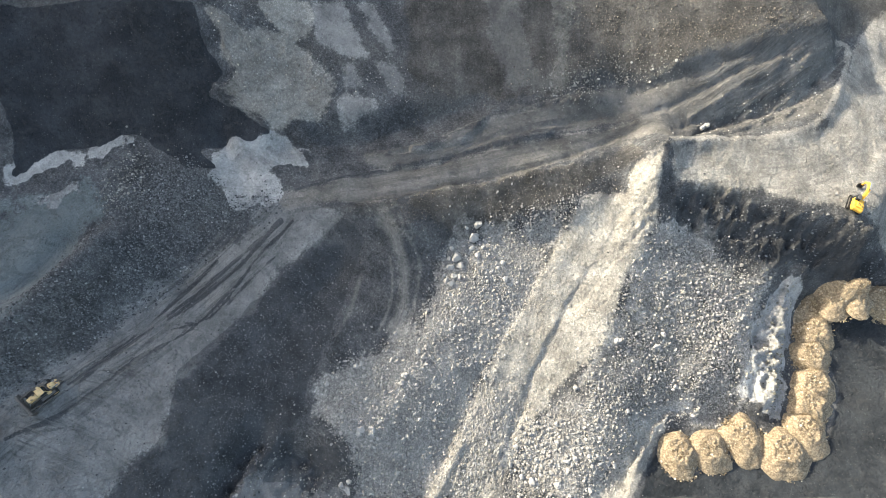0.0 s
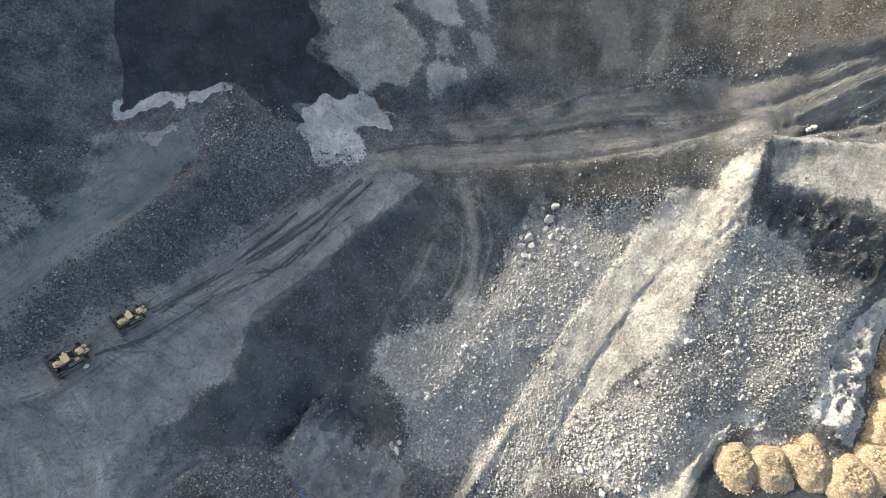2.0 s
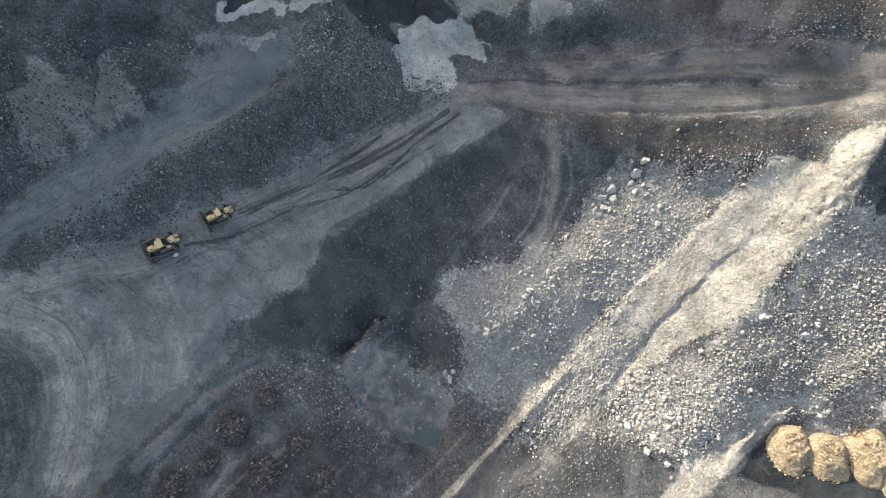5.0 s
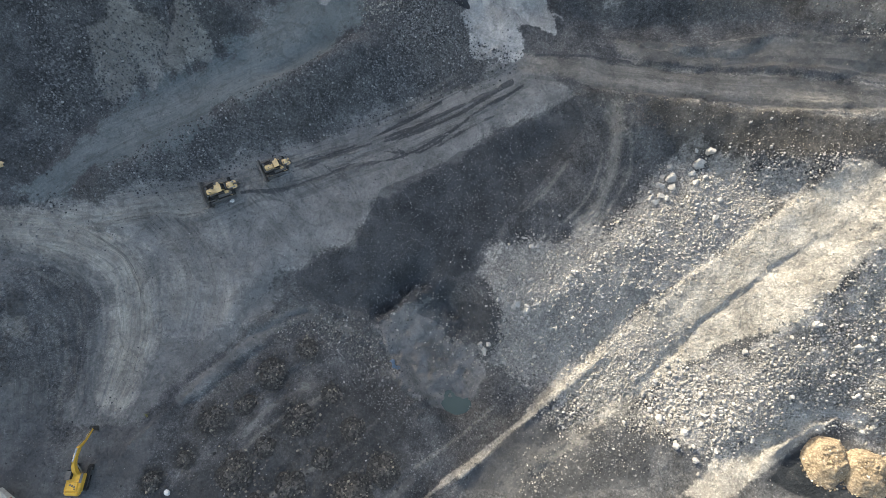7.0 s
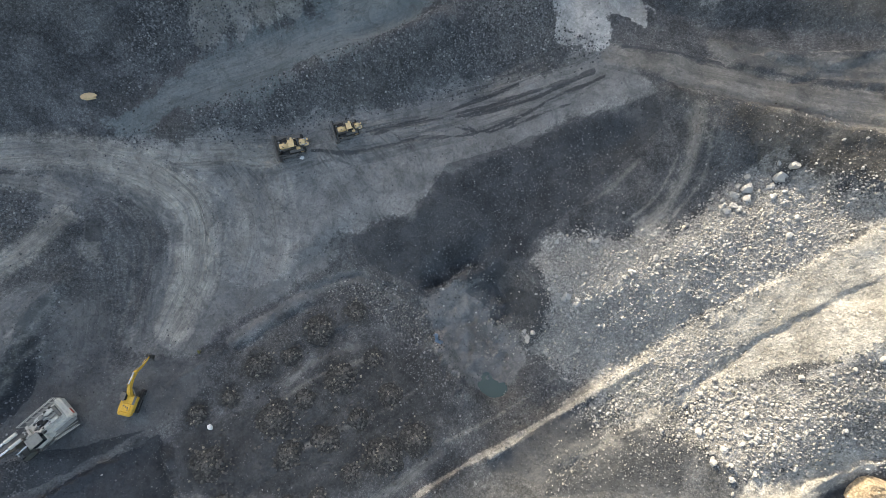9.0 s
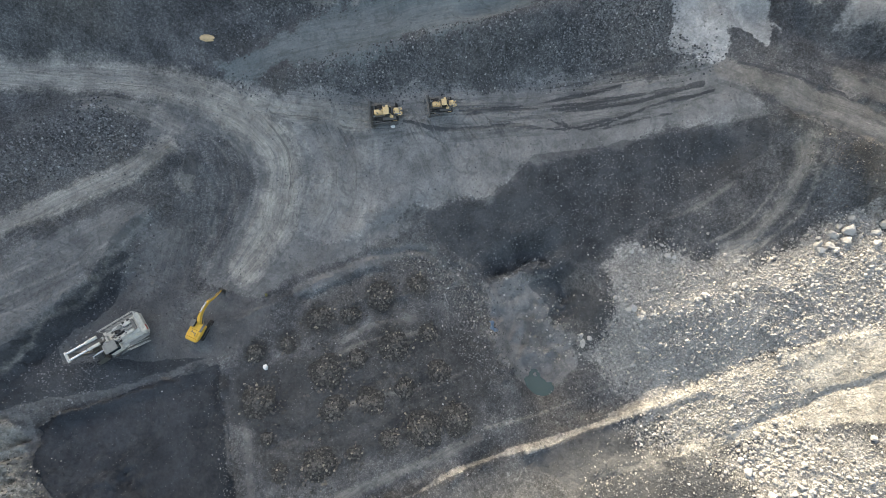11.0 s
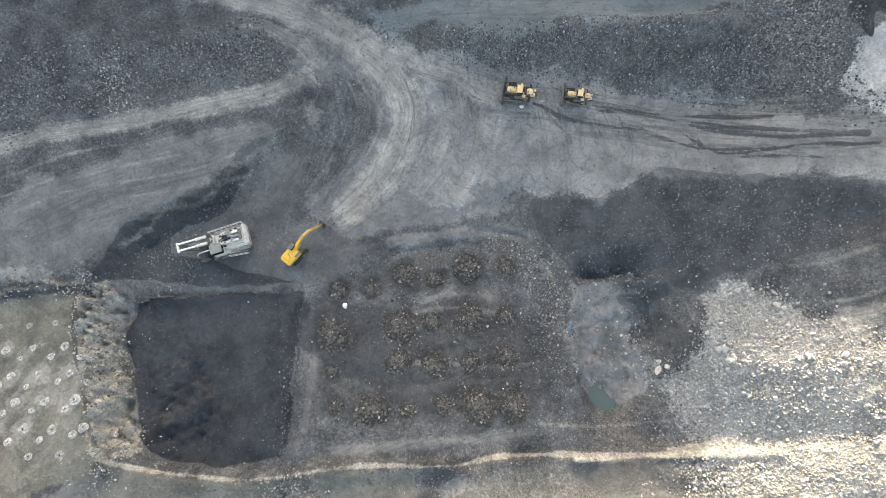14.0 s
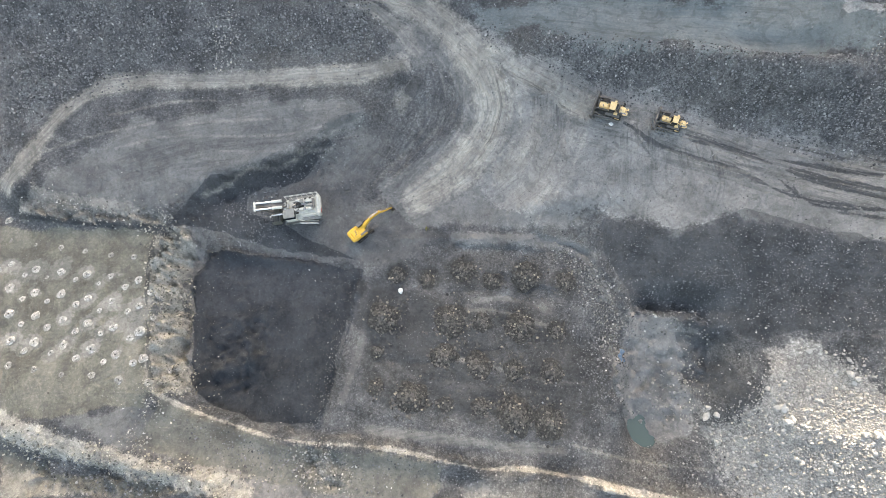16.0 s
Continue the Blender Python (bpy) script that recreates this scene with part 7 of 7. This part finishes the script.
def mining_shovel():
    s = tagged(new("mining_shovel"), "large cream white hydraulic mining shovel with a front bucket", "mining shovel")
    for side in (1, -1):
        belt = part("track", track_loop(7.6, 1.15, 1.75, side * 2.35), DECK, s, "grey dusty crawler track")
        part("track_frame", block((5.6, 0.7, 0.8), (0, side * 2.35, 0.85), bevel=0.1), STEEL, belt)
        for k in (-2.9, 2.9):
            part("sprocket", rod((k, side * 1.9, 0.88), (k, side * 2.8, 0.88), 0.6, 14), STEEL, belt)
    part("car_body", block((3.6, 3.6, 0.9), (0, 0, 1.35), bevel=0.15), STEEL, s)
    part("turntable", rod((0, 0, 1.7), (0, 0, 2.15), 1.6, 24), STEEL, s)
    deck = part("deck", block((8.2, 5.6, 0.5), (-1.4, 0, 2.4), bevel=0.08), CREAM, s)
    part("machine_house", block((5.0, 4.0, 1.3), (-2.3, -0.2, 3.2), bevel=0.15), CREAM, s)
    part("counterweight", block((1.2, 5.4, 2.2), (-5.3, 0, 3.0), bevel=0.4), CREAM, s)
    part("red_panel", block((0.1, 1.3, 0.5), (-5.92, 1.4, 3.2), bevel=0.03), RED, s)
    for k, (x, y, lx, ly, h) in enumerate(((-3.3, -1.1, 1.5, 0.7, 0.5), (-3.3, 0.0, 1.6, 0.6, 0.42), (-3.2, 1.0, 1.5, 0.55, 0.5), (-1.6, -1.2, 0.9, 0.8, 0.6), (-1.4, 0.9, 1.0, 0.6, 0.35))):
        part("engine_cover", block((lx, ly, h), (x, y, 4.25 + h / 2), bevel=0.08), DECK if k % 2 else CREAM, s)
    part("deck_hatch", block((1.3, 1.5, 0.06), (-0.6, -0.6, 3.88), bevel=0.02), BLACK, s)
    for y in (-0.75, 0.75):
        part("exhaust", rod((-2.35, y, 4.2), (-2.35, y, 5.0), 0.16), CHROME, s)
    rnd = random.Random(31)
    for k in range(34):
        x, y, h = rnd.uniform(-4.5, 0.6), rnd.uniform(-1.9, 1.5), rnd.uniform(0.2, 0.7)
        part("engine_piece", block((rnd.uniform(0.2, 0.9), rnd.uniform(0.15, 0.5), h), (x, y, 3.83 + h / 2), (0, 0, rnd.choice((0, 0, 90, 20))), bevel=0.04), rnd.choice((STEEL, BLACK, BLACK, STEEL, CREAM, DECK)), s)
    for y in (-1.6, -0.4, 0.9):
        part("pipe", rod((-4.2, y, 4.35), (0.4, y + 0.3, 4.3), 0.07, 6), rnd.choice((STEEL, CHROME)), s)
    part("radiator", block((0.6, 2.6, 0.3), (-4.35, -0.2, 4.4), bevel=0.05), STEEL, s)
    # rails round the deck, post by post
    corners = [(2.4, -2.7), (-5.6, -2.7), (-5.75, 2.7), (-1.2, 2.7)]
    rail = part("railing", rod((2.4, -2.7, 5.3), (2.4, -2.6, 5.3), 0.05, 6), CREAM, s, "cream painted deck railing")
    for a, b in zip(corners, corners[1:]):
        for z in (4.8, 5.3):
            part("rail", rod((*a, z), (*b, z), 0.055, 6), CREAM, rail)
        n = max(3, int(math.hypot(b[0] - a[0], b[1] - a[1]) / 1.3))
        for k in range(n + 1):
            x, y = a[0] + (b[0] - a[0]) * k / n, a[1] + (b[1] - a[1]) * k / n
            part("rail_post", rod((x, y, 2.6), (x, y, 5.3), 0.05, 6), CREAM, rail)
    part("side_walkway", block((7.4, 0.9, 0.12), (-1.7, -2.75, 2.72), bevel=0.03), DECK, s)
    part("side_walkway", block((4.6, 0.9, 0.12), (-3.3, 2.85, 2.72), bevel=0.03), DECK, s)
    cab = part("cab", block((2.5, 2.1, 2.6), (1.5, 1.9, 4.0), bevel=0.12), GLASS, s, "dark glazed cab on a tall base")
    part("cab_base", block((2.6, 2.2, 1.6), (1.45, 1.9, 3.1), bevel=0.1), CREAM, cab)
    part("cab_roof", block((2.7, 2.3, 0.22), (1.5, 1.9, 5.4), bevel=0.08), DECK, cab)
    for x in (0.4, 2.6):
        for y in (1.0, 2.85):
            part("cab_post", rod((x, y, 3.6), (x, y, 5.3), 0.09, 6), CREAM, cab)
    stair = part("stairway", block((4.4, 0.12, 0.16), (-2.6, 3.25, 2.2), (0, -24, 0), bevel=0.02), CREAM, s, "cream steel access stairway")
    part("stringer", block((4.4, 0.12, 0.16), (-2.6, 4.05, 2.2), (0, -24, 0), bevel=0.02), CREAM, stair)
    part("handrail", rod((-4.6, 4.1, 2.2), (-0.6, 4.1, 4.0), 0.05, 6), CREAM, stair)
    for k in range(12):
        part("step", block((0.24, 0.75, 0.05), (-4.4 + 0.33 * k, 3.65, 1.4 + 0.147 * k), bevel=0.0), STEEL, stair)
    part("boom_foot", block((1.3, 1.9, 1.4), (2.6, -0.9, 3.0), bevel=0.2), CREAM, s)
    for k in range(7):
        part("valve", block((0.35, 0.3, 0.4), (2.3 + 0.22 * (k % 4), -1.6 + 0.35 * k, 3.9), (0, 0, 17 * k), bevel=0.06), CREAM if k % 3 else STEEL, s)
    boom = part("boom", beam([(2.3, -0.9, 2.9), (3.8, -0.9, 4.3), (5.5, -0.9, 4.9), (7.2, -0.9, 5.0)], (1.1, 0.8, 0.7, 0.6), (1.2, 1.1, 0.9, 0.8)), STEEL, s)
    for y in (-1.75, -0.1):
        part("boom_cylinder", rod((3.0, y, 5.2), (9.4, y, 5.9), 0.26, 12), CHROME, boom, "bright steel hydraulic cylinder")
        part("cylinder_sleeve", rod((3.0, y, 5.2), (5.4, y, 5.47), 0.36, 12), CREAM, boom)
    part("cross_head", block((0.5, 2.5, 0.5), (9.4, -0.92, 5.85), bevel=0.1), CREAM, boom)
    arm = part("arm", beam([(9.3, -0.9, 5.7), (8.0, -0.9, 3.9), (6.2, -0.6, 2.4)], (1.1, 1.0, 0.9), (0.8, 0.9, 0.7)), STEEL, s)
    part("arm_cylinder", rod((3.4, 1.0, 3.4), (6.6, 0.6, 2.4), 0.22, 10), CHROME, arm)
    bm = bmesh.new()
    prof = [(4.5, 2.7), (4.3, 1.2), (4.7, 0.3), (5.8, 0.1), (6.9, 0.3)]
    rows = [[bm.verts.new((x, y, z)) for x, z in prof] for y in (-0.9, 2.4)]
    for j in range(len(prof) - 1):
        bm.faces.new((rows[0][j], rows[1][j], rows[1][j + 1], rows[0][j + 1]))
    for r in rows:
        bm.faces.new([*r, bm.verts.new((6.6, r[0].co.y, 2.5))])
    bmesh.ops.solidify(bm, geom=bm.faces[:], thickness=0.14)
    bucket = part("bucket", bm, DECK, s, "grey open front bucket")
    for k in range(6):
        part("tooth", block((0.55, 0.22, 0.18), (7.1, -0.65 + 0.58 * k, 0.3), bevel=0.05), STEEL, bucket)
    return s


big = stand(dozer("dusty yellow bulldozer with a broad blade on the haul strip"), -86.2, 21.6, -137.2)
big.matrix_world = big.matrix_world @ Matrix.Scale(1.16, 4)
small = stand(dozer("smaller dusty yellow bulldozer behind another on the haul strip"), -77.8, 30.9, -131.2)
small.matrix_world = small.matrix_world @ Matrix.Scale(1.0, 4)
near = stand(digger("bright yellow tracked excavator with its boom over the dusty ramp", 9.0), -83.7, -38.9, 110.0)
near.matrix_world = near.matrix_world @ Matrix.Scale(1.06, 4)
far = stand(digger("bright yellow tracked excavator alone on the pale upper bench", 7.2), 92.8, 71.2, 58.0, 1.5)
far.matrix_world = far.matrix_world @ Matrix.Scale(0.88, 4)
shovel = stand(mining_shovel(), -93.5, -51.3, -101.0, 3.0)
shovel.matrix_world = shovel.matrix_world @ Matrix.Scale(0.94, 4)


def lone_stone(name, label, category, x, y, size, stretch, turn, seed, material):
    ob = tagged(new(name, pile_mesh(name, np.zeros((1, 3)), np.array([1.0]), seed, BIG_STONES, material)), label, category)
    ob.scale, ob.rotation_euler = tuple(size * s for s in stretch), (0, 0, radians(turn))
    ob.location = (x, y, float(height(x, y)[0]) + size * stretch[2] * 0.35)


WHITE_STONE = stone_material("white_stone", (0.62, 0.62, 0.60), (0.72, 0.72, 0.70), (0.7, 0.7, 0.7), 0.1)
TAN_STONE = stone_material("tan_stone", (0.50, 0.35, 0.19), (0.60, 0.44, 0.26), (0.5, 0.4, 0.3), 0.1)
lone_stone("white_rock", "single white rock on the dusty bench floor", "rock", -67.4, -34.8, 0.75, (1, 0.9, 0.9), 20, 801, WHITE_STONE)
lone_stone("white_rock", "flat white rock beside the bulldozer", "rock", -83.4, 20.6, 0.55, (1.2, 0.8, 0.6), -40, 802, WHITE_STONE)
lone_stone("sandstone_block", "long tan sandstone block at the foot of the dump", "rock", -127.9, 5.0, 1.0, (2.4, 1.0, 0.9), 35, 803, TAN_STONE)
lone_stone("pale_boulder", "pale boulder on the tracked slope below the berm", "rock", 64.4, 92.9, 0.9, (1, 1, 1), 0, 804, STONE_LOOKS["pale"])
lone_stone("pale_boulder", "pale boulder on the tracked slope below the berm", "rock", 63.2, 91.9, 0.8, (1.3, 1, 0.8), 50, 805, STONE_LOOKS["pale"])


def tarp():
    m = paint("blue_sheet", (0.13, 0.22, 0.34), (0.34, 0.38, 0.42), 0.4)
    bm = bmesh.new()
    rows = []
    for i in range(13):
        row = []
        for j in range(6):
            x, y = (i / 12 - 0.5) * 3.2, (j / 5 - 0.5) * 0.9
            row.append(bm.verts.new((x, y + 0.3 * math.sin(i * 0.8), 0.25 + 0.35 * noise.noise((x * 1.4, y * 2.2, 3.3)))))
        rows.append(row)
    for a, b in zip(rows, rows[1:]):
        for j in range(5):
            bm.faces.new((a[j], b[j], b[j + 1], a[j + 1]))
    bmesh.ops.solidify(bm, geom=bm.faces[:], thickness=0.03)
    ob = tagged(new("plastic_sheet", joined("plastic_sheet", bm, m, True)), "crumpled blue plastic sheet at the foot of the bench", "sheet")
    ob.location, ob.rotation_euler = (-38.2, 6.0, float(height(-38.2, 6.0)[0]) + 0.1), (0.25, 0, radians(-25))


tarp()


def shrub(x, y):
    leaf, t, b = shader("shrub_leaf", 0.7)
    r = node(t, "NewGeometry").outputs["Random Per Island"]
    t.links.new(mix(t, r, (0.10, 0.11, 0.03), (0.22, 0.20, 0.06)), b.inputs["Base Color"])
    thing = tagged(new("shrub"), "small yellow green shrub on the dusty ground", "shrub")
    thing.location = (x, y, float(height(x, y)[0]))
    rnd = random.Random(12)
    stems, leaves = bmesh.new(), bmesh.new()
    for k in range(9):
        a, h = rnd.uniform(0, 6.28), rnd.uniform(0.3, 0.7)
        tip = Vector((math.cos(a) * 0.5 * rnd.random(), math.sin(a) * 0.5 * rnd.random(), h))
        rod((0, 0, -0.05), tip, 0.015, 5, stems)
        for _ in range(26):
            c = tip + Vector((rnd.gauss(0, 0.14), rnd.gauss(0, 0.14), rnd.gauss(0, 0.12)))
            u = Vector((rnd.gauss(0, 1), rnd.gauss(0, 1), rnd.gauss(0, 1))).normalized() * 0.07
            v = u.orthogonal().normalized() * 0.04
            leaves.faces.new([leaves.verts.new(c + p) for p in (u, v, -u, -v)])
    part("stem", stems, STEEL, thing)
    tagged(part("foliage", leaves, leaf, thing), kind="stuff")


shrub(-79.2, -24.6)
